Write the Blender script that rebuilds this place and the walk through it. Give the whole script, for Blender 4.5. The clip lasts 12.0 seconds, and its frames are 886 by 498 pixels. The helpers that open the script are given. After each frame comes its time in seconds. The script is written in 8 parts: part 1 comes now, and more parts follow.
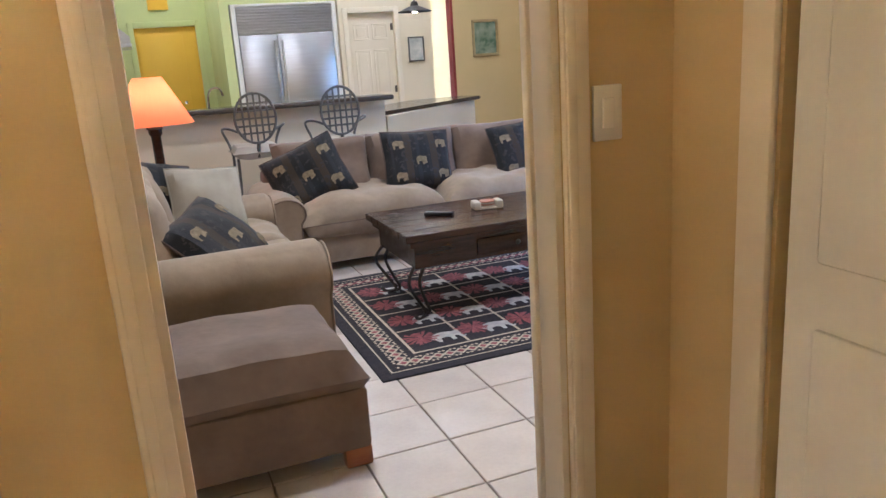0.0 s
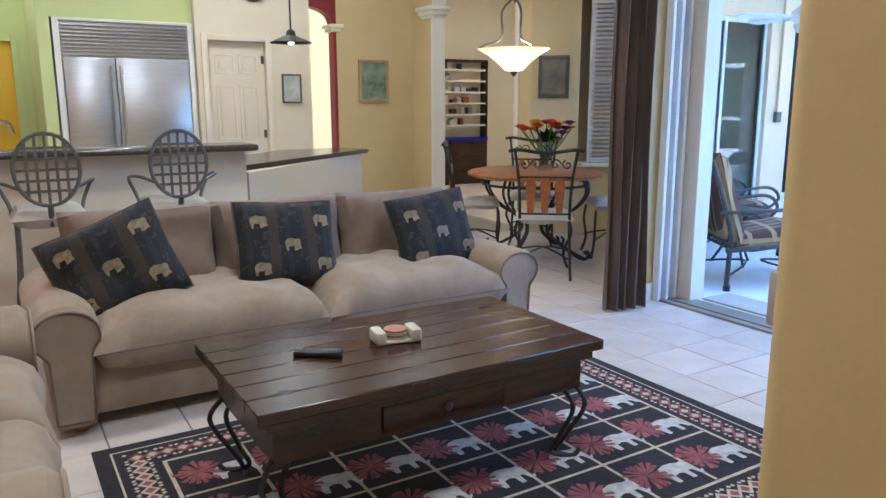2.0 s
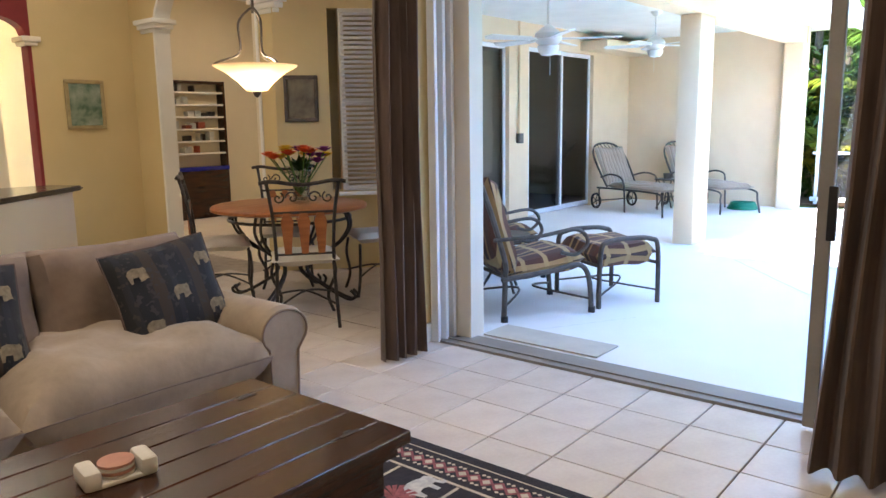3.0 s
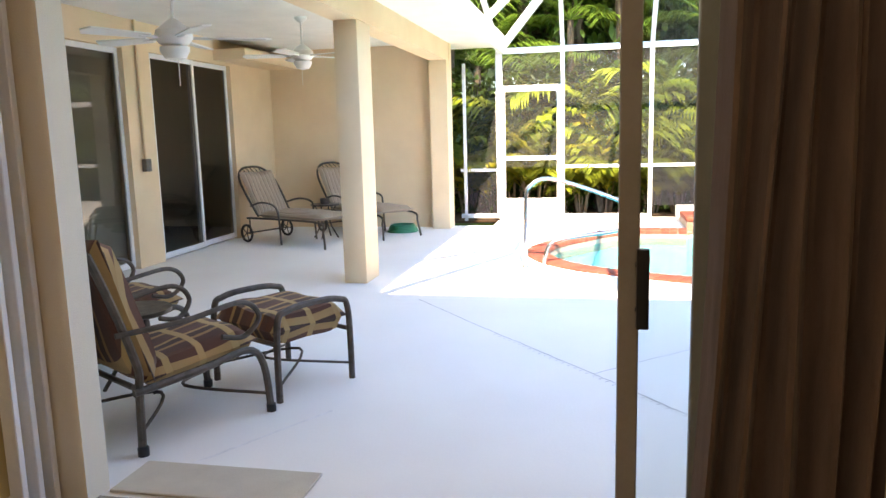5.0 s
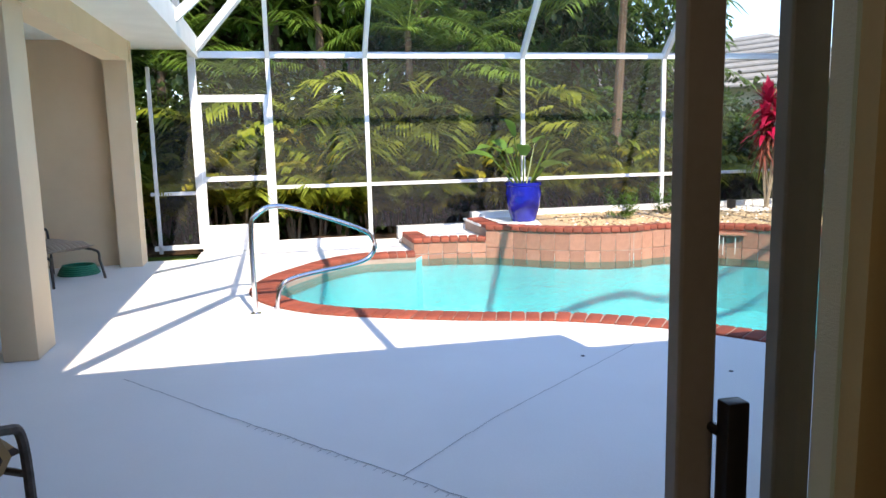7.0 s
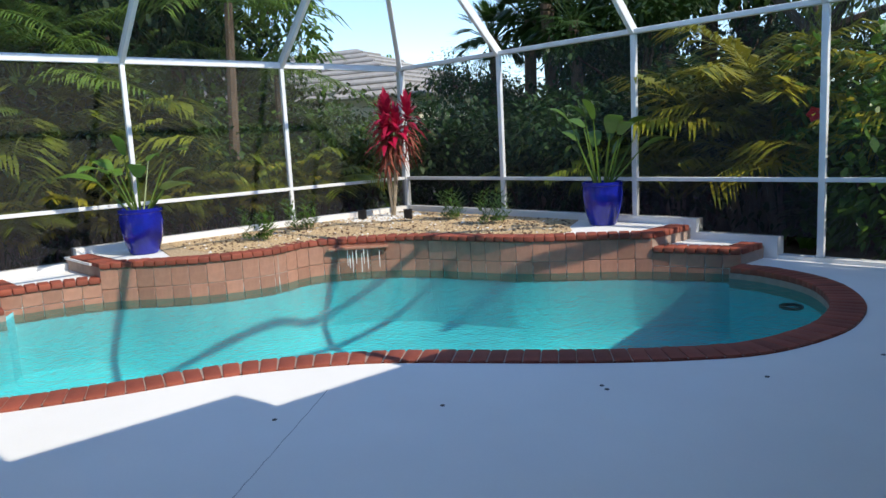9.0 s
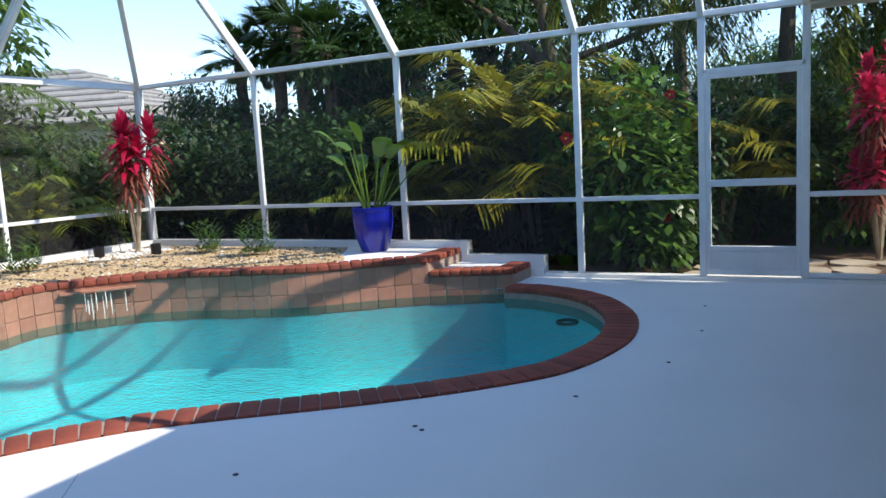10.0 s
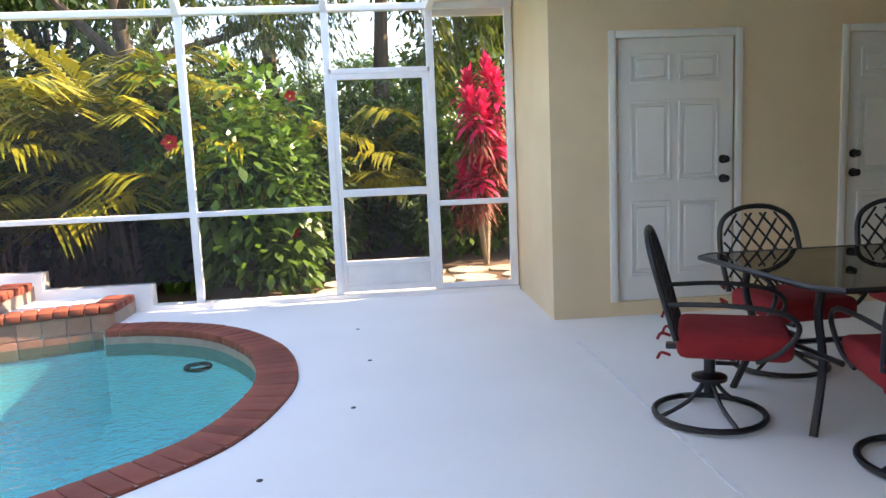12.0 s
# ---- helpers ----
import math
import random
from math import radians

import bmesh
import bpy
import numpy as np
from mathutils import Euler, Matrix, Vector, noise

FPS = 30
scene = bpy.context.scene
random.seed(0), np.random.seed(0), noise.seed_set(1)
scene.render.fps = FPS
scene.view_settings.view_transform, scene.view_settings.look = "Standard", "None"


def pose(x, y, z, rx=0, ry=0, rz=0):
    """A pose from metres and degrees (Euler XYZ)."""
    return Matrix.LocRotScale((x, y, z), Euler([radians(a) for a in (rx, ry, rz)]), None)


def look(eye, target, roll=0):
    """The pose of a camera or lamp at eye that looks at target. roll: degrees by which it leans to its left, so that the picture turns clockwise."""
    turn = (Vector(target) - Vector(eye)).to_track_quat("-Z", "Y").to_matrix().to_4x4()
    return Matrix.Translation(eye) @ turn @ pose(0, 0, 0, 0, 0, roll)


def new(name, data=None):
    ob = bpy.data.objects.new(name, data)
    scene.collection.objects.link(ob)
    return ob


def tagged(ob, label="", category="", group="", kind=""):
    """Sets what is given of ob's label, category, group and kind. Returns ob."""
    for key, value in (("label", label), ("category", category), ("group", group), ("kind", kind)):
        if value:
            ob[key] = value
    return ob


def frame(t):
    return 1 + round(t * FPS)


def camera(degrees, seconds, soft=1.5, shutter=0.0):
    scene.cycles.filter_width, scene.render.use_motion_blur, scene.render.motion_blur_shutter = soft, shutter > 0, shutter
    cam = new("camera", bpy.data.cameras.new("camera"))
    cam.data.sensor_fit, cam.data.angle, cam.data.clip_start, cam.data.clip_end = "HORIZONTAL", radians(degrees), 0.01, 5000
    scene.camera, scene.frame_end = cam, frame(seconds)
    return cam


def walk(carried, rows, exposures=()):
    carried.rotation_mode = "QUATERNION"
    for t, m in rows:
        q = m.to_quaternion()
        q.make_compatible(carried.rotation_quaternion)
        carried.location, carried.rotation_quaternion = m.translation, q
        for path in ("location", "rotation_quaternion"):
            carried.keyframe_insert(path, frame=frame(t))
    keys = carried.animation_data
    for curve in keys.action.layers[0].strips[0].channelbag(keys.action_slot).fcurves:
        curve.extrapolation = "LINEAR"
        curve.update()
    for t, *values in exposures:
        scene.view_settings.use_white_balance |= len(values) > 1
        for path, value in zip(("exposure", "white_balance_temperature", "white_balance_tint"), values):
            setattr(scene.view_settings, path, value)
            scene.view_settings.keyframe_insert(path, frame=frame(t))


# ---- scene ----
cam = camera(61.9, 12.0)
PATH = [
    (0, (0.559, 0.595, 1.37), (1.255, 2.402, 0.871), -3.9),
    (0.5, (0.745, 1.015, 1.383), (1.457, 2.835, 0.958), -2.7),
    (1, (0.872, 1.433, 1.377), (1.567, 3.271, 1.005), -1.7),
    (1.5, (1.035, 1.803, 1.362), (1.839, 3.596, 0.989), -0.5),
    (2, (1.144, 2.159, 1.368), (2.163, 3.835, 0.976), -0.1),
    (2.5, (1.286, 2.464, 1.367), (2.586, 3.938, 0.999), -0.3),
    (3, (1.533, 2.753, 1.364), (3.061, 4.0, 1.03), -0.8),
    (3.5, (1.789, 3.004, 1.351), (3.487, 4.013, 1.037), -1.8),
    (3.7, (1.913, 3.113, 1.373), (3.677, 4.002, 1.062), -2.1),
    (5.3, (2.973, 3.626, 1.454), (4.926, 3.922, 1.141), -1.1),
    (5.5, (3.079, 3.677, 1.486), (5.042, 3.886, 1.171), -0.9),
    (6, (3.439, 3.796, 1.481), (5.416, 3.793, 1.177), -0.7),
    (6.5, (3.726, 3.929, 1.476), (5.69, 3.688, 1.183), -0.8),
    (6.7, (3.843, 3.976, 1.457), (5.796, 3.658, 1.167), -0.9),
    (8.3, (4.75, 4.15, 1.521), (6.453, 3.151, 1.203), -3.0),
    (8.5, (4.84, 4.115, 1.523), (6.479, 3.012, 1.211), -2.9),
    (9, (4.999, 4.013, 1.486), (6.451, 2.67, 1.191), -3.0),
    (9.5, (5.31, 3.97, 1.45), (6.504, 2.386, 1.199), -3.7),
    (10, (5.528, 3.782, 1.421), (6.447, 2.024, 1.17), -3.2),
    (10.5, (5.707, 3.547, 1.439), (6.365, 1.678, 1.166), -2.7),
    (11, (5.914, 3.306, 1.399), (6.243, 1.353, 1.121), -2.5),
    (11.5, (6.048, 3.077, 1.361), (6.071, 1.096, 1.084), -2.5),
    (12, (6.238, 2.827, 1.35), (6.071, 0.851, 1.086), -2.4),
]

walk(cam, [(t, look(eye, target, roll)) for t, eye, target, roll in PATH], exposures=[
    (0.0, 4.5, 4900, 12), (1.5, 4.45, 5300, 12), (2.0, 4.4, 4900, 9), (2.5, 4.25, 5400, 10), (3.7, 3.82, 7500, 17), (5.3, 3.1, 8900, 18), (6.0, 2.5, 8600, 18), (6.7, 2.1, 7700, 16),
    (8.5, 1.05, 6900, 9), (10.0, 1.35, 6900, 8), (11.0, 2.2, 8200, 14), (11.5, 2.65, 9200, 19), (12.0, 2.95, 9700, 21)])

# ---- daylight ----
SUN = Vector((2.74, 0.52, -2.66)).normalized()
world = bpy.data.worlds.new("sky")
scene.world = world
world.use_nodes = True
wn = world.node_tree.nodes
sky = wn.new("ShaderNodeTexSky")
sky.sky_type, sky.sun_disc = "NISHITA", False
sky.dust_density, sky.ozone_density, sky.air_density, sky.altitude = 0.0, 4.0, 1.0, 1200
sky.sun_elevation, sky.sun_rotation = math.asin(-SUN.z), math.atan2(-SUN.x, -SUN.y)
wn["Background"].inputs[1].default_value = 0.15
world.node_tree.links.new(sky.outputs[0], wn["Background"].inputs[0])
sun_data = bpy.data.lights.new("sun", "SUN")
sun_data.energy, sun_data.angle, sun_data.color = 2.2, radians(0.5), (1.0, 0.94, 0.84)
sun = new("sun", sun_data)
sun.matrix_world = Matrix.Translation((0, 0, 12)) @ SUN.to_track_quat("-Z", "Y").to_matrix().to_4x4()


# ---- materials ----
def srgb(h):
    c = [int(h[i:i + 2], 16) / 255 for i in (0, 2, 4)]
    return tuple(v / 12.92 if v <= 0.04045 else ((v + 0.055) / 1.055) ** 2.4 for v in c) + (1.0,)


def mat(name, col, col2=None, scale=6.0, rough=0.6, bump=0.15, metal=0.0, fine=60.0, spec=0.5, vary=0.0, stretch=(1, 1, 1), sheen=0.0, amount=1.0):
    m = bpy.data.materials.new(name)
    m.use_nodes = True
    nt = m.node_tree
    n, l = nt.nodes, nt.links
    b = n["Principled BSDF"]
    c1 = (*col, 1.0) if len(col) == 3 else col
    c2 = tuple(min(1, v * 0.78) for v in c1[:3]) + (1.0,) if col2 is None else ((*col2, 1.0) if len(col2) == 3 else col2)
    co = n.new("ShaderNodeTexCoord")
    mp = n.new("ShaderNodeMapping")
    mp.inputs["Scale"].default_value = stretch
    l.new(co.outputs["Object"], mp.inputs[0])
    big, small = n.new("ShaderNodeTexNoise"), n.new("ShaderNodeTexNoise")
    for t, s in ((big, scale), (small, fine)):
        t.inputs["Scale"].default_value, t.inputs["Detail"].default_value = s, 5
        l.new(mp.outputs[0], t.inputs[0])
    add = n.new("ShaderNodeMath")
    add.operation = "MULTIPLY_ADD"
    add.inputs[1].default_value, add.inputs[2].default_value = 0.35, 0.0
    l.new(small.outputs[0], add.inputs[0])
    add2 = n.new("ShaderNodeMath")
    add2.operation = "ADD"
    l.new(big.outputs[0], add2.inputs[0]), l.new(add.outputs[0], add2.inputs[1])
    ramp = n.new("ShaderNodeValToRGB")
    ramp.color_ramp.elements[0].position, ramp.color_ramp.elements[1].position = 0.48, 0.9
    ramp.color_ramp.elements[0].color, ramp.color_ramp.elements[1].color = c1, tuple(a + (d - a) * amount for a, d in zip(c1, c2))
    l.new(add2.outputs[0], ramp.inputs[0])
    out = ramp.outputs[0]
    if vary:
        info, hsv = n.new("ShaderNodeObjectInfo"), n.new("ShaderNodeHueSaturation")
        mr = n.new("ShaderNodeMapRange")
        mr.inputs[3].default_value, mr.inputs[4].default_value = 1 - vary, 1 + vary
        l.new(info.outputs["Random"], mr.inputs[0]), l.new(mr.outputs[0], hsv.inputs["Value"]), l.new(out, hsv.inputs["Color"])
        out = hsv.outputs[0]
    l.new(out, b.inputs["Base Color"])
    rr = n.new("ShaderNodeMapRange")
    rr.inputs[3].default_value, rr.inputs[4].default_value = max(0.02, rough - 0.07), min(1, rough + 0.1)
    l.new(big.outputs[0], rr.inputs[0]), l.new(rr.outputs[0], b.inputs["Roughness"])
    b.inputs["Metallic"].default_value = metal
    b.inputs["Specular IOR Level"].default_value = spec
    b.inputs["Sheen Weight"].default_value = sheen
    if bump:
        bp = n.new("ShaderNodeBump")
        bp.inputs["Strength"].default_value, bp.inputs["Distance"].default_value = bump, 0.01
        l.new(add2.outputs[0], bp.inputs["Height"]), l.new(bp.outputs[0], b.inputs["Normal"])
    return m


def emit(name, col, strength):
    m = bpy.data.materials.new(name)
    m.use_nodes = True
    b = m.node_tree.nodes["Principled BSDF"]
    b.inputs["Base Color"].default_value = (*col, 1)
    b.inputs["Emission Color"].default_value, b.inputs["Emission Strength"].default_value = (*col, 1), strength
    return m


def veil(name, col, part_clear, rough=0.9):
    """A woven screen: part of the light goes straight through."""
    m = bpy.data.materials.new(name)
    m.use_nodes = True
    n, l = m.node_tree.nodes, m.node_tree.links
    mix, tr, df = n.new("ShaderNodeMixShader"), n.new("ShaderNodeBsdfTransparent"), n.new("ShaderNodeBsdfDiffuse")
    df.inputs[0].default_value = (*col, 1)
    mix.inputs[0].default_value = part_clear
    l.new(df.outputs[0], mix.inputs[1]), l.new(tr.outputs[0], mix.inputs[2]), l.new(mix.outputs[0], n["Material Output"].inputs[0])
    return m


def pane(name, tint, ior=1.45, rough=0.01, bump=0.0, bump_scale=3.0):
    """Clear sheet or water surface: tinted see-through with a Fresnel gloss."""
    m = bpy.data.materials.new(name)
    m.use_nodes = True
    n, l = m.node_tree.nodes, m.node_tree.links
    mix, tr, gl, fr = n.new("ShaderNodeMixShader"), n.new("ShaderNodeBsdfTransparent"), n.new("ShaderNodeBsdfGlossy"), n.new("ShaderNodeLayerWeight")
    tr.inputs[0].default_value = (*tint, 1)
    gl.inputs["Roughness"].default_value = rough
    pw, sc = n.new("ShaderNodeMath"), n.new("ShaderNodeMath")
    f0 = ((ior - 1) / (ior + 1)) ** 2
    pw.operation, sc.operation = "POWER", "MULTIPLY_ADD"
    pw.inputs[1].default_value, sc.inputs[1].default_value, sc.inputs[2].default_value = 5.0, 1 - f0, f0
    l.new(fr.outputs["Facing"], pw.inputs[0]), l.new(pw.outputs[0], sc.inputs[0])
    if bump:
        co, nz, wv, bp, ad = n.new("ShaderNodeTexCoord"), n.new("ShaderNodeTexNoise"), n.new("ShaderNodeTexNoise"), n.new("ShaderNodeBump"), n.new("ShaderNodeMath")
        nz.inputs["Scale"].default_value, wv.inputs["Scale"].default_value = bump_scale, bump_scale * 4
        bp.inputs["Strength"].default_value, bp.inputs["Distance"].default_value = bump, 0.03
        l.new(co.outputs["Object"], nz.inputs[0]), l.new(co.outputs["Object"], wv.inputs[0])
        l.new(nz.outputs[0], ad.inputs[0]), l.new(wv.outputs[0], ad.inputs[1]), l.new(ad.outputs[0], bp.inputs["Height"])
        l.new(bp.outputs[0], gl.inputs["Normal"]), l.new(bp.outputs[0], fr.inputs["Normal"])
    l.new(sc.outputs[0], mix.inputs[0]), l.new(tr.outputs[0], mix.inputs[1]), l.new(gl.outputs[0], mix.inputs[2]), l.new(mix.outputs[0], n["Material Output"].inputs[0])
    return m


def bands(name, stops, scale, axis=0, rough=0.85, blotch=None, blotch_scale=9.0, bump=0.2, blotch_at=0.62, second=None):
    """Woven cloth with bands of colour across one local axis, and blotches of a motif over them."""
    m = bpy.data.materials.new(name)
    m.use_nodes = True
    n, l = m.node_tree.nodes, m.node_tree.links
    b = n["Principled BSDF"]
    co, sp, mu, fr = n.new("ShaderNodeTexCoord"), n.new("ShaderNodeSeparateXYZ"), n.new("ShaderNodeMath"), n.new("ShaderNodeMath")
    l.new(co.outputs["Object"], sp.inputs[0])
    mu.operation, fr.operation = "MULTIPLY", "FRACT"
    mu.inputs[1].default_value = scale
    l.new(sp.outputs[axis], mu.inputs[0]), l.new(mu.outputs[0], fr.inputs[0])
    ramp = n.new("ShaderNodeValToRGB")
    ramp.color_ramp.interpolation = "CONSTANT"
    while len(ramp.color_ramp.elements) < len(stops):
        ramp.color_ramp.elements.new(0.5)
    for e, (p, c) in zip(ramp.color_ramp.elements, stops):
        e.position, e.color = p, (*c, 1)
    l.new(fr.outputs[0], ramp.inputs[0])
    out = ramp.outputs[0]
    if second:
        ax2, sc2, w2, c2 = second
        mu2, fr2, lt, mx = n.new("ShaderNodeMath"), n.new("ShaderNodeMath"), n.new("ShaderNodeMath"), n.new("ShaderNodeMix")
        mu2.operation, fr2.operation, lt.operation, mx.data_type = "MULTIPLY", "FRACT", "LESS_THAN", "RGBA"
        mu2.inputs[1].default_value, lt.inputs[1].default_value = sc2, w2
        l.new(sp.outputs[ax2], mu2.inputs[0]), l.new(mu2.outputs[0], fr2.inputs[0]), l.new(fr2.outputs[0], lt.inputs[0])
        l.new(lt.outputs[0], mx.inputs[0]), l.new(out, mx.inputs[6])
        mx.inputs[7].default_value = (*c2, 1)
        out = mx.outputs[2]
    nz = n.new("ShaderNodeTexNoise")
    nz.inputs["Scale"].default_value, nz.inputs["Detail"].default_value = blotch_scale, 3
    l.new(co.outputs["Object"], nz.inputs[0])
    if blotch:
        gt, mx = n.new("ShaderNodeMath"), n.new("ShaderNodeMix")
        gt.operation, mx.data_type = "GREATER_THAN", "RGBA"
        gt.inputs[1].default_value = blotch_at
        l.new(nz.outputs[0], gt.inputs[0]), l.new(gt.outputs[0], mx.inputs[0]), l.new(out, mx.inputs[6])
        mx.inputs[7].default_value = (*blotch, 1)
        out = mx.outputs[2]
    l.new(out, b.inputs["Base Color"])
    b.inputs["Roughness"].default_value, b.inputs["Sheen Weight"].default_value = rough, 0.1
    fine = n.new("ShaderNodeTexNoise")
    fine.inputs["Scale"].default_value = 180
    bp = n.new("ShaderNodeBump")
    bp.inputs["Strength"].default_value, bp.inputs["Distance"].default_value = bump, 0.004
    l.new(co.outputs["Object"], fine.inputs[0]), l.new(fine.outputs[0], bp.inputs["Height"]), l.new(bp.outputs[0], b.inputs["Normal"])
    return m


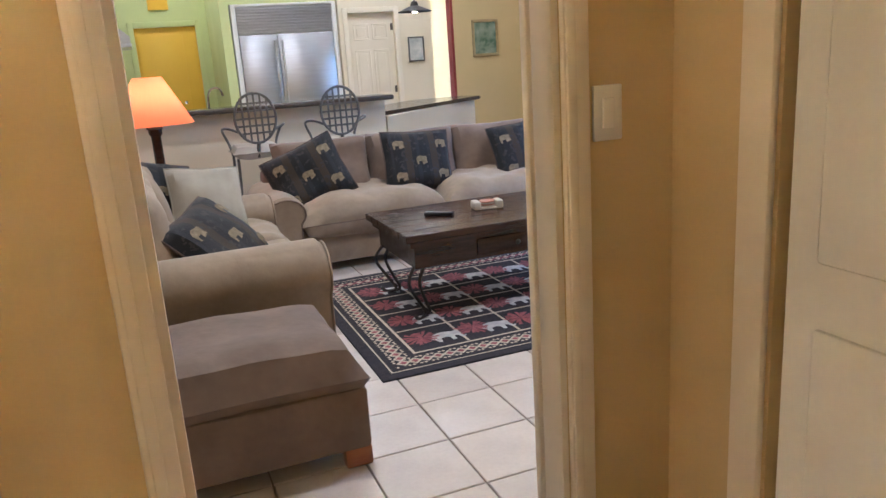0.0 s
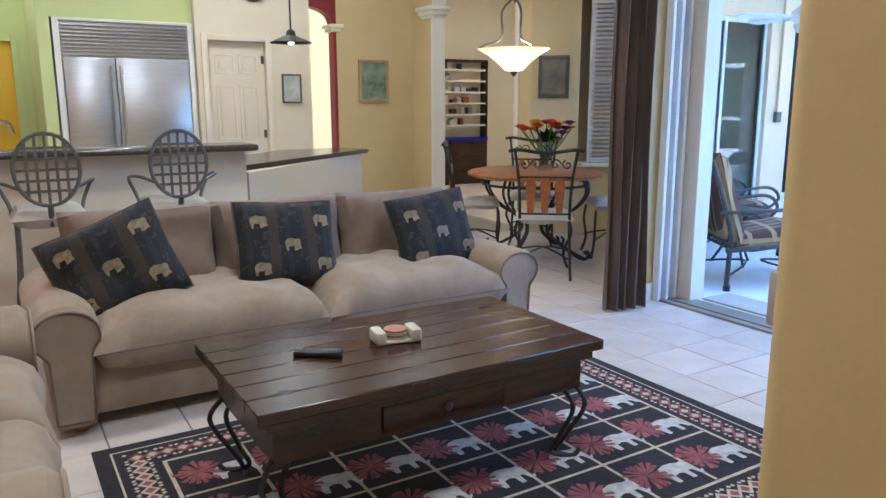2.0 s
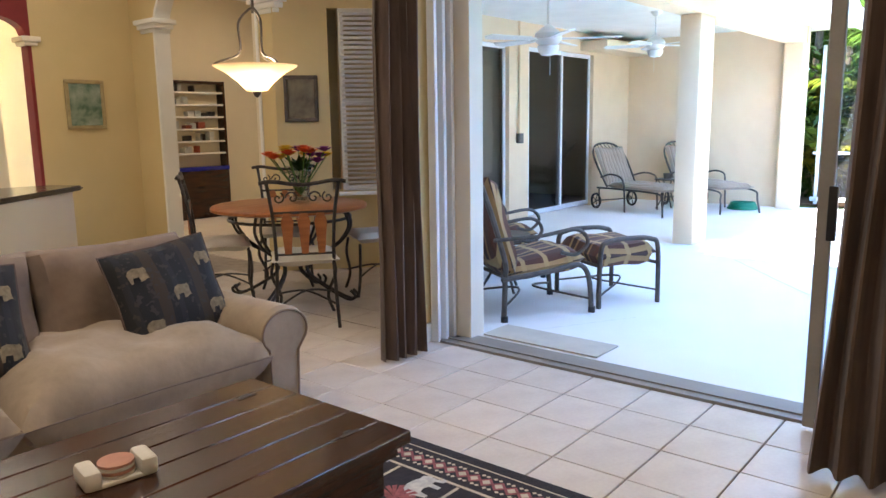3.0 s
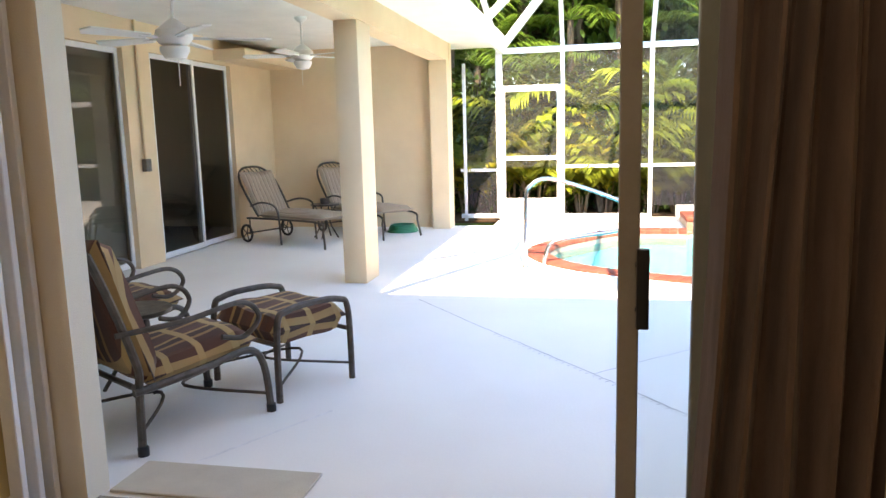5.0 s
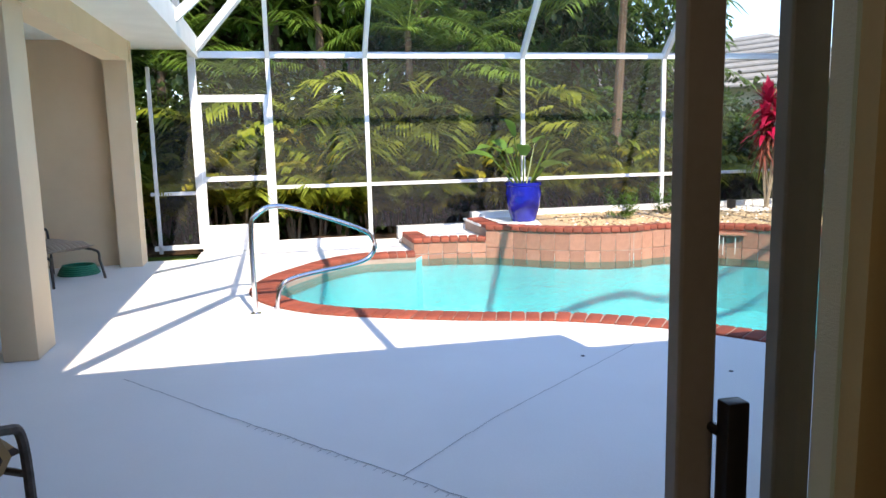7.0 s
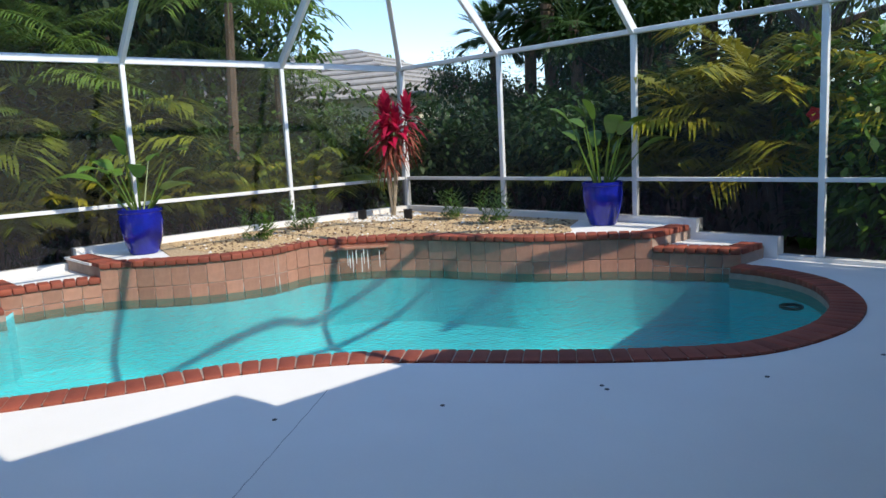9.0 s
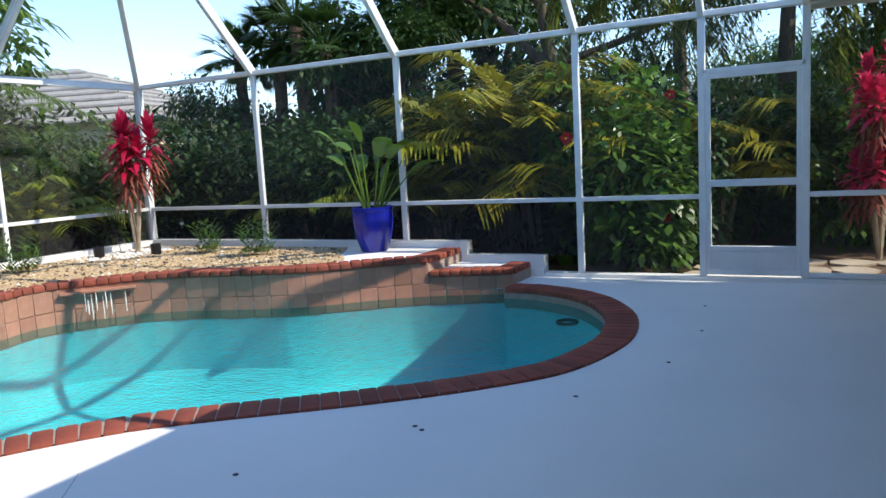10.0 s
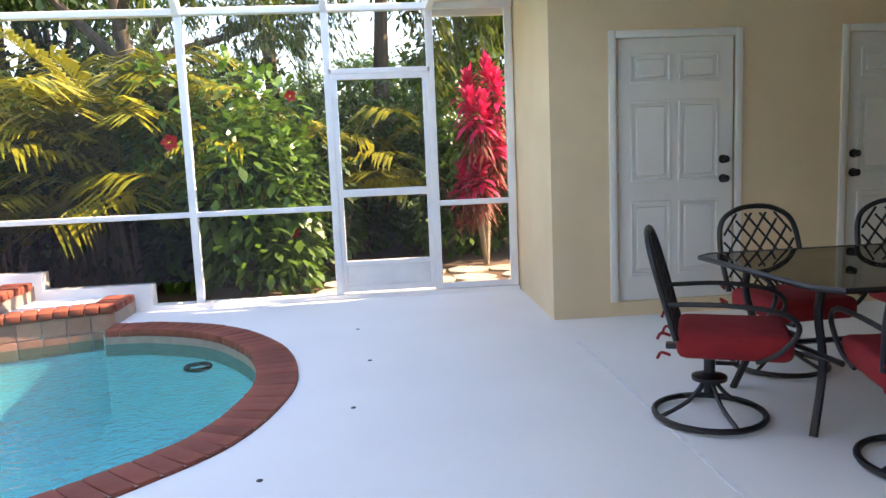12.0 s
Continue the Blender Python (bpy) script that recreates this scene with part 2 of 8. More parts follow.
M = dict(
    wall=mat("wall_yellow", (0.60, 0.47, 0.24), (0.55, 0.43, 0.21), 1.5, 0.75, 0.05, fine=120),
    hall=mat("wall_hall", (0.60, 0.45, 0.22), (0.55, 0.41, 0.19), 1.5, 0.8, 0.08, fine=120),
    green=mat("wall_green", (0.62, 0.66, 0.30), (0.58, 0.62, 0.27), 1.5, 0.75, 0.05, fine=120),
    cream=mat("wall_cream", (0.72, 0.64, 0.48), (0.68, 0.60, 0.44), 1.5, 0.75, 0.05, fine=120),
    red=mat("wall_red", (0.22, 0.02, 0.02), None, 2, 0.7, 0.05),
    yellow=mat("door_yellow", (0.85, 0.52, 0.03), (0.8, 0.47, 0.03), 2, 0.45, 0.03),
    white=mat("white_paint", (0.80, 0.79, 0.75), (0.74, 0.73, 0.69), 2.5, 0.4, 0.03),
    trim=mat("trim_cream", (0.74, 0.66, 0.52), (0.70, 0.62, 0.47), 2.5, 0.45, 0.03),
    ceiling=mat("ceiling_white", (0.78, 0.76, 0.70), None, 3, 0.85, 0.2, fine=90, amount=0.4),
    stucco=mat("stucco_peach", (0.80, 0.63, 0.42), (0.74, 0.57, 0.37), 2.2, 0.9, 0.5, fine=150),
    stuccow=mat("stucco_pale", (0.78, 0.72, 0.60), (0.72, 0.66, 0.54), 2.2, 0.9, 0.5, fine=150),
    deck=mat("deck_paint", (0.84, 0.83, 0.81), (0.77, 0.76, 0.74), 1.1, 0.62, 0.25, fine=70, amount=0.7),
    soffit=mat("soffit_white", (0.84, 0.82, 0.77), None, 3, 0.7, 0.1, amount=0.4),
    alu=mat("white_aluminium", (0.80, 0.81, 0.82), (0.7, 0.71, 0.72), 4, 0.35, 0.03),
    frame=mat("slider_frame", (0.27, 0.245, 0.215), (0.22, 0.2, 0.17), 4, 0.45, 0.03),
    blackp=mat("black_plastic", (0.012, 0.012, 0.014), None, 9, 0.35, 0.05),
    tile=mat("floor_tile", (0.66, 0.58, 0.50), (0.56, 0.48, 0.41), 5, 0.22, 0.06, vary=0.05),
    grout=mat("grout", (0.30, 0.25, 0.2), None, 12, 0.9, 0.3),
    brick=mat("coping_brick", (0.30, 0.07, 0.038), (0.21, 0.045, 0.028), 9, 0.75, 0.4, vary=0.2, fine=90),
    mortar=mat("mortar", (0.40, 0.29, 0.24), None, 12, 0.9, 0.4),
    walltile=mat("terracotta_tile", (0.42, 0.20, 0.135), (0.33, 0.155, 0.105), 12, 0.5, 0.2, vary=0.2),
    plaster=mat("pool_plaster", (0.32, 0.76, 0.78), (0.25, 0.66, 0.70), 1.2, 0.7, 0.1, fine=40),
    gravel=mat("gravel_bed", (0.62, 0.47, 0.29), (0.30, 0.2, 0.12), 40, 0.95, 1.0, fine=110),
    grass=mat("lawn", (0.13, 0.2, 0.035), (0.07, 0.12, 0.02), 2, 0.95, 0.8, fine=80),
    mulch=mat("mulch", (0.16, 0.09, 0.05), (0.06, 0.035, 0.02), 18, 0.95, 1.0, fine=90),
    screen=veil("insect_screen", (0.14, 0.14, 0.14), 0.85),
    screen_low=veil("kick_screen", (0.03, 0.03, 0.035), 0.42),
    glass=pane("window_glass", (0.86, 0.9, 0.89)),
    dark_glass=pane("shaded_glass", (0.35, 0.36, 0.36), 1.6),
    water=pane("pool_water", (0.12, 0.72, 0.78), 1.33, 0.01, 0.45, 7.0),
    steel=mat("stainless_steel", (0.55, 0.56, 0.58), (0.48, 0.48, 0.5), 3, 0.3, 0.02, metal=1.0, stretch=(1, 1, 12)),
    chrome=mat("chrome", (0.75, 0.76, 0.78), None, 3, 0.08, 0.0, metal=1.0),
    granite=mat("dark_granite", (0.03, 0.022, 0.02), (0.1, 0.08, 0.06), 60, 0.15, 0.02, fine=160),
    darkwood=mat("dark_wood", (0.05, 0.02, 0.011), (0.02, 0.009, 0.006), 3, 0.2, 0.12, stretch=(1, 14, 8), fine=40),
    wood=mat("red_wood", (0.36, 0.13, 0.04), (0.24, 0.075, 0.025), 3, 0.3, 0.1, stretch=(1, 10, 10), fine=40),
    iron=mat("wrought_iron", (0.03, 0.027, 0.025), (0.07, 0.06, 0.055), 20, 0.45, 0.2, metal=0.6),
    bronze=mat("bronze_frame", (0.11, 0.09, 0.075), (0.06, 0.05, 0.04), 20, 0.45, 0.2, metal=0.4),
    greyiron=mat("grey_iron", (0.16, 0.155, 0.145), (0.1, 0.095, 0.09), 20, 0.45, 0.2, metal=0.5),
    suede=mat("beige_suede", (0.345, 0.265, 0.185), (0.25, 0.19, 0.13), 5, 0.92, 0.5, sheen=0.12, fine=25),
    suede2=mat("taupe_suede", (0.215, 0.155, 0.115), (0.15, 0.105, 0.078), 5, 0.92, 0.5, sheen=0.12, fine=25),
    cushion=mat("linen_cushion", (0.55, 0.51, 0.43), (0.47, 0.43, 0.36), 6, 0.95, 0.4, fine=150),
    curtain=mat("brown_velvet", (0.11, 0.072, 0.055), (0.06, 0.038, 0.028), 3, 0.8, 0.3, sheen=0.1, stretch=(8, 8, 1)),
    rug=mat("rug_black", (0.014, 0.012, 0.018), (0.03, 0.025, 0.03), 30, 0.97, 0.5, fine=250),
    rugcream=mat("rug_cream", (0.60, 0.51, 0.38), (0.45, 0.38, 0.28), 30, 0.97, 0.5, fine=250),
    rugred=mat("rug_maroon", (0.34, 0.11, 0.115), (0.17, 0.045, 0.05), 30, 0.97, 0.5, fine=250),
    rugwhite=mat("rug_ivory", (0.62, 0.60, 0.55), (0.36, 0.36, 0.37), 30, 0.97, 0.5, fine=250),
    redcloth=mat("red_canvas", (0.33, 0.012, 0.016), (0.24, 0.01, 0.014), 6, 0.85, 0.3, fine=200),
    blue=mat("cobalt_glaze", (0.012, 0.02, 0.34), (0.006, 0.012, 0.2), 8, 0.12, 0.1),
    leaf=mat("leaf_green", (0.11, 0.21, 0.03), (0.05, 0.11, 0.016), 3, 0.38, 0.1, vary=0.35, spec=0.5),
    leafdark=mat("leaf_dark", (0.045, 0.095, 0.018), (0.02, 0.05, 0.01), 3, 0.5, 0.1, vary=0.35),
    frond=mat("frond_green", (0.15, 0.24, 0.03), (0.07, 0.14, 0.018), 2, 0.42, 0.1, vary=0.35),
    frondy=mat("frond_yellow", (0.46, 0.40, 0.03), (0.24, 0.27, 0.025), 2, 0.45, 0.1, vary=0.25),
    redleaf=mat("leaf_crimson", (0.55, 0.012, 0.07), (0.24, 0.01, 0.03), 4, 0.4, 0.1, vary=0.3),
    bark=mat("bark", (0.17, 0.12, 0.08), (0.07, 0.05, 0.035), 8, 0.95, 0.8, stretch=(1, 1, 0.3)),
    palebark=mat("pale_bark", (0.4, 0.33, 0.24), (0.25, 0.2, 0.14), 8, 0.9, 0.6),
    rooftile=mat("grey_roof_tile", (0.42, 0.40, 0.38), (0.30, 0.28, 0.26), 6, 0.9, 0.5),
    lamp_shade=mat("lamp_shade", (0.75, 0.33, 0.19), (0.7, 0.3, 0.16), 3, 0.9, 0.2),
    bulb=emit("lamp_glow", (1.0, 0.72, 0.42), 12.0),
    paper=mat("print_paper", (0.62, 0.6, 0.55), (0.35, 0.38, 0.36), 9, 0.6, 0.0),
)

M["leafbright"] = mat("leaf_bright", (0.13, 0.26, 0.03), (0.035, 0.09, 0.012), 4, 0.35, 0.1, vary=0.2)
M["pinkleaf"] = mat("leaf_pink", (0.75, 0.03, 0.13), (0.42, 0.015, 0.06), 4, 0.4, 0.1, vary=0.2)
M["flagstone"] = mat("flagstone", (0.50, 0.42, 0.32), (0.34, 0.29, 0.22), 5, 0.9, 0.6, vary=0.15)
M["pebble"] = mat("tan_pebble", (0.58, 0.43, 0.25), (0.34, 0.24, 0.14), 30, 0.85, 0.3)
M["whitestone"] = mat("white_stone", (0.75, 0.74, 0.71), (0.6, 0.58, 0.55), 20, 0.8, 0.3)


def thin(m, f):
    """Lets part of the light through a leaf."""
    n, l = m.node_tree.nodes, m.node_tree.links
    b, mix, tl = n["Principled BSDF"], n.new("ShaderNodeMixShader"), n.new("ShaderNodeBsdfTranslucent")
    l.new(b.inputs["Base Color"].links[0].from_socket, tl.inputs[0])
    mix.inputs[0].default_value = f
    l.new(b.outputs[0], mix.inputs[1]), l.new(tl.outputs[0], mix.inputs[2]), l.new(mix.outputs[0], n["Material Output"].inputs[0])


for key in ("leaf", "leafdark", "frond", "frondy", "redleaf", "leafbright", "pinkleaf"):
    thin(M[key], 0.3)


# ---- mesh helpers ----
def box(bm, x0, x1, y0, y1, z0, z1):
    v = [bm.verts.new((x, y, z)) for x in (x0, x1) for y in (y0, y1) for z in (z0, z1)]
    for f in ((0, 1, 3, 2), (4, 6, 7, 5), (0, 4, 5, 1), (2, 3, 7, 6), (0, 2, 6, 4), (1, 5, 7, 3)):
        bm.faces.new([v[i] for i in f])
    return v


def rbox(bm, x0, x1, y0, y1, z0, z1, r=0.02, seg=2):
    t = bmesh.new()
    box(t, x0, x1, y0, y1, z0, z1)
    bmesh.ops.bevel(t, geom=t.edges[:], offset=r, segments=seg, affect="EDGES", profile=0.5)
    merge(bm, t)


def merge(bm, t, m=None):
    if m is not None:
        t.transform(m)
    me = bpy.data.meshes.new("tmp")
    t.to_mesh(me)
    bm.from_mesh(me)
    bpy.data.meshes.remove(me)
    t.free()


def prism(bm, pts, z0, z1):
    lo, hi = [bm.verts.new((x, y, z0)) for x, y in pts], [bm.verts.new((x, y, z1)) for x, y in pts]
    bm.faces.new(lo[::-1]), bm.faces.new(hi)
    for i in range(len(pts)):
        j = (i + 1) % len(pts)
        bm.faces.new((lo[i], lo[j], hi[j], hi[i]))


def tube(bm, pts, r, seg=8, closed=False):
    """A round bar along points; r: a radius or one for each point."""
    pts = [Vector(p) for p in pts]
    rs = r if isinstance(r, (list, tuple)) else [r] * len(pts)
    rings, up = [], Vector((0.13, 0.21, 0.97))
    n = len(pts)
    for i, p in enumerate(pts):
        a, b = (pts[i - 1] if i or closed else p), (pts[(i + 1) % n] if i < n - 1 or closed else p)
        d = (b - a).normalized() if (b - a).length > 1e-6 else Vector((0, 0, 1))
        if abs(d.dot(up)) > 0.95:
            up = Vector((0.9, 0.3, 0.1))
        s = d.cross(up).normalized()
        u = s.cross(d).normalized()
        rings.append([bm.verts.new(p + rs[i] * (math.cos(k * math.tau / seg) * s + math.sin(k * math.tau / seg) * u)) for k in range(seg)])
        up = u
    for i in range(n if closed else n - 1):
        a, b = rings[i], rings[(i + 1) % n]
        for k in range(seg):
            bm.faces.new((a[k], a[(k + 1) % seg], b[(k + 1) % seg], b[k]))
    if not closed:
        bm.faces.new(rings[0][::-1]), bm.faces.new(rings[-1])


def lathe(bm, prof, seg=24, at=(0, 0, 0)):
    rings = [[bm.verts.new((at[0] + r * math.cos(k * math.tau / seg), at[1] + r * math.sin(k * math.tau / seg), at[2] + z)) for k in range(seg)] for r, z in prof]
    for a, b in zip(rings, rings[1:]):
        for k in range(seg):
            bm.faces.new((a[k], a[(k + 1) % seg], b[(k + 1) % seg], b[k]))
    bm.faces.new(rings[0][::-1]), bm.faces.new(rings[-1])


def smooth_line(pts, steps=6, closed=False):
    out, n = [], len(pts)
    P = [Vector(p) for p in pts]
    for i in range(n if closed else n - 1):
        a, b, c, d = (P[(i + k) % n] if closed else P[min(max(i + k, 0), n - 1)] for k in (-1, 0, 1, 2))
        for s in range(steps):
            t = s / steps
            out.append(0.5 * (2 * b + (c - a) * t + (2 * a - 5 * b + 4 * c - d) * t * t + (3 * b - a - 3 * c + d) * t ** 3))
    if not closed:
        out.append(P[-1])
    return out


def even(pts, step, closed=False):
    """Points at even distances along a line."""
    P = list(pts) + ([pts[0]] if closed else [])
    total = sum((b - a).length for a, b in zip(P, P[1:]))
    n = max(2, round(total / step))
    out, acc, k = [], 0.0, 0
    for a, b in zip(P, P[1:]):
        L = (b - a).length
        while k <= n and k * total / n <= acc + L + 1e-9:
            out.append(a + (b - a) * ((k * total / n - acc) / L if L else 0))
            k += 1
        acc += L
    return out[:-1] if closed else out


def mesh_of(name, bm, material, flat=False):
    me = bpy.data.meshes.new(name)
    bmesh.ops.recalc_face_normals(bm, faces=bm.faces[:])
    bm.to_mesh(me)
    bm.free()
    me.materials.append(material)
    if not flat:
        me.shade_smooth()
        me.set_sharp_from_angle(angle=radians(38))
    return me


def part(name, bm, material, parent=None, label=""):
    ob = new(name, mesh_of(name, bm, material))
    ob.parent = parent
    return tagged(ob, label)


def thing(name, at, label, category, group="", kind="", turn=0.0):
    ob = new(name)
    ob.empty_display_size = 0.1
    ob.matrix_world = pose(*at, 0, 0, turn)
    return tagged(ob, label, category, group, kind)


def structure(name, bm, material, label="", category=""):
    return tagged(part(name, bm, material), label or name.replace("_", " "), category or name.split("_")[0], kind="structure")


def B(*boxes):
    bm = bmesh.new()
    for b in boxes:
        box(bm, *b)
    return bm


def R(*boxes, r=0.02, seg=2):
    bm = bmesh.new()
    for b in boxes:
        rbox(bm, *b, r=r, seg=seg)
    return bm


def run_wall(p, q, thick, z0, z1, openings=()):
    """A wall from p to q (its right-hand face on the line), with openings (from, to, low, high) along it."""
    bm = bmesh.new()
    L = math.hypot(q[0] - p[0], q[1] - p[1])
    s = 0.0
    for a, b, lo, hi in sorted(openings):
        if a > s:
            box(bm, s, a, 0, thick, z0, z1)
        if lo > z0:
            box(bm, a, b, 0, thick, z0, lo)
        if hi < z1:
            box(bm, a, b, 0, thick, hi, z1)
        s = b
    if s < L:
        box(bm, s, L, 0, thick, z0, z1)
    bm.transform(Matrix.Translation((p[0], p[1], 0)) @ Matrix.Rotation(math.atan2(q[1] - p[1], q[0] - p[0]), 4, "Z"))
    return bm


# ---- the house: walls, floors, ceilings ----
CEIL, SOF = 3.3, 2.74
structure("ground", B((-160, 160, -160, 160, -1.9, -1.55)), M["grass"], "wide green lawn reaching to the horizon", "ground")
lawn = bmesh.new()
prism(lawn, [(14.74, -40), (90, -40), (90, 60), (14.74, 60)], -1.5, -0.06)
prism(lawn, [(-60, -60), (14.74, -60), (14.74, -4.2), (-60, -4.2)], -1.5, -0.06)
prism(lawn, [(-60, 13.4), (14.74, 13.4), (14.74, 60), (-60, 60)], -1.5, -0.06)
structure("lawn", lawn, M["grass"], "mown grass round the pool cage", "lawn")
beds = B((14.8, 19.5, -9, 14, -0.06, -0.02), (4.0, 14.8, -8.5, -4.22, -0.06, -0.02))
structure("planting_bed", beds, M["mulch"], "brown mulch bed behind the screen", "mulch bed")

structure("floor", B((-3.2, 5.02, -0.6, 14.6, -0.2, -0.012), (5.02, 7.4, 5.75, 14.6, -0.2, -0.012)), M["grout"], "grey-brown grout under the ceramic floor tiles", "floor")
structure("wall_hall_north", run_wall((1.45, 2.1), (5.0, 2.1), 0.14, 0, CEIL), M["hall"], "tan painted wall with a light switch", "wall")
structure("wall_hall_west", run_wall((-3.2, 2.1), (0.52, 2.1), 0.14, 0, CEIL), M["hall"], "tan painted wall beside the doorway", "wall")
structure("wall_over_doorway", B((0.52, 1.45, 2.1, 2.24, 2.12, CEIL)), M["hall"], "tan wall over the doorway", "wall")
structure("wall_hall_side", run_wall((1.77, 2.1), (1.77, -0.6), 0.11, 0, CEIL, [(0.34, 1.225, 0, 2.05)]), M["hall"], "tan hall wall with a door opening", "wall")
structure("wall_hall_left", run_wall((-0.55, -0.6), (-0.55, 2.1), 0.11, 0, CEIL), M["hall"], "tan hall wall", "wall")
structure("wall_hall_end", run_wall((-0.66, -0.7), (1.9, -0.7), 0.1, 0, CEIL), M["hall"], "tan wall at the hall's end", "wall")
# The west window opening is unseen, added as a way in for daylight.
structure("wall_west", run_wall((-3.2, 14.6), (-3.2, 2.1), 0.15, 0, CEIL, [(8.6, 11.2, 0.9, 2.2)]), M["wall"], "yellow painted wall with an added, unseen window opening", "wall")
structure("wall_back", B((-3.2, 0.6, 12.62, 12.8, 0, CEIL), (1.5, 4.53, 12.62, 12.8, 0, CEIL), (0.6, 1.5, 12.62, 12.8, 2.1, CEIL)), M["green"], "pale green kitchen wall", "wall")
structure("wall_front", run_wall((7.6, 14.6), (-3.2, 14.6), 0.15, 0, CEIL, [(2.0, 3.2, 0.3, 2.3)]), M["cream"], "cream wall with a bright window", "wall")
structure("wall_fridge", B((1.66, 1.78, 10.82, 12.62, 0, CEIL), (1.78, 3.2, 10.9, 12.62, 2.22, CEIL)), M["green"], "pale green wall over and beside the refrigerator", "wall")
structure("wall_pantry", B((3.2, 3.32, 10.78, 10.9, 0, CEIL), (3.98, 4.53, 10.78, 10.9, 0, CEIL), (3.32, 3.98, 10.78, 10.9, 2.05, CEIL)), M["cream"], "cream wall round the pantry door", "wall")
structure("wall_pantry_side", B((4.41, 4.53, 10.9, 12.62, 0, CEIL), (3.2, 3.3, 10.9, 12.62, 0, CEIL)), M["cream"], "cream side wall of the pantry", "wall")
red_arch = B((4.865, 4.9, 10.84, 11.0, 0, CEIL))
for k in range(8):
    xa, xb = 4.53 + 0.335 * k / 8, 4.53 + 0.335 * (k + 1) / 8
    za, zb = (2.28 + 0.2 * math.sqrt(max(0.0, 1 - ((x - 4.53) / 0.335) ** 2)) for x in (xa, xb))
    v = [red_arch.verts.new(c) for y in (10.84, 11.0) for c in ((xa, y, za), (xb, y, zb), (xb, y, CEIL), (xa, y, CEIL))]
    for f in ((0, 1, 2, 3), (4, 7, 6, 5), (0, 4, 5, 1)):
        red_arch.faces.new([v[i] for i in f])
structure("wall_red", red_arch, M["red"], "dark red wall over a narrow arch", "wall")
structure("wall_painting", B((4.9, 5.97, 10.84, 11.0, 0, CEIL)), M["wall"], "sunlit yellow wall with a painting", "wall")
stub = bmesh.new()
prism(stub, [(5.0, 2.26), (5.0, 2.54), (1.73, 2.545)] + [(1.73 - 0.03 * math.sin(k * math.pi / 12), 2.515 + 0.03 * math.cos(k * math.pi / 12)) for k in range(1, 7)] + [(1.70, 2.26)], 0, CEIL)
structure("wall_living_south", stub, M["hall"], "thick tan wall end with a rounded corner", "wall")
# wall with the tall arch into the next room
arch = bmesh.new()
box(arch, 5.97, 6.12, 10.35, 11.0, 0, CEIL)
box(arch, 5.97, 6.12, 8.3, 8.55, 0, CEIL)
ya, yb, spring, rise = 8.55, 10.35, 2.4, 0.62
N = 18
ring = [((ya + yb) / 2 - (yb - ya) / 2 * math.cos(math.pi * k / N), spring + rise * math.sin(math.pi * k / N)) for k in range(N + 1)]
for (y0, z0), (y1, z1) in zip(ring, ring[1:]):
    v = [arch.verts.new(c) for c in ((5.97, y0, z0), (5.97, y1, z1), (5.97, y1, CEIL), (5.97, y0, CEIL), (6.12, y0, z0), (6.12, y1, z1), (6.12, y1, CEIL), (6.12, y0, CEIL))]
    for f in ((0, 1, 2, 3), (4, 7, 6, 5), (0, 4, 5, 1), (2, 6, 7, 3)):
        arch.faces.new([v[i] for i in f])
structure("wall_arch", arch, M["wall"], "yellow wall with a tall arched opening", "wall")
archtrim = bmesh.new()
pts = [(ya, 0.0)] + ring + [(yb, 0.0)]
for (y0, z0), (y1, z1) in zip(pts, pts[1:]):
    d = Vector((y1 - y0, z1 - z0)).normalized() if (y1, z1) != (y0, z0) else Vector((0, 1))
    nrm = Vector((d.y, -d.x)) * 0.035
    v = [archtrim.verts.new(c) for x in (5.955, 6.135) for c in ((x, y0, z0), (x, y1, z1), (x, y1 + nrm.x, z1 + nrm.y), (x, y0 + nrm.x, z0 + nrm.y))]
    for f in ((0, 1, 2, 3), (4, 7, 6, 5), (0, 4, 5, 1), (2, 6, 7, 3)):
        archtrim.faces.new([v[i] for i in f])
structure("arch_trim", archtrim, M["white"], "white rounded trim round the arch", "trim")
for yy in (8.42, 10.45):
    cap = bmesh.new()
    for k, (w, z0, z1) in enumerate(((0.02, 2.38, 2.42), (0.045, 2.42, 2.47), (0.07, 2.47, 2.52))):
        rbox(cap, 5.97 - w, 6.12 + w, yy - 0.13 - w, yy + 0.13 + w, z0, z1, 0.008)
    structure("arch_capital", cap, M["white"], "stepped white capital at the arch", "trim")
capr = bmesh.new()
for w, z0, z1 in ((0.02, 2.2, 2.24), (0.045, 2.24, 2.29)):
    rbox(capr, 4.84 - w, 4.93 + w, 10.82 - w, 11.0 + w, z0, z1, 0.008)
structure("red_arch_capital", capr, M["trim"], "stepped cream capital on the red wall", "trim")
# bay of the dining place
structure("wall_bay_stub", B((4.90, 5.33, 5.70, 5.86, 0, CEIL)), M["wall"], "yellow wall end beside the sliding door", "wall")
structure("wall_bay_stub_outside", B((5.2, 5.335, 5.52, 5.70, 0, SOF)), M["stuccow"], "pale stucco wall end outside the sliding door", "wall")
structure("wall_bay_south", run_wall((5.33, 5.52), (7.1, 7.25), 0.14, 0, CEIL, [(0.5, 1.9, 0.7, 2.3)]), M["stuccow"], "pale stucco bay wall with a window", "wall")
structure("wall_bay_east", run_wall((7.1, 7.25), (7.1, 7.5), 0.14, 0, CEIL), M["stuccow"], "short stucco bay wall", "wall")
structure("wall_bay_north", run_wall((7.12, 7.42), (6.04, 8.42), 0.14, 0, CEIL, [(0.22, 0.98, 0.75, 2.42)]), M["wall"], "yellow bay wall with a blind-covered window", "wall")
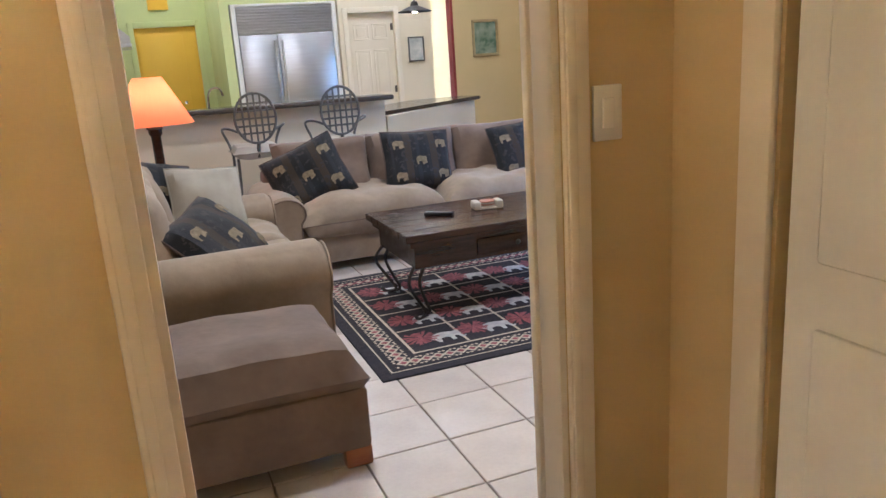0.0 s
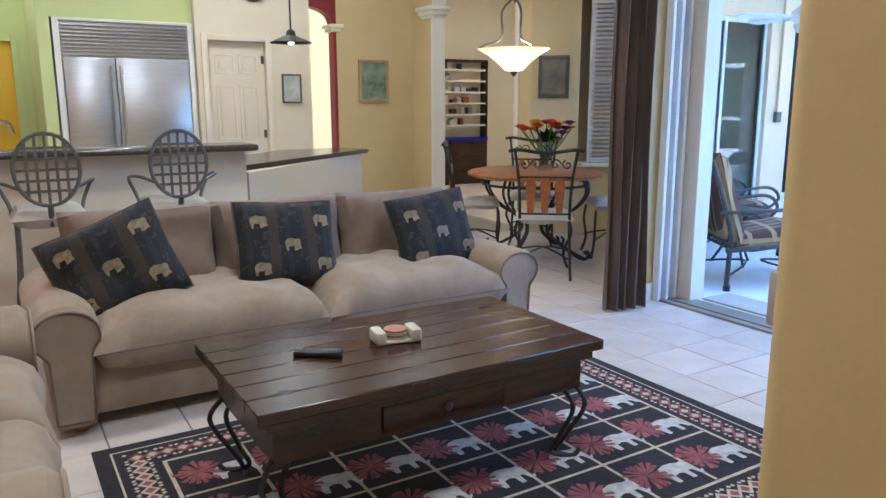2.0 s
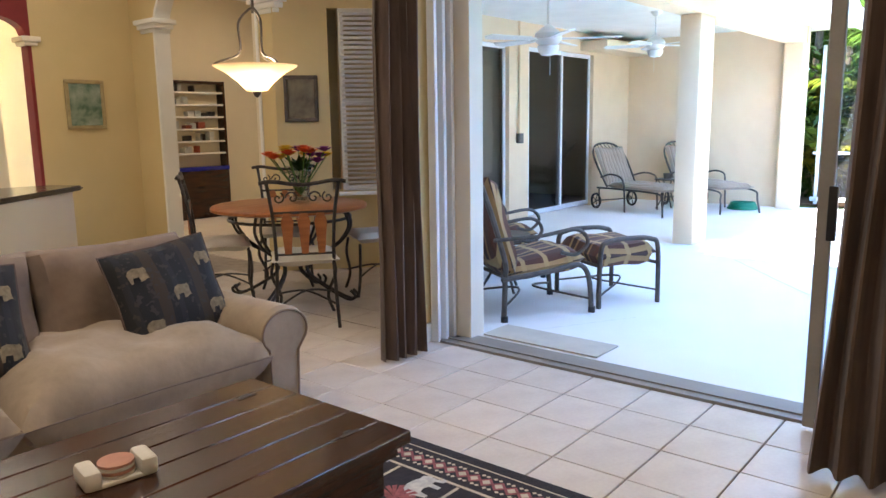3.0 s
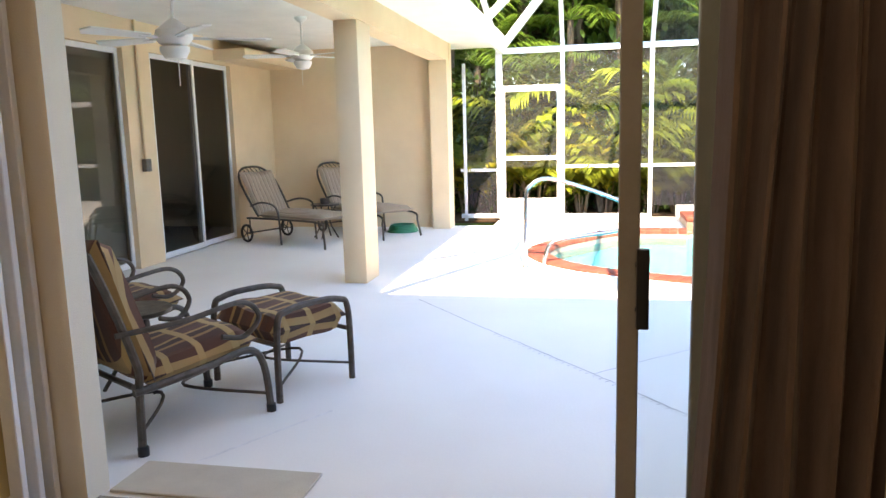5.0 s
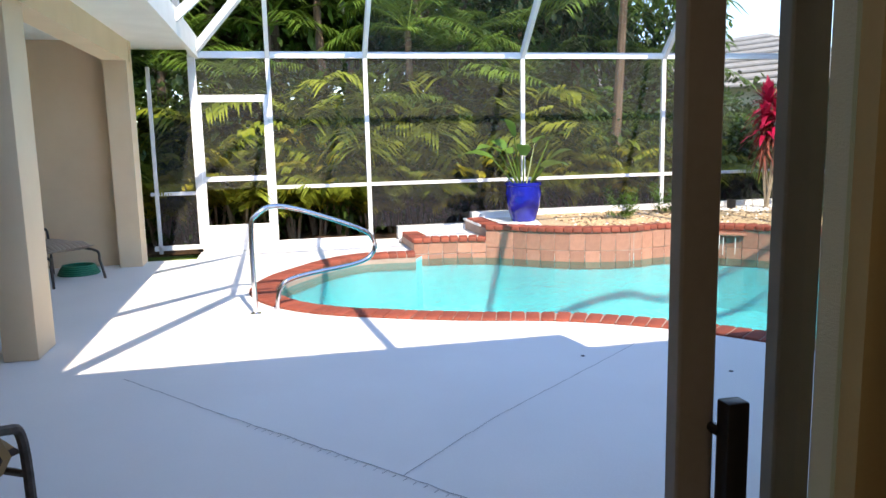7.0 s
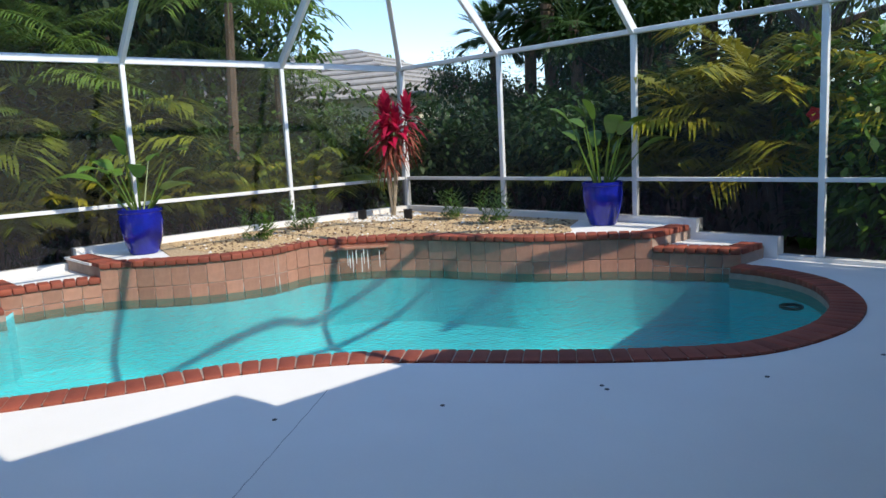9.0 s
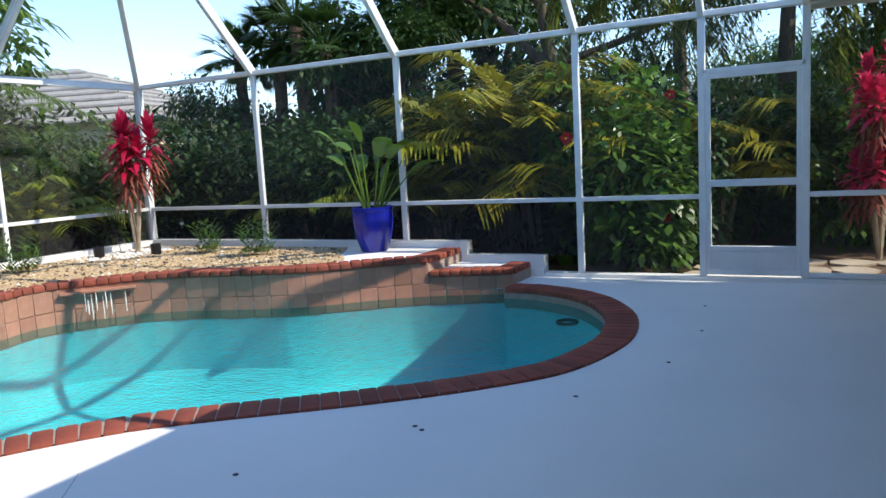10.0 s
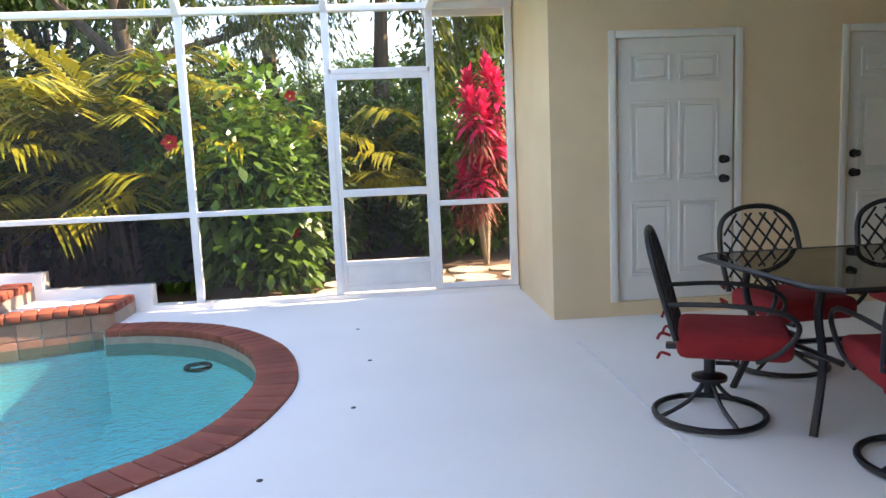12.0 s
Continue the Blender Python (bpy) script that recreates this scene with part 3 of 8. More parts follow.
structure("wall_den_north", run_wall((10.4, 12.9), (6.1, 12.9), 0.12, 0, CEIL), M["cream"], "pale wall of the far room", "wall")
structure("wall_den_east", run_wall((10.4, 8.9), (10.4, 12.9), 0.12, 0, CEIL), M["cream"], "pale wall of the far room", "wall")
structure("wall_den_south", run_wall((6.12, 8.72), (10.4, 8.72), 0.12, 0, CEIL), M["cream"], "pale wall of the far room", "wall")
structure("floor_den", B((6.1, 10.4, 8.72, 12.9, -0.2, -0.004), (3.2, 6.1, 11.0, 14.6, -0.011, -0.004)), M["tile"], "pale tile floor of the far rooms", "floor")
structure("ceiling", B((-3.3, 5.12, -0.7, 14.7, CEIL, CEIL + 0.12), (5.12, 10.5, 5.9, 14.7, CEIL, CEIL + 0.12)), M["ceiling"], "white textured ceiling", "ceiling")
# wall of the sliding door
structure("wall_slider_south", B((5.02, 5.2, 1.80, 3.0, 0, CEIL), (5.02, 5.2, 3.0, 5.7, 2.44, CEIL)), M["wall"], "yellow wall beside and over the sliding door", "wall")
structure("wall_slider_jamb", B((4.895, 4.935, 2.545, 3.225, 0, CEIL)), M["wall"], "narrow yellow wall end beside the stacked doors", "wall")
structure("wall_slider_outside", B((5.2, 5.26, 1.80, 3.0, 0, SOF), (5.2, 5.26, 3.0, 5.52, 2.46, SOF)), M["stucco"], "peach stucco beside the sliding door", "wall")
structure("wall_recess_north", B((1.95, 5.02, 1.80, 1.95, 0, CEIL)), M["stucco"], "peach stucco wall of the covered recess", "wall")
structure("wall_recess_west", B((1.9, 1.95, -0.6, 1.95, 0, CEIL), (0.6, 0.75, -2.73, -0.6, 0, CEIL), (0.75, 1.9, -0.6, -0.55, 0, CEIL)), M["stucco"], "peach stucco wall of the covered recess", "wall")
structure("wall_doors",
          B((4.39, 4.92, -2.91, -2.73, 0, SOF), (2.54, 3.45, -2.91, -2.73, 0, SOF), (0.6, 1.6, -2.91, -2.73, 0, SOF), (3.45, 4.39, -2.91, -2.73, 0, 0.115), (1.6, 2.54, -2.91, -2.73, 0, 0.115),
            (3.45, 4.39, -2.91, -2.73, 2.13, SOF), (1.6, 2.54, -2.91, -2.73, 2.13, SOF)), M["stucco"], "peach stucco wall with two white doors", "wall")
structure("wall_garage_east", B((4.74, 4.92, -4.3, -2.91, 0, SOF)), M["stucco"], "peach stucco house corner", "wall")
structure("wall_garage_south", B((0.6, 4.74, -4.3, -4.15, 0, SOF)), M["stucco"], "peach stucco wall", "wall")
# wing with two sliding doors
structure("wall_wing", B((7.1, 8.35, 8.56, 8.72, 0, SOF), (10.13, 10.62, 8.56, 8.72, 0, SOF), (12.55, 13.85, 8.56, 8.72, 0, SOF), (8.35, 10.13, 8.56, 8.72, 2.42, SOF), (10.62, 12.55, 8.56, 8.72, 2.42, SOF)), M["stucco"], "peach stucco wall with two sliding doors", "wall")
structure("wall_bay_link", B((7.1, 7.24, 7.5, 8.56, 0, SOF)), M["stucco"], "peach stucco wall", "wall")
structure("wall_wing_east", B((13.85, 14.0, 5.7, 8.72, 0, SOF)), M["stucco"], "peach stucco end wall of the lanai", "wall")
structure("pilaster", B((13.62, 13.85, 5.7, 5.96, 0, 2.48)), M["stucco"], "peach stucco pilaster at the lanai's end", "pilaster")
structure("pillar", R((9.53, 9.95, 5.72, 5.95, 0, 2.48), r=0.012), M["stucco"], "square peach stucco pillar", "pillar")
structure("beam", B((5.335, 14.0, 5.71, 5.96, 2.48, SOF)), M["stucco"], "peach stucco beam over the pillar", "beam")
structure("wing_soffit", B((12.1, 13.85, 8.1, 8.56, 2.46, 2.6)), M["stucco"], "dropped stucco box under the lanai ceiling", "bulkhead")
structure("wing_room_back", B((10.6, 14.0, 12.3, 12.4, 0, 2.8), (13.9, 14.0, 8.72, 12.3, 0, 2.8), (10.35, 10.4, 8.72, 12.3, 0, 2.8)), M["cream"], "dim room wall behind the sliding doors", "wall")
structure("wing_room_floor", B((10.52, 14.0, 8.72, 12.4, -0.2, 0.0)), M["suede2"], "dim carpet behind the sliding doors", "floor")
structure("lanai_ceiling", B((5.2, 5.67, -4.35, 1.5, SOF, SOF + 0.1), (5.2, 6.05, 1.5, 5.03, SOF, SOF + 0.1), (5.2, 14.75, 5.03, 8.72, SOF, SOF + 0.1), (0.6, 5.2, -4.35, 1.95, SOF, SOF + 0.1)), M["soffit"], "white boarded lanai ceiling", "ceiling")
# Eave step at y 1.45 is unseen, placed to fit the deck's shadow edge.
structure("fascia", B((5.67, 5.73, -4.4, 1.45, 2.62, 2.9), (6.05, 6.11, 1.45, 4.97, 2.62, 2.9), (5.73, 6.05, 1.45, 1.5, 2.62, 2.9), (6.05, 14.75, 4.97, 5.03, 2.62, 2.9), (0.6, 5.73, -4.46, -4.4, 2.62, 2.9)), M["soffit"], "white fascia and gutter along the eaves", "fascia")
# Roof slopes are out of view, added to shade the deck and pool.
roof = bmesh.new()
for q in (((5.7, -4.4, 2.86), (5.7, 1.45, 2.86), (0, 1.45, 4.1), (0, -4.4, 4.1)), ((6.08, 1.45, 2.86), (6.08, 5.0, 2.86), (0, 5.0, 4.2), (0, 1.45, 4.2)), ((6.08, 5.0, 2.86), (14.75, 5.0, 2.86), (14.75, 10.0, 3.9), (0, 10.0, 4.2))):
    a = [roof.verts.new(c) for c in q]
    b = [roof.verts.new((c[0], c[1], c[2] + 0.06)) for c in q]
    roof.faces.new(a), roof.faces.new(b[::-1])
    for i in range(4):
        roof.faces.new((a[i], a[(i + 1) % 4], b[(i + 1) % 4], b[i]))
box(roof, -3.4, 0.05, -4.4, 14.8, 4.0, 4.1)
box(roof, 0.0, 14.75, 9.9, 14.8, 3.85, 3.95)
structure("roof", roof, M["rooftile"], "low tiled house roof, unseen, shaped to shade the deck", "roof")
structure("soffit_back", B((-3.4, 0.6, -4.4, -0.6, 2.8, 2.9), (10.4, 14.2, 8.72, 14.0, 2.8, 2.9)), M["ceiling"], "plain ceiling of hidden rooms", "ceiling")
structure("wall_outer", B((-3.5, -3.35, -4.4, 14.7, 0, 4), (-3.35, 0.6, -4.4, -4.25, 0, 2.8)), M["stucco"], "plain outer wall", "wall")

# baseboards and the doorway's casing
structure("baseboard", B((4.90, 5.06, 5.682, 5.70, 0, 0.12), (4.875, 4.895, 2.56, 3.1, 0, 0.12), (1.74, 4.875, 2.545, 2.56, 0, 0.12)), M["white"], "white baseboard", "baseboard")
cas = bmesh.new()
for x0, x1 in ((0.45, 0.52), (1.45, 1.52)):
    for y0, y1 in ((2.078, 2.1), (2.24, 2.262)):
        rbox(cas, x0, x1, y0, y1, 0, 2.2, 0.008)
for x0, x1 in ((0.465, 0.49), (1.455, 1.48)):
    rbox(cas, x0, x1, 2.07, 2.08, 0, 2.2, 0.004)
rbox(cas, 0.45, 1.50, 2.08, 2.1, 2.12, 2.21, 0.006)
rbox(cas, 0.45, 1.50, 2.24, 2.26, 2.12, 2.21, 0.006)
box(cas, 0.52, 0.54, 2.1, 2.24, 0, 2.12), box(cas, 1.432, 1.45, 2.1, 2.24, 0, 2.12), box(cas, 0.54, 1.432, 2.1, 2.24, 2.1, 2.12)
rbox(cas, 1.40, 1.414, 2.16, 2.19, 0, 2.1, 0.004)
structure("doorway_casing", cas, M["trim"], "cream moulded casing of the doorway", "trim")
structure("hall_door_casing", R((1.745, 1.768, 1.765, 1.855, 0, 2.14), (1.745, 1.768, 0.79, 0.88, 0, 2.14), r=0.008), M["trim"], "cream moulded casing of a hall door", "trim")
hd = thing("door_1", (1.80, 1.735, 0), "white panelled hall door, closed", "door", kind="structure")
bm = bmesh.new()
box(bm, -0.02, 0.02, -0.85, 0, 0.01, 2.04)
for y0, y1 in ((-0.78, -0.47), (-0.38, -0.08)):
    for z0, z1 in ((0.2, 0.78), (0.92, 1.5), (1.62, 1.92)):
        rbox(bm, -0.032, -0.018, y0, y1, z0, z1, 0.01)
part("leaf", bm, M["white"], hd)

# ---- the lanai deck and the pool ----
POOL = [(8.5, -3.5), (8.05, -3.45), (7.42, -3.09), (6.96, -2.4), (6.79, -1.7), (6.82, -1.15), (6.99, -0.61), (7.30, -0.22), (7.66, 0.12), (8.1, 0.47), (8.73, 0.94), (9.05, 1.25), (9.45, 1.85), (9.72, 2.6), (10.0, 3.2), (10.35, 3.78), (10.85, 4.18), (11.5, 4.36), (12.2, 4.22), (12.75, 3.9), (13.3, 3.5), (13.62, 3.0), (13.6, 2.3)]
BANK = [(13.6, 2.3), (13.4, 1.36), (12.75, 0.55), (12.5, -0.2), (12.62, -0.92), (12.0, -1.74), (11.3, -2.05), (10.55, -2.32), (9.95, -2.8), (9.37, -3.2), (8.5, -3.5)]
edge = [p.to_2d() for p in smooth_line([(x, y, 0) for x, y in POOL], 6)]
bank = [p.to_2d() for p in smooth_line([(x, y, 0) for x, y in BANK], 6)]


def inset(line, d):
    out = []
    for i, p in enumerate(line):
        t = (line[min(i + 1, len(line) - 1)] - line[max(i - 1, 0)]).normalized()
        out.append(p + Vector((t.y, -t.x)) * d)
    return out


inner = inset(edge, 0.24)   # water side of the coping
shore = inner + bank[1:-1]
deck = bmesh.new()
hole = edge + bank[1:-1]
outer = [Vector(c) for c in ((14.72, 5.1), (14.72, -4.22), (4.92, -4.22), (4.92, -2.73), (0.7, -2.73), (0.7, -0.55), (1.95, -0.55), (1.95, 1.80), (5.26, 1.80), (5.26, 5.52), (7.1, 7.25), (7.1, 8.72), (14.0, 8.72), (14.0, 5.1))]
es = []
for loop in (hole, outer):
    vs = [deck.verts.new((p.x, p.y, 0)) for p in loop]
    es += [deck.edges.new((vs[i], vs[(i + 1) % len(vs)])) for i in range(len(vs))]
bmesh.ops.triangle_fill(deck, use_beauty=True, use_dissolve=False, edges=es)
ext = bmesh.ops.extrude_face_region(deck, geom=deck.faces[:])
bmesh.ops.translate(deck, verts=[v for v in ext["geom"] if isinstance(v, bmesh.types.BMVert)], vec=(0, 0, -0.18))
structure("deck", deck, M["deck"], "white painted concrete pool deck", "deck")
threshold = B((5.02, 5.06, 3.0, 5.69, -0.02, 0.012), (5.1, 5.13, 3.0, 5.69, -0.02, 0.012), (5.06, 5.1, 3.0, 5.69, -0.02, 0.003), (5.13, 5.27, 1.84, 5.6, -0.05, 0.004))
structure("door_track", threshold, M["frame"], "metal track of the sliding door in the floor", "door track")
basin = bmesh.new()
levels = ((0.0, -0.06), (0.0, -0.75), (0.25, -0.95), (0.7, -1.02))
cx, cy = sum(p.x for p in shore) / len(shore), sum(p.y for p in shore) / len(shore)
rings = []
for k, (s, z) in enumerate(levels):
    rings.append([basin.verts.new((p.x + (cx - p.x) * s * 0.25, p.y + (cy - p.y) * s * 0.25, z)) for p in shore])
for a, b in zip(rings, rings[1:]):
    for i in range(len(a)):
        j = (i + 1) % len(a)
        basin.faces.new((a[i], b[i], b[j], a[j]))
e2 = [basin.edges.get((rings[-1][i], rings[-1][(i + 1) % len(shore)])) for i in range(len(shore))]
bmesh.ops.triangle_fill(basin, use_beauty=True, use_dissolve=False, edges=e2)
structure("pool_basin", basin, M["plaster"], "pale blue plaster pool basin", "pool")
surf = bmesh.new()
vs = [surf.verts.new((p.x, p.y, -0.1)) for p in shore]
bmesh.ops.triangle_fill(surf, use_beauty=True, use_dissolve=False, edges=[surf.edges.new((vs[i], vs[(i + 1) % len(vs)])) for i in range(len(vs))])
water = structure("water", surf, M["water"], "clear turquoise pool water with small ripples", "water")
water.visible_shadow = False
band_in = bmesh.new()
line2 = inset(edge, 0.252)
for i in range(len(line2) - 1):
    a, b = line2[i], line2[i + 1]
    band_in.faces.new([band_in.verts.new(c) for c in ((a.x, a.y, -0.2), (b.x, b.y, -0.2), (b.x, b.y, 0.0), (a.x, a.y, 0.0))])
structure("waterline_band", band_in, M["mortar"], "grey tile band at the waterline", "tile band")

# planter bank behind the pool
TOP, STEP = 0.32, 0.165


def sub(line, f0, f1):
    n = len(line) - 1
    return line[int(f0 * n):int(f1 * n) + 1]


n_step = 6
bank_n, bank_u, bank_s = bank[:7], bank[6:55], bank[54:]
core = bmesh.new()
prism(core, [(p.x, p.y) for p in bank_u[::-1]] + [(14.56, bank_u[0].y), (14.56, -4.06), (bank_u[-1].x, -4.06)], -0.2, TOP - 0.03)
prism(core, [(p.x, p.y) for p in bank_n[::-1]] + [(14.56, bank_n[0].y), (14.56, bank_n[-1].y)], -0.2, STEP - 0.03)
prism(core, [(p.x, p.y) for p in bank_s[::-1]] + [(bank_s[0].x, -4.06), (bank_s[-1].x, -4.06)], -0.2, STEP - 0.03)
structure("planter_core", core, M["mortar"], "masonry body of the raised planter", "planter")
cap = bmesh.new()
n0, s0 = bank_u[0], bank_u[-1]
prism(cap, [(n0.x + 0.25, n0.y + 0.02), (14.56, n0.y + 0.02), (14.56, 0.35), (13.3, 0.55), (13.1, 0.75)], TOP - 0.03, TOP - 0.004)
prism(cap, [(bank_u[-1].x, -4.06), (11.0, -4.06), (10.55, -2.6), (10.2, -2.9), (bank_u[-1].x + 0.05, bank_u[-1].y - 0.25)], TOP - 0.03, TOP - 0.004)
prism(cap, [(13.85, 2.28), (14.56, 2.28), (14.56, bank_n[-1].y), (13.65, bank_n[-1].y)], STEP - 0.03, STEP - 0.004)
prism(cap, [(8.52, -4.06), (bank_u[-1].x, -4.06), (bank_u[-1].x, -3.42), (8.52, -3.75)], STEP - 0.03, STEP - 0.004)
structure("planter_top", cap, M["deck"], "white painted slabs on the planter ends", "planter")
gr = bmesh.new()
prism(gr, [(p.x + 0.14 * (14 - p.x) / 3, p.y - 0.12) for p in bank_u[4:-8][::-1]] + [(14.5, 0.3), (14.5, -3.98), (10.95, -3.98)], TOP - 0.028, TOP + 0.004)
structure("gravel_bed", gr, M["gravel"], "tan pea gravel bed in the planter", "gravel")
structure("curb", B((14.56, 14.7, -4.12, 5.06, 0, 0.05), (14.5, 14.7, 1.2, 2.35, 0.05, 0.24), (14.5, 14.7, -4.12, 1.25, 0.05, 0.4), (9.3, 14.5, -4.2, -4.04, 0.0, 0.4), (8.35, 9.3, -4.2, -4.04, 0.0, 0.24), (4.93, 8.35, -4.22, -4.06, 0, 0.04)), M["deck"], "white painted kerb under the screen", "kerb")


# ---- screen cage ----
RAIL, MID = 2.66, 0.86
EAST, SOUTH = 14.62, -4.12
EPOST = (5.06, 4.07, 2.74, 0.42, -1.86, -4.12)
SPOST = (12.4, 10.16, 7.93, 6.64, 5.70, 4.97)
cage = thing("pool_cage", (0, 0, 0), "white aluminium pool screen enclosure with dark mesh", "screen enclosure", kind="structure")


def bar(name, p, q, w=0.05, d=0.05, parent=cage):
    p, q = Vector(p), Vector(q)
    L = (q - p).length
    bm = bmesh.new()
    rbox(bm, -w / 2, w / 2, -d / 2, d / 2, 0, L, 0.006, 1)
    bm.transform(Matrix.Translation(p) @ (q - p).to_track_quat("Z", "Y").to_matrix().to_4x4())
    return part(name, bm, M["alu"], parent)


def sheet(name, corners, material, parent=cage):
    bm = bmesh.new()
    bm.faces.new([bm.verts.new(c) for c in corners])
    ob = part(name, bm, material, parent)
    return ob


def foot(x, y):
    if x > 14:
        return 0.4 if y < 1.25 else (0.24 if y < 2.35 else 0.05)
    return 0.4 if x > 9.3 else (0.24 if x > 8.35 else 0.04)


for y in EPOST:
    w = 0.1 if y in (5.06, -4.12) else 0.06
    bar("post", (EAST, y, foot(15, y - 0.01)), (EAST, y, RAIL), w, w)
bar("post", (EAST, 5.62, 0.0), (EAST, 5.62, 2.5), 0.05)
for x in SPOST:
    bar("post", (x, SOUTH, foot(x, 0)), (x, SOUTH, RAIL), 0.07, 0.06)
bar("rail", (EAST, -4.1, RAIL), (EAST, 5.1, RAIL), 0.06, 0.09)
bar("rail", (EAST, -4.1, MID), (EAST, 4.04, MID), 0.05, 0.05)
bar("rail", (EAST, 5.06, 0.82), (EAST, 5.7, 0.82), 0.04, 0.05)
bar("rail", (4.93, SOUTH, RAIL), (14.6, SOUTH, RAIL), 0.09, 0.06)
bar("rail", (6.64, SOUTH, MID), (14.6, SOUTH, MID), 0.05, 0.05)
bar("rail", (4.95, SOUTH, MID), (5.7, SOUTH, MID), 0.05, 0.05)
bar("rail", (EAST, 2.74, 0.08), (EAST, 5.7, 0.08), 0.05, 0.07)
bar("rail", (4.95, SOUTH, 0.07), (5.7, SOUTH, 0.07), 0.05, 0.05)
# sloping rafters and the flat top
UP, INN = 1.25, 1.25
NORTH, WEST, EAVE = 3.75, 7.35, 2.78
for y in EPOST[1:-1]:
    bar("rafter", (EAST, y, RAIL), (EAST - INN, y, RAIL + UP), 0.06, 0.12)
    if y < NORTH:
        bar("rafter", (EAST - INN, y, RAIL + UP), (WEST, y, RAIL + UP), 0.06, 0.12)
        bar("rafter", (WEST, y, RAIL + UP), (6.1 if y > 1.45 else 5.75, y, EAVE), 0.06, 0.12)
for x in SPOST[:-2]:
    bar("rafter", (x, SOUTH, RAIL), (x, SOUTH + INN, RAIL + UP), 0.06, 0.12)
    if x > 7:
        bar("rafter", (x, SOUTH + INN, RAIL + UP), (x, NORTH, RAIL + UP), 0.06, 0.06)
        bar("rafter", (x, NORTH, RAIL + UP), (x, 4.99, EAVE), 0.06, 0.1)
bar("hip_rafter", (EAST, 5.06, RAIL), (EAST - INN, NORTH, RAIL + UP), 0.06, 0.12)
bar("hip_rafter", (6.12, 4.95, EAVE), (WEST, NORTH, RAIL + UP), 0.06, 0.12)
bar("purlin", (WEST, NORTH, RAIL + UP), (EAST - INN, NORTH, RAIL + UP), 0.06, 0.06)
bar("purlin", (WEST, NORTH, RAIL + UP), (WEST, SOUTH + INN, RAIL + UP), 0.06, 0.06)
bar("rafter", (EAST, SOUTH, RAIL), (EAST - INN, SOUTH + INN, RAIL + UP), 0.07, 0.12)
bar("rafter", (EAST - INN, SOUTH + INN, RAIL + UP), (EAST - INN, NORTH, RAIL + UP), 0.06, 0.06)
bar("rafter", (EAST - INN, SOUTH + INN, RAIL + UP), (WEST, SOUTH + INN, RAIL + UP), 0.06, 0.06)
bar("rafter", (EAST, 5.06, RAIL), (10.6, 5.03, RAIL + UP), 0.06, 0.1)
# mesh panels, one bay each
ys = (5.62, 5.06, 2.74, 0.42, -1.86, -4.12)
for a, b in zip(ys, ys[1:]):
    z = foot(15, (a + b) / 2)
    sheet("mesh_panel", ((EAST, a, MID), (EAST, b, MID), (EAST, b, RAIL), (EAST, a, RAIL)), M["screen"])
    if a < 5:
        sheet("kick_panel", ((EAST, a, z), (EAST, b, z), (EAST, b, MID), (EAST, a, MID)), M["screen_low"])
        sheet("mesh_panel", ((EAST, a, RAIL), (EAST, b, RAIL), (EAST - INN, max(b, SOUTH + INN), RAIL + UP), (EAST - INN, min(a, NORTH), RAIL + UP)), M["screen"])
sheet("kick_panel", ((EAST, 5.62, 0.05), (EAST, 5.06, 0.05), (EAST, 5.06, MID), (EAST, 5.62, MID)), M["screen_low"])
xs = (14.62,) + SPOST
for a, b in zip(xs, xs[1:]):
    z = foot((a + b) / 2, 0)
    sheet("mesh_panel", ((a, SOUTH, MID), (b, SOUTH, MID), (b, SOUTH, RAIL), (a, SOUTH, RAIL)), M["screen"])
    sheet("kick_panel", ((a, SOUTH, z), (b, SOUTH, z), (b, SOUTH, MID), (a, SOUTH, MID)), M["screen"] if b < 7.5 else M["screen_low"])


def screen_door(at, turn, width, label):
    d = thing("door_2", at, label, "screen door", kind="structure", turn=turn)
    for x in (0.03, width - 0.03):
        bar("stile", (x, 0, 0.02), (x, 0, 2.02), 0.06, 0.04, d)
    for z, w in ((0.05, 0.06), (0.29, 0.05), (0.95, 0.07), (2.02, 0.07)):
        bar("crossbar", (0, 0.002, z), (width, 0.002, z), 0.04, w, d)
    bm = bmesh.new()
    rbox(bm, 0.05, width - 0.05, -0.008, 0.008, 0.06, 0.29, 0.003)
    part("kick_plate", bm, M["alu"], d)
    bm = bmesh.new()
    tube(bm, [(0.06, -0.03, 0.9), (0.22, -0.05, 0.93), (0.38, -0.03, 0.95)], 0.008)
    tube(bm, [(0.05, -0.05, 1.05), (0.05, -0.02, 1.3)], 0.01)
    part("handle", bm, M["greyiron"], d)
    return d


screen_door((5.72, SOUTH + 0.002, 0.04), 0, 0.9, "white framed screen door with a solid kick plate")
screen_door((EAST, 4.1, 0.05), 90, 0.93, "white framed screen door in the sunlit screen wall")
bar("rail", (EAST, 4.07, 2.1), (EAST, 5.06, 2.1), 0.05, 0.06)
bar("rail", (5.7, SOUTH, 2.1), (6.64, SOUTH, 2.1), 0.06, 0.05)

# ---- sliding doors ----
sl = thing("door_3", (5.06, 3.0, 0), "dark framed sliding glass door stacked open", "sliding door", kind="structure")


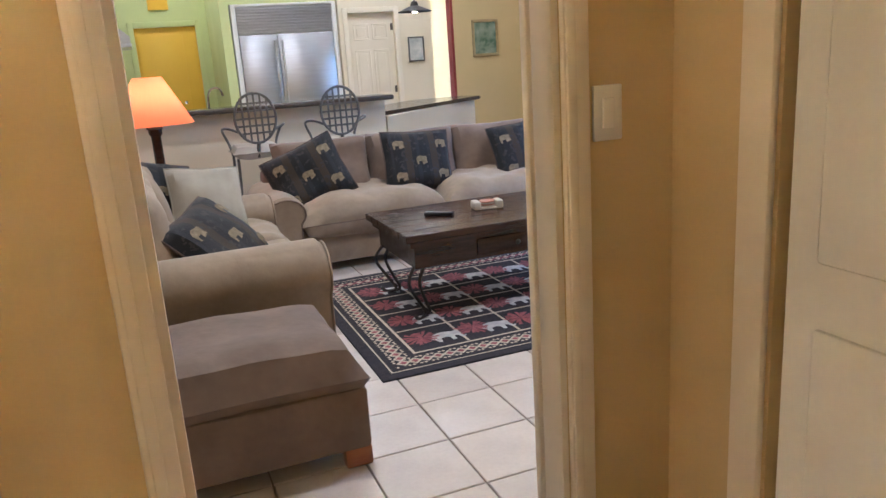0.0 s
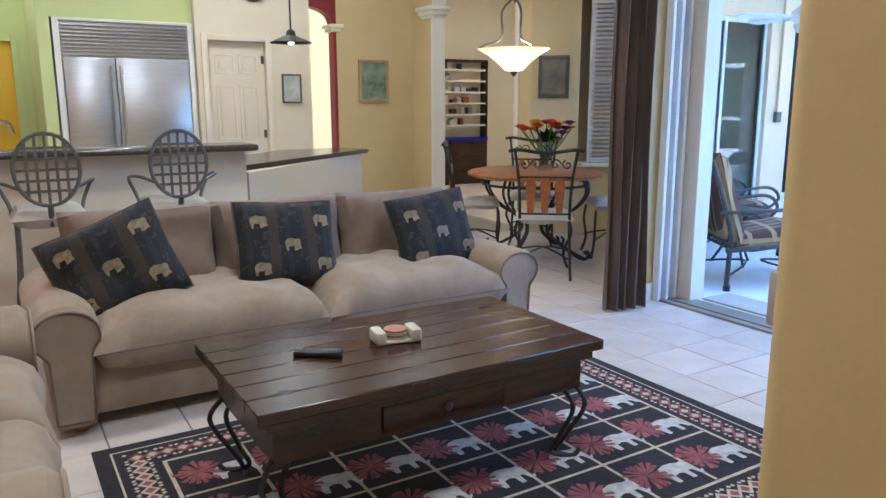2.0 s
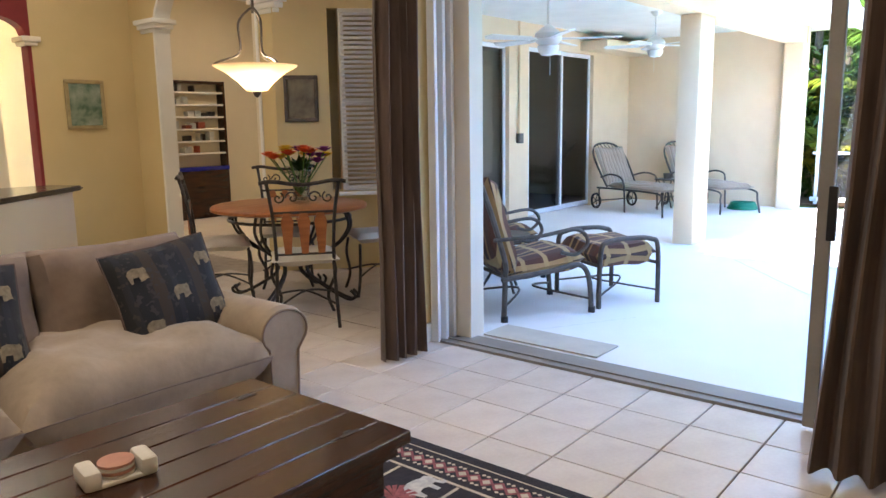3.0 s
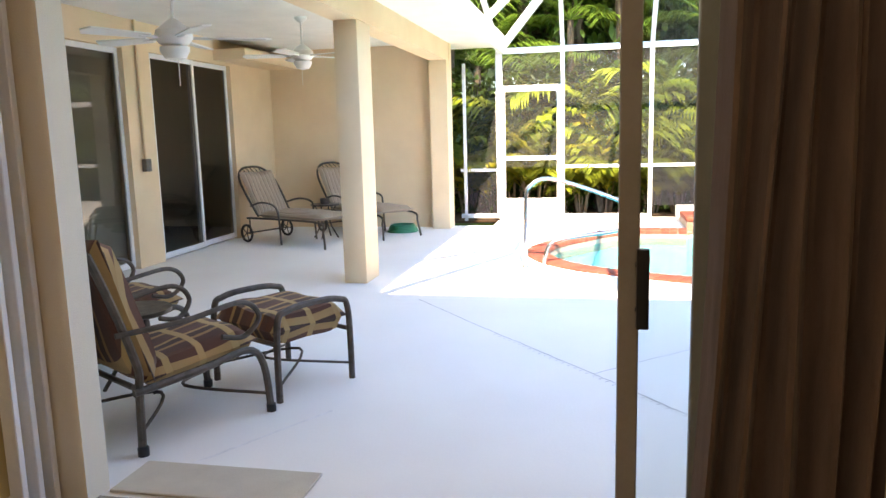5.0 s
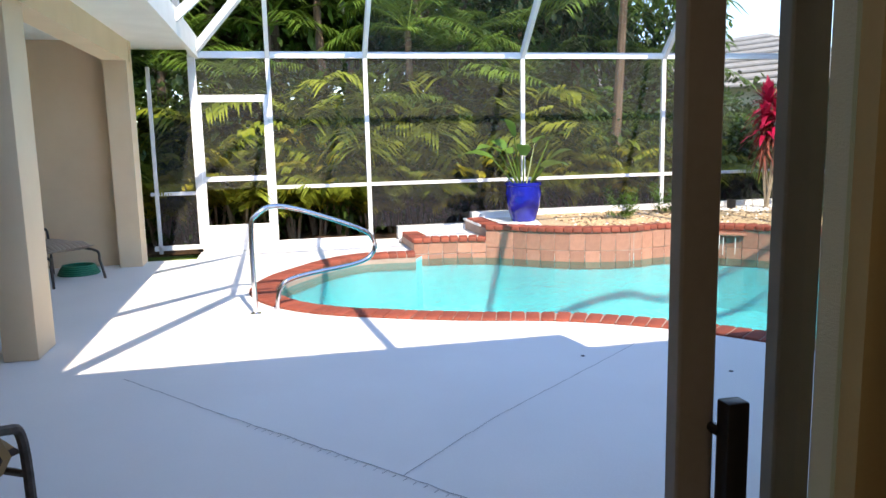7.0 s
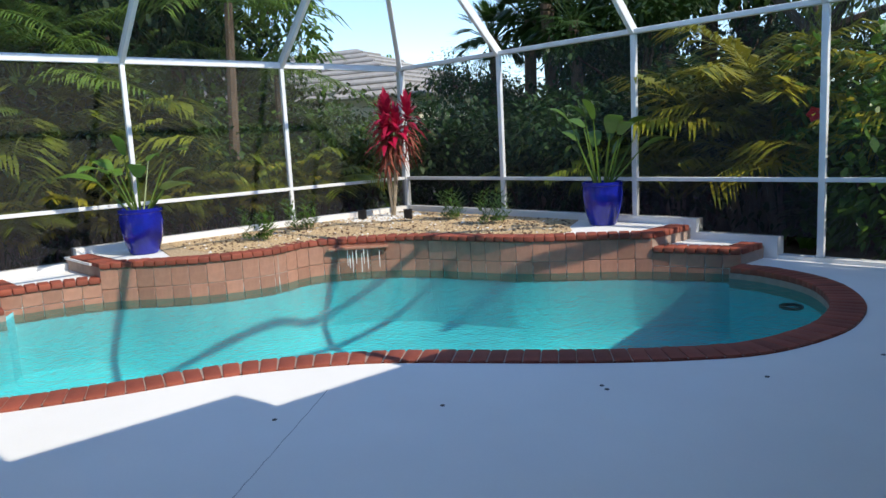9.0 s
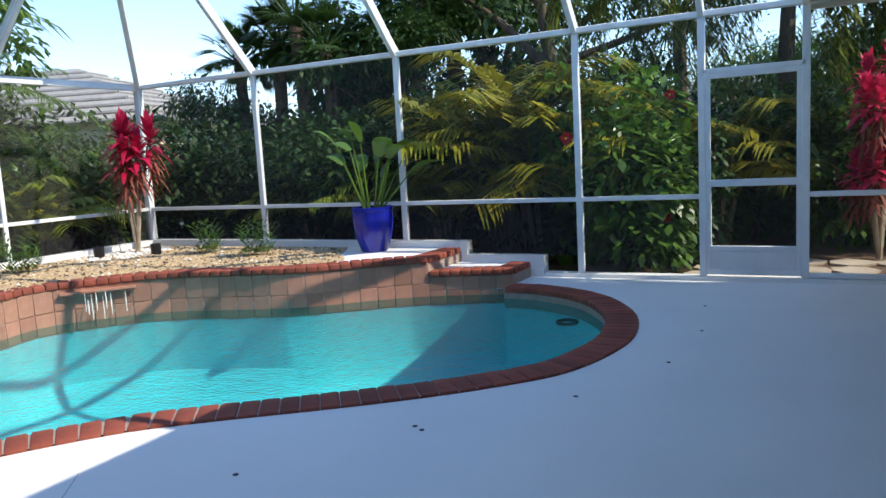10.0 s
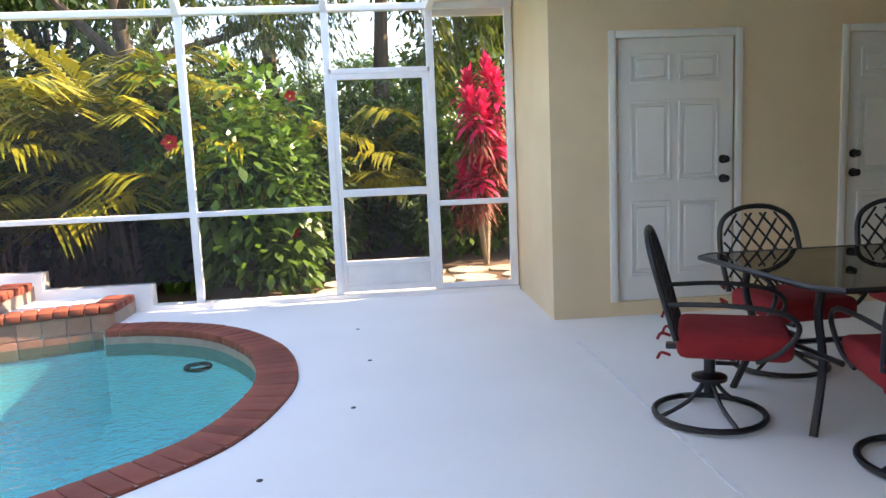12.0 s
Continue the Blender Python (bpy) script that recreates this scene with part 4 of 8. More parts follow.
def slider_panel(parent, x, y0, y1, z1=2.4, w=0.06, material=None, glass="glass", d=0.035):
    m = material or M["frame"]
    for y in (y0, y1 - w):
        bm = bmesh.new()
        rbox(bm, x - d / 2, x + d / 2, y, y + w, 0.015, z1, 0.004, 1)
        part("stile", bm, m, parent)
    for za, zb in ((0.015, 0.1), (z1 - 0.07, z1)):
        bm = bmesh.new()
        rbox(bm, x - d / 2 + 0.002, x + d / 2 - 0.002, y0 + w, y1 - w, za, zb, 0.003, 1)
        part("rail", bm, m, parent)
    g = sheet("glass_pane", ((x, y0 + w, 0.1), (x, y1 - w, 0.1), (x, y1 - w, z1 - 0.07), (x, y0 + w, z1 - 0.07)), M[glass], parent)
    g.visible_shadow = False


slider_panel(sl, -0.10, -0.55, 0.49)
slider_panel(sl, -0.03, -0.75, 0.275, w=0.07)
slider_panel(sl, 0.05, -0.95, 0.03)
bm = bmesh.new()
rbox(bm, -0.165, -0.135, 0.405, 0.44, 0.86, 1.09, 0.004)
for z in (0.91, 1.04):
    tube(bm, [(-0.14, 0.435, z), (-0.11, 0.435, z)], 0.008)
part("handle", bm, M["blackp"], sl)
bm = bmesh.new()
for x in (-0.06, 0.02, 0.1):
    rbox(bm, x, x + 0.03, 2.63, 2.69, 0.0, 2.42, 0.004, 1)
part("jamb", bm, M["alu"], sl, "grey-white aluminium jamb")
for y0, y1 in ((8.35, 10.13), (10.62, 12.55)):
    w = thing("door_4", (0, 8.6, 0.02), "white framed sliding glass door with dim glass", "sliding door", kind="structure")
    mid = (y0 + y1) / 2
    for a, b, off in ((y0, mid + 0.03, 0.0), (mid - 0.03, y1, 0.04)):
        for x in (a, b - 0.05):
            bm = bmesh.new()
            rbox(bm, x, x + 0.05, off - 0.02, off + 0.015, 0, 2.4, 0.004, 1)
            part("stile", bm, M["alu"], w)
        for za, zb in ((0, 0.07), (2.34, 2.4)):
            bm = bmesh.new()
            rbox(bm, a + 0.05, b - 0.05, off - 0.018, off + 0.013, za, zb, 0.004, 1)
            part("rail", bm, M["alu"], w)
        g = sheet("glass_pane", ((a + 0.05, off, 0.07), (b - 0.05, off, 0.07), (b - 0.05, off, 2.34), (a + 0.05, off, 2.34)), M["dark_glass"], w)


# ---- assumed lamps of the house ----
# Recessed lights are unseen, added to brighten the rooms from above.
def assumed_ceiling_light(x, y, z, power, col=(1.0, 0.87, 0.70)):
    t = thing("assumed_ceiling_light", (x, y, z), "assumed round recessed ceiling light, out of view", "ceiling light", "recessed ceiling lights")
    bm = bmesh.new()
    lathe(bm, [(0.075, 0), (0.1, 0), (0.1, -0.012), (0.075, -0.012)], 20)
    part("trim_ring", bm, M["white"], t)
    bm = bmesh.new()
    lathe(bm, [(0.002, -0.002), (0.074, -0.002), (0.074, -0.006), (0.002, -0.006)], 20)
    part("lens", bm, M["bulb"], t)
    d = bpy.data.lights.new("assumed_downlight", "AREA")
    d.shape, d.size, d.energy, d.color = "DISK", 0.15, power, col
    o = new("assumed_downlight", d)
    o.location = (x, y, z - 0.02)


for x, y, p in ((0.9, 1.2, 44), (1.0, 3.4, 11), (3.2, 3.6, 7), (2.2, 5.6, 13), (4.3, 6.9, 2), (0.4, 8.6, 7), (2.4, 9.2, 9), (3.8, 9.6, 6), (1.1, 11.6, 5), (5.3, 9.6, 3), (8.2, 10.8, 8), (4.7, 12.8, 14)):
    assumed_ceiling_light(x, y, CEIL, p * 0.17)


# ---- cloth shapes ----
def pillow(bm, w, d, h, m=None, n=12, e=4.0, seed=0.0, wob=0.012):
    t = bmesh.new()
    g = [[[None] * (n + 1) for _ in range(n + 1)] for _ in range(2)]
    for s in range(2):
        for i in range(n + 1):
            for j in range(n + 1):
                u, v = -1 + 2 * i / n, -1 + 2 * j / n
                k = max(0.0, (1 - abs(u) ** e) * (1 - abs(v) ** e)) ** 0.45
                if s and k == 0.0:
                    g[1][i][j] = g[0][i][j]
                    continue
                p = Vector((w / 2 * u * (1 - 0.05 * (1 - abs(v))), d / 2 * v * (1 - 0.05 * (1 - abs(u))), (h / 2 * k) * (1 if s == 0 else -1)))
                q = p * 5 + Vector((seed, seed * 2, s * 3))
                p += Vector((0, 0, 1)) * ((noise.noise(q) * 2 + (0.7 * abs(noise.noise(Vector((q.x * 3.2, q.y * 1.1, q.z)))) if n > 14 else 0)) * wob * k)
                g[s][i][j] = t.verts.new(p)
    for s in range(2):
        for i in range(n):
            for j in range(n):
                c = (g[s][i][j], g[s][i + 1][j], g[s][i + 1][j + 1], g[s][i][j + 1])
                t.faces.new(c if s == 0 else c[::-1])
    merge(bm, t, m)


def piping(bm, w, d, m, r=0.006):
    pts = []
    for k in range(40):
        a = k / 40 * math.tau
        c, s = math.cos(a), math.sin(a)
        q = max(abs(c), abs(s))
        pts.append(m @ Vector((w / 2 * c / q * (1 - 0.05 * (1 - abs(s / q))), d / 2 * s / q * (1 - 0.05 * (1 - abs(c / q))), 0)))
    tube(bm, pts, r, 6, True)


def sofa(at, turn, width, depth, n_seat, n_back, label, name="sofa", seat_h=0.47, m_seat="suede", m_body="suede", m_back="suede2", low=1.0, back_z=0.68):
    t = thing(name, at, label, "sofa", turn=turn)
    bm = bmesh.new()
    rbox(bm, 0.08, width - 0.08, 0.06, depth - 0.06, 0.06, 0.32, 0.03)
    part("base", bm, M[m_body], t)
    bm = bmesh.new()
    rbox(bm, 0.1, width - 0.1, depth - 0.24, depth, 0.06, back_z + 0.06, 0.07, 4)
    part("back", bm, M[m_back], t)
    for side in (0, 1):
        bm = bmesh.new()
        prof = [(0.20, 0.06), (0.05, 0.06), (0.04, 0.40)] + [(0.115 + 0.135 * math.cos(a), 0.52 + 0.125 * math.sin(a)) for a in [math.pi * 1.12 - k * math.pi * 1.24 / 14 for k in range(15)]] + [(0.215, 0.44)]
        rows = []
        for y, s in ((0.0, 0.9), (0.03, 1.0), (depth * 0.5, 1.0), (depth - 0.1, 1.0), (depth - 0.06, 0.94)):
            row = []
            for px, pz in prof:
                x = 0.125 + (px - 0.125) * s
                z = 0.36 + (pz - 0.36) * (s if pz > 0.3 else 1)
                row.append(bm.verts.new((x if side == 0 else width - x, y, z * low)))
            rows.append(row)
        for a, b in zip(rows, rows[1:]):
            for i in range(len(prof)):
                j = (i + 1) % len(prof)
                bm.faces.new((a[i], a[j], b[j], b[i]))
        bm.faces.new(rows[0]), bm.faces.new(rows[-1][::-1])
        ob = part("armrest", bm, M[m_body], t)
        bm = bmesh.new()
        pts = [((x if side == 0 else width - x), -0.003, z * low) for x, z in [(0.125 + (px - 0.125) * 0.93, 0.36 + (pz - 0.36) * 0.93) for px, pz in prof]]
        tube(bm, pts, 0.006, 6, True)
        part("piping", bm, M[m_back], ob)
    sw = (width - 0.42) / n_seat
    for k in range(n_seat):
        bm = bmesh.new()
        m = Matrix.Translation((0.21 + sw * (k + 0.5), (depth - 0.2) / 2 - 0.03, seat_h - 0.075))
        pillow(bm, sw * 1.01, depth - 0.2, 0.32, m, 28, 6, k * 3.1, 0.018)
        c = part("seat_cushion", bm, M[m_seat], t)
        bm = bmesh.new()
        piping(bm, sw * 1.0, depth - 0.21, m)
        part("piping", bm, M[m_back], c)
    bw = (width - 0.36) / n_back
    for k in range(n_back):
        bm = bmesh.new()
        m = Matrix.Translation((0.18 + bw * (k + 0.5), depth - 0.30, back_z)) @ Matrix.Rotation(radians(76), 4, "X")
        pillow(bm, bw * 1.03, 0.50, 0.30, m, 18, 6, k * 5.3 + 1, 0.022)
        part("back_cushion", bm, M[m_back], t)
    for x in (0.14, width - 0.14):
        for y in (0.1, depth - 0.12):
            bm = bmesh.new()
            lathe(bm, [(0.02, 0), (0.035, 0.01), (0.03, 0.06)], 10, (x, y, 0))
            part("foot", bm, M["wood"], t)
    return t


sofa((1.21, 5.37, 0.0), 0, 2.50, 1.0, 2, 3, "taupe suede three-seat sofa with rolled arms", seat_h=0.43, low=0.87, back_z=0.605)
sofa((1.20, 3.62, 0.0), 90, 1.66, 1.06, 2, 2, "beige suede loveseat with rolled arms and loose cushions", "loveseat", 0.45, m_back="suede")
ot = thing("ottoman", (0.38, 2.88, 0), "brown suede ottoman on short wooden feet", "ottoman")
bm = bmesh.new()
rbox(bm, 0, 0.75, 0, 0.66, 0.07, 0.3, 0.02)
part("base", bm, M["suede2"], ot)
bm = bmesh.new()
pillow(bm, 0.77, 0.68, 0.26, Matrix.Translation((0.375, 0.33, 0.335)), 14, 8, 2.0, 0.01)
part("cushion", bm, M["suede2"], ot)
for x in (0.05, 0.7):
    for y in (0.05, 0.61):
        bm = bmesh.new()
        rbox(bm, x - 0.05, x + 0.05, y - 0.04, y + 0.04, 0.0, 0.08, 0.012)
        part("foot", bm, M["wood"], ot, "reddish wooden foot")

dark_cloth = bands("striped_pillow", [(0, (0.006, 0.006, 0.008)), (0.3, (0.012, 0.011, 0.012)), (0.42, (0.034, 0.022, 0.012)), (0.68, (0.007, 0.007, 0.009)), (0.86, (0.012, 0.013, 0.017))], 5.0, 0, blotch=(0.03, 0.026, 0.024), blotch_scale=30.0, blotch_at=0.6)
M["motif"] = mat("gold_thread", (0.27, 0.21, 0.125), (0.12, 0.09, 0.05), 40, 0.8, 0.4, fine=200)
M["linen"] = mat("oatmeal_linen", (0.40, 0.36, 0.29), (0.33, 0.295, 0.235), 9, 0.95, 0.5, fine=220)
ELEPHANT = [(-0.75, -0.95), (-0.5, -0.95), (-0.42, -0.4), (0.2, -0.4), (0.22, -0.95), (0.5, -0.95), (0.55, -0.3), (0.78, -0.35), (0.9, -0.75), (1.15, -0.8), (1.02, -0.2), (1.08, 0.25), (0.9, 0.55), (0.6, 0.5), (-0.2, 0.66), (-0.65, 0.5), (-0.92, 0.1)]


def throw(at, rx, ry, rz, size, label, material, h=0.17, seed=0.0, tall=0.86):
    t = thing("throw_pillow", at, label, "pillow", "pillows on the sofas")
    bm = bmesh.new()
    m = pose(0, 0, 0, rx, ry, rz)
    w, d = size, size * tall
    pillow(bm, w, d, h, None, 14, 3.2, seed, 0.02)
    ob = part("cover", bm, material, t)
    ob.matrix_local = m
    if material is dark_cloth:
        for i, (u, v) in enumerate(((0.0, -0.04), (-0.62, 0.5), (0.64, 0.5), (-0.62, -0.55), (0.62, -0.5))):
            mo = bmesh.new()
            pts = []
            for a, b in ELEPHANT:
                p, q = u + a * 0.16, v + b * 0.18
                k = max(0.0, (1 - abs(p) ** 3.2) * (1 - abs(q) ** 3.2)) ** 0.45
                c = Vector((w / 2 * p, d / 2 * q, h / 2 * k))
                c.z += noise.noise(c * 5 + Vector((seed, seed * 2, 0))) * 0.024 * k + 0.006
                pts.append(mo.verts.new(c))
            mo.faces.new(pts)
            bmesh.ops.triangulate(mo, faces=mo.faces[:])
            part("animal_motif", mo, M["motif"], ob)
    bm = bmesh.new()
    piping(bm, w, d, Matrix.Identity(4), 0.005)
    ob = part("piping", bm, M["curtain"] if material is dark_cloth else M["linen"], t)
    ob.matrix_local = m
    return t


throw((1.57, 5.74, 0.63), 66, -22, -8, 0.54, "dark striped pillow with gold animal motifs, tipped over", dark_cloth, seed=1)
throw((2.40, 5.78, 0.645), 70, 3, 0, 0.53, "dark striped pillow with gold animal motifs", dark_cloth, seed=2)
throw((3.28, 5.78, 0.63), 70, -5, 4, 0.53, "dark striped pillow with gold animal motifs", dark_cloth, seed=3)
throw((0.80, 4.05, 0.60), 44, -8, 66, 0.54, "dark striped pillow slumped against the loveseat back", dark_cloth, seed=4)
throw((0.82, 4.86, 0.69), 64, 6, 14, 0.41, "plain oatmeal linen pillow", M["linen"], seed=5, tall=0.95)
throw((0.56, 4.96, 0.74), 58, 14, 26, 0.48, "dark striped pillow behind a linen one", dark_cloth, seed=6)

# floor lamp
fl = thing("floor_lamp", (0.62, 6.06, 0), "lit floor lamp with an orange fabric shade", "lamp")
bm = bmesh.new()
lathe(bm, [(0.16, 0), (0.16, 0.02), (0.05, 0.05), (0.035, 0.1), (0.032, 0.98), (0.045, 1.0), (0.045, 1.03), (0.012, 1.05), (0.012, 1.1)], 20)
part("stem", bm, M["darkwood"], fl)
bm = bmesh.new()
lathe(bm, [(0.055, 1.03), (0.055, 1.06), (0.03, 1.07)], 16)
part("collar", bm, M["bronze"], fl, "brass-coloured collar")
shade = bmesh.new()
rings = [[shade.verts.new((r * math.cos(k * math.tau / 32), r * math.sin(k * math.tau / 32), z)) for k in range(32)] for r, z in ((0.265, 1.06), (0.095, 1.375))]
for k in range(32):
    shade.faces.new((rings[0][k], rings[0][(k + 1) % 32], rings[1][(k + 1) % 32], rings[1][k]))
shm = bpy.data.materials.new("glowing_shade")
shm.use_nodes = True
nt = shm.node_tree
tl, df, ms = nt.nodes.new("ShaderNodeBsdfTranslucent"), nt.nodes.new("ShaderNodeBsdfDiffuse"), nt.nodes.new("ShaderNodeMixShader")
tl.inputs[0].default_value, df.inputs[0].default_value, ms.inputs[0].default_value = (0.92, 0.27, 0.11, 1), (0.75, 0.27, 0.12, 1), 0.5
nt.links.new(df.outputs[0], ms.inputs[1]), nt.links.new(tl.outputs[0], ms.inputs[2]), nt.links.new(ms.outputs[0], nt.nodes["Material Output"].inputs[0])
part("shade", shade, shm, fl, "glowing orange fabric shade")
d = bpy.data.lights.new("lamp_bulb", "POINT")
d.energy, d.color, d.shadow_soft_size = 0.33, (1.0, 0.62, 0.42), 0.04
o = new("lamp_bulb", d)
o.location = (0.62, 6.06, 1.2)

# coffee table
ct = thing("coffee_table", (1.71, 4.10, 0), "dark plank coffee table on curled iron legs", "coffee table")
W, D = 1.32, 0.75
bm = bmesh.new()
for a, b, z0, z1 in ((0.02, 0.02, 0.34, 0.46),):
    lo = [(a + 0.03, b + 0.03), (W - a - 0.03, b + 0.03), (W - a - 0.03, D - b - 0.03), (a + 0.03, D - b - 0.03)]
    prism(bm, [(0.06, 0.06), (W - 0.06, 0.06), (W - 0.06, D - 0.06), (0.06, D - 0.06)], 0.30, 0.42)
    prism(bm, [(0.03, 0.03), (W - 0.03, 0.03), (W - 0.03, D - 0.03), (0.03, D - 0.03)], 0.42, 0.455)
part("apron", bm, M["darkwood"], ct)
for k in range(6):
    bm = bmesh.new()
    rbox(bm, 0.0, W, k * D / 6 + 0.0015, (k + 1) * D / 6 - 0.0015, 0.456, 0.495, 0.004, 1)
    part("plank", bm, M["darkwood"], ct)
bm = bmesh.new()
rbox(bm, 0.42, 0.9, 0.048, 0.062, 0.32, 0.41, 0.004)
dr = part("drawer", bm, M["darkwood"], ct)
bm = bmesh.new()
lathe(bm, [(0.008, 0), (0.016, 0.008), (0.002, 0.016)], 10)
bm.transform(Matrix.Translation((0.66, 0.045, 0.365)) @ Matrix.Rotation(radians(90), 4, "X"))
part("knob", bm, M["bronze"], dr)
for x, sx in ((0.1, -1), (W - 0.1, 1)):
    for y, sy in ((0.1, -1), (D - 0.1, 1)):
        bm = bmesh.new()
        for off in (-0.03, 0.03):
            pts = smooth_line([(x + off, y, 0.31), (x + sx * 0.05 + off, y + sy * 0.03, 0.22), (x + sx * 0.0 + off * 0.6, y, 0.1), (x - sx * 0.03 + off * 0.4, y - sy * 0.02, 0.03), (x + sx * 0.03, y + sy * 0.02, 0.012), (x + sx * 0.06, y + sy * 0.03, 0.04)], 5)
            tube(bm, pts, 0.0095, 6)
        part("leg", bm, M["iron"], ct, "curled wrought-iron leg")
for x, y in ((0.09, 0.12), (0.09, 0.6), (W - 0.16, 0.12), (W - 0.16, 0.6)):
    bm = bmesh.new()
    rbox(bm, x, x + 0.07, y, y + 0.012, 0.495, 0.499, 0.002, 1)
    rbox(bm, x + 0.02, x + 0.05, y + 0.016, y + 0.024, 0.495, 0.499, 0.002, 1)
    part("hinge", bm, M["iron"], ct)
rc = thing("remote_control", (2.05, 4.49, 0.496), "black remote control lying on the coffee table", "remote control", turn=-35)
part("body", R((-0.085, 0.085, -0.026, 0.026, 0, 0.022), r=0.008), M["blackp"], rc)
for k in range(5):
    part("button", R((-0.07 + k * 0.03, -0.055 + k * 0.03, -0.014, 0.014, 0.0215, 0.0245), r=0.002, seg=1), M["greyiron"], rc)
cs = thing("coaster_holder", (2.36, 4.50, 0.496), "cream stone coaster set in its holder", "coasters", turn=-10)
for sx in (-1, 1):
    part("end_piece", R((sx * 0.068 - 0.022, sx * 0.068 + 0.022, -0.05, 0.05, 0, 0.05), r=0.012), M["cushion"], cs)
part("base", R((-0.08, 0.08, -0.045, 0.045, 0.0, 0.012), r=0.004), M["cushion"], cs)
for k in range(4):
    bm = bmesh.new()
    lathe(bm, [(0.002, 0), (0.044, 0), (0.044, 0.007), (0.002, 0.007)], 20, (0, 0, 0.013 + k * 0.009))
    part("coaster", bm, M["walltile"] if k % 2 else M["cushion"], cs)

# rug with palm and animal panels
RX0, RX1, RY0, RY1 = 1.36, 3.82, 3.52, 5.20
rug = thing("rug", (0, 0, 0), "black rug with maroon palms and ivory elephants in panels", "rug")
part("ground_weave", R((RX0, RX1, RY0, RY1, -0.006, 0.008), r=0.003, seg=1), M["rug"], rug)
bd = bmesh.new()


def flat(bm, pts, z):
    bm.faces.new([bm.verts.new((x, y, z)) for x, y in pts])


def frame_band(bm, a, b, z):
    x0, x1, y0, y1 = RX0 + a, RX1 - a, RY0 + a, RY1 - a
    u0, u1, v0, v1 = RX0 + b, RX1 - b, RY0 + b, RY1 - b
    flat(bm, ((x0, y0), (x1, y0), (u1, v0), (u0, v0)), z), flat(bm, ((x1, y0), (x1, y1), (u1, v1), (u1, v0)), z)
    flat(bm, ((x1, y1), (x0, y1), (u0, v1), (u1, v1)), z), flat(bm, ((x0, y1), (x0, y0), (u0, v0), (u0, v1)), z)


frame_band(bd, 0.06, 0.068, 0.0092), frame_band(bd, 0.225, 0.24, 0.0092)
part("border_line", bd, M["rugcream"], rug)
rnd = random.Random(4)


def border_spot(x, y, k):
    dia, dia2 = bmesh.new(), bmesh.new()
    t = dia if k % 2 else dia2
    for s, bmx in ((0.036, dia2 if k % 2 else dia), (0.02, t)):
        flat(bmx, ((x - s, y), (x, y - s), (x + s, y), (x, y + s)), 0.0093 if s > 0.03 else 0.0098)
    for dx, dy in ((0.04, 0.04), (-0.04, 0.04), (0.04, -0.04), (-0.04, -0.04)):
        flat(dia, ((x + dx - 0.01, y + dy), (x + dx, y + dy - 0.01), (x + dx + 0.01, y + dy), (x + dx, y + dy + 0.01)), 0.0094)
    part("border_motif", dia, M["rugcream"], rug)
    part("border_motif", dia2, M["rugred"], rug)


k = 0
nx, ny = 38, 25
for i in range(nx):
    for y in (RY0 + 0.146, RY1 - 0.146):
        border_spot(RX0 + 0.146 + (RX1 - RX0 - 0.292) * i / (nx - 1), y, k)
        k += 1
for j in range(1, ny - 1):
    for x in (RX0 + 0.146, RX1 - 0.146):
        border_spot(x, RY0 + 0.146 + (RY1 - RY0 - 0.292) * j / (ny - 1), k)
        k += 1
cx0, cx1, cy0, cy1 = RX0 + 0.245, RX1 - 0.245, RY0 + 0.245, RY1 - 0.245
NX, NY = 7, 4
dx, dy = (cx1 - cx0) / NX, (cy1 - cy0) / NY
for i in range(1, NX):
    x = cx0 + i * dx
    line = bmesh.new()
    flat(line, ((x - 0.007, cy0), (x + 0.007, cy0), (x + 0.007, cy1), (x - 0.007, cy1)), 0.0092)
    part("panel_line", line, M["rugcream"], rug)
for j in range(1, NY):
    y = cy0 + j * dy
    line = bmesh.new()
    flat(line, ((cx0, y - 0.007), (cx1, y - 0.007), (cx1, y + 0.007), (cx0, y + 0.007)), 0.0096)
    part("panel_line", line, M["rugcream"], rug)
for i in range(NX):
    for j in range(NY):
        palms, beasts = bmesh.new(), bmesh.new()
        x, y = cx0 + (i + 0.3) * dx, cy0 + (j + 0.52) * dy
        for a in range(19):
            ang = a / 19 * math.tau + rnd.uniform(-0.1, 0.1)
            L = dy * rnd.uniform(0.26, 0.36)
            d1 = Vector((math.cos(ang), math.sin(ang)))
            s1 = Vector((-d1.y, d1.x)) * 0.007
            c = Vector((x, y))
            flat(palms, [tuple(c), tuple(c + d1 * L * 0.5 + s1), tuple(c + d1 * L * 0.9 + s1 * 2.2), tuple(c + d1 * L - s1 * 0.5), tuple(c + d1 * L * 0.5 - s1)], 0.0092 + a * 0.00005)
        x, y = cx0 + (i + 0.72) * dx, cy0 + (j + 0.42) * dy
        s = dy * 0.26
        shape = [(-0.75, -0.95), (-0.5, -0.95), (-0.42, -0.4), (-0.05, -0.3), (0.2, -0.4), (0.22, -0.95), (0.5, -0.95), (0.55, -0.3), (0.78, -0.35), (0.9, -0.75), (1.15, -0.8), (1.3, -0.55), (1.22, -0.5), (1.08, -0.62), (1.02, -0.2), (1.08, 0.25), (0.9, 0.55), (0.6, 0.5), (0.3, 0.62), (-0.2, 0.66), (-0.65, 0.5), (-0.92, 0.1), (-1.08, -0.35), (-0.9, -0.3)]
        flat(beasts, [(x + s * u, y + s * v) for u, v in shape], 0.0100)
        part("palm_motif", palms, M["rugred"], rug)
        part("elephant_motif", beasts, M["rugwhite"], rug)


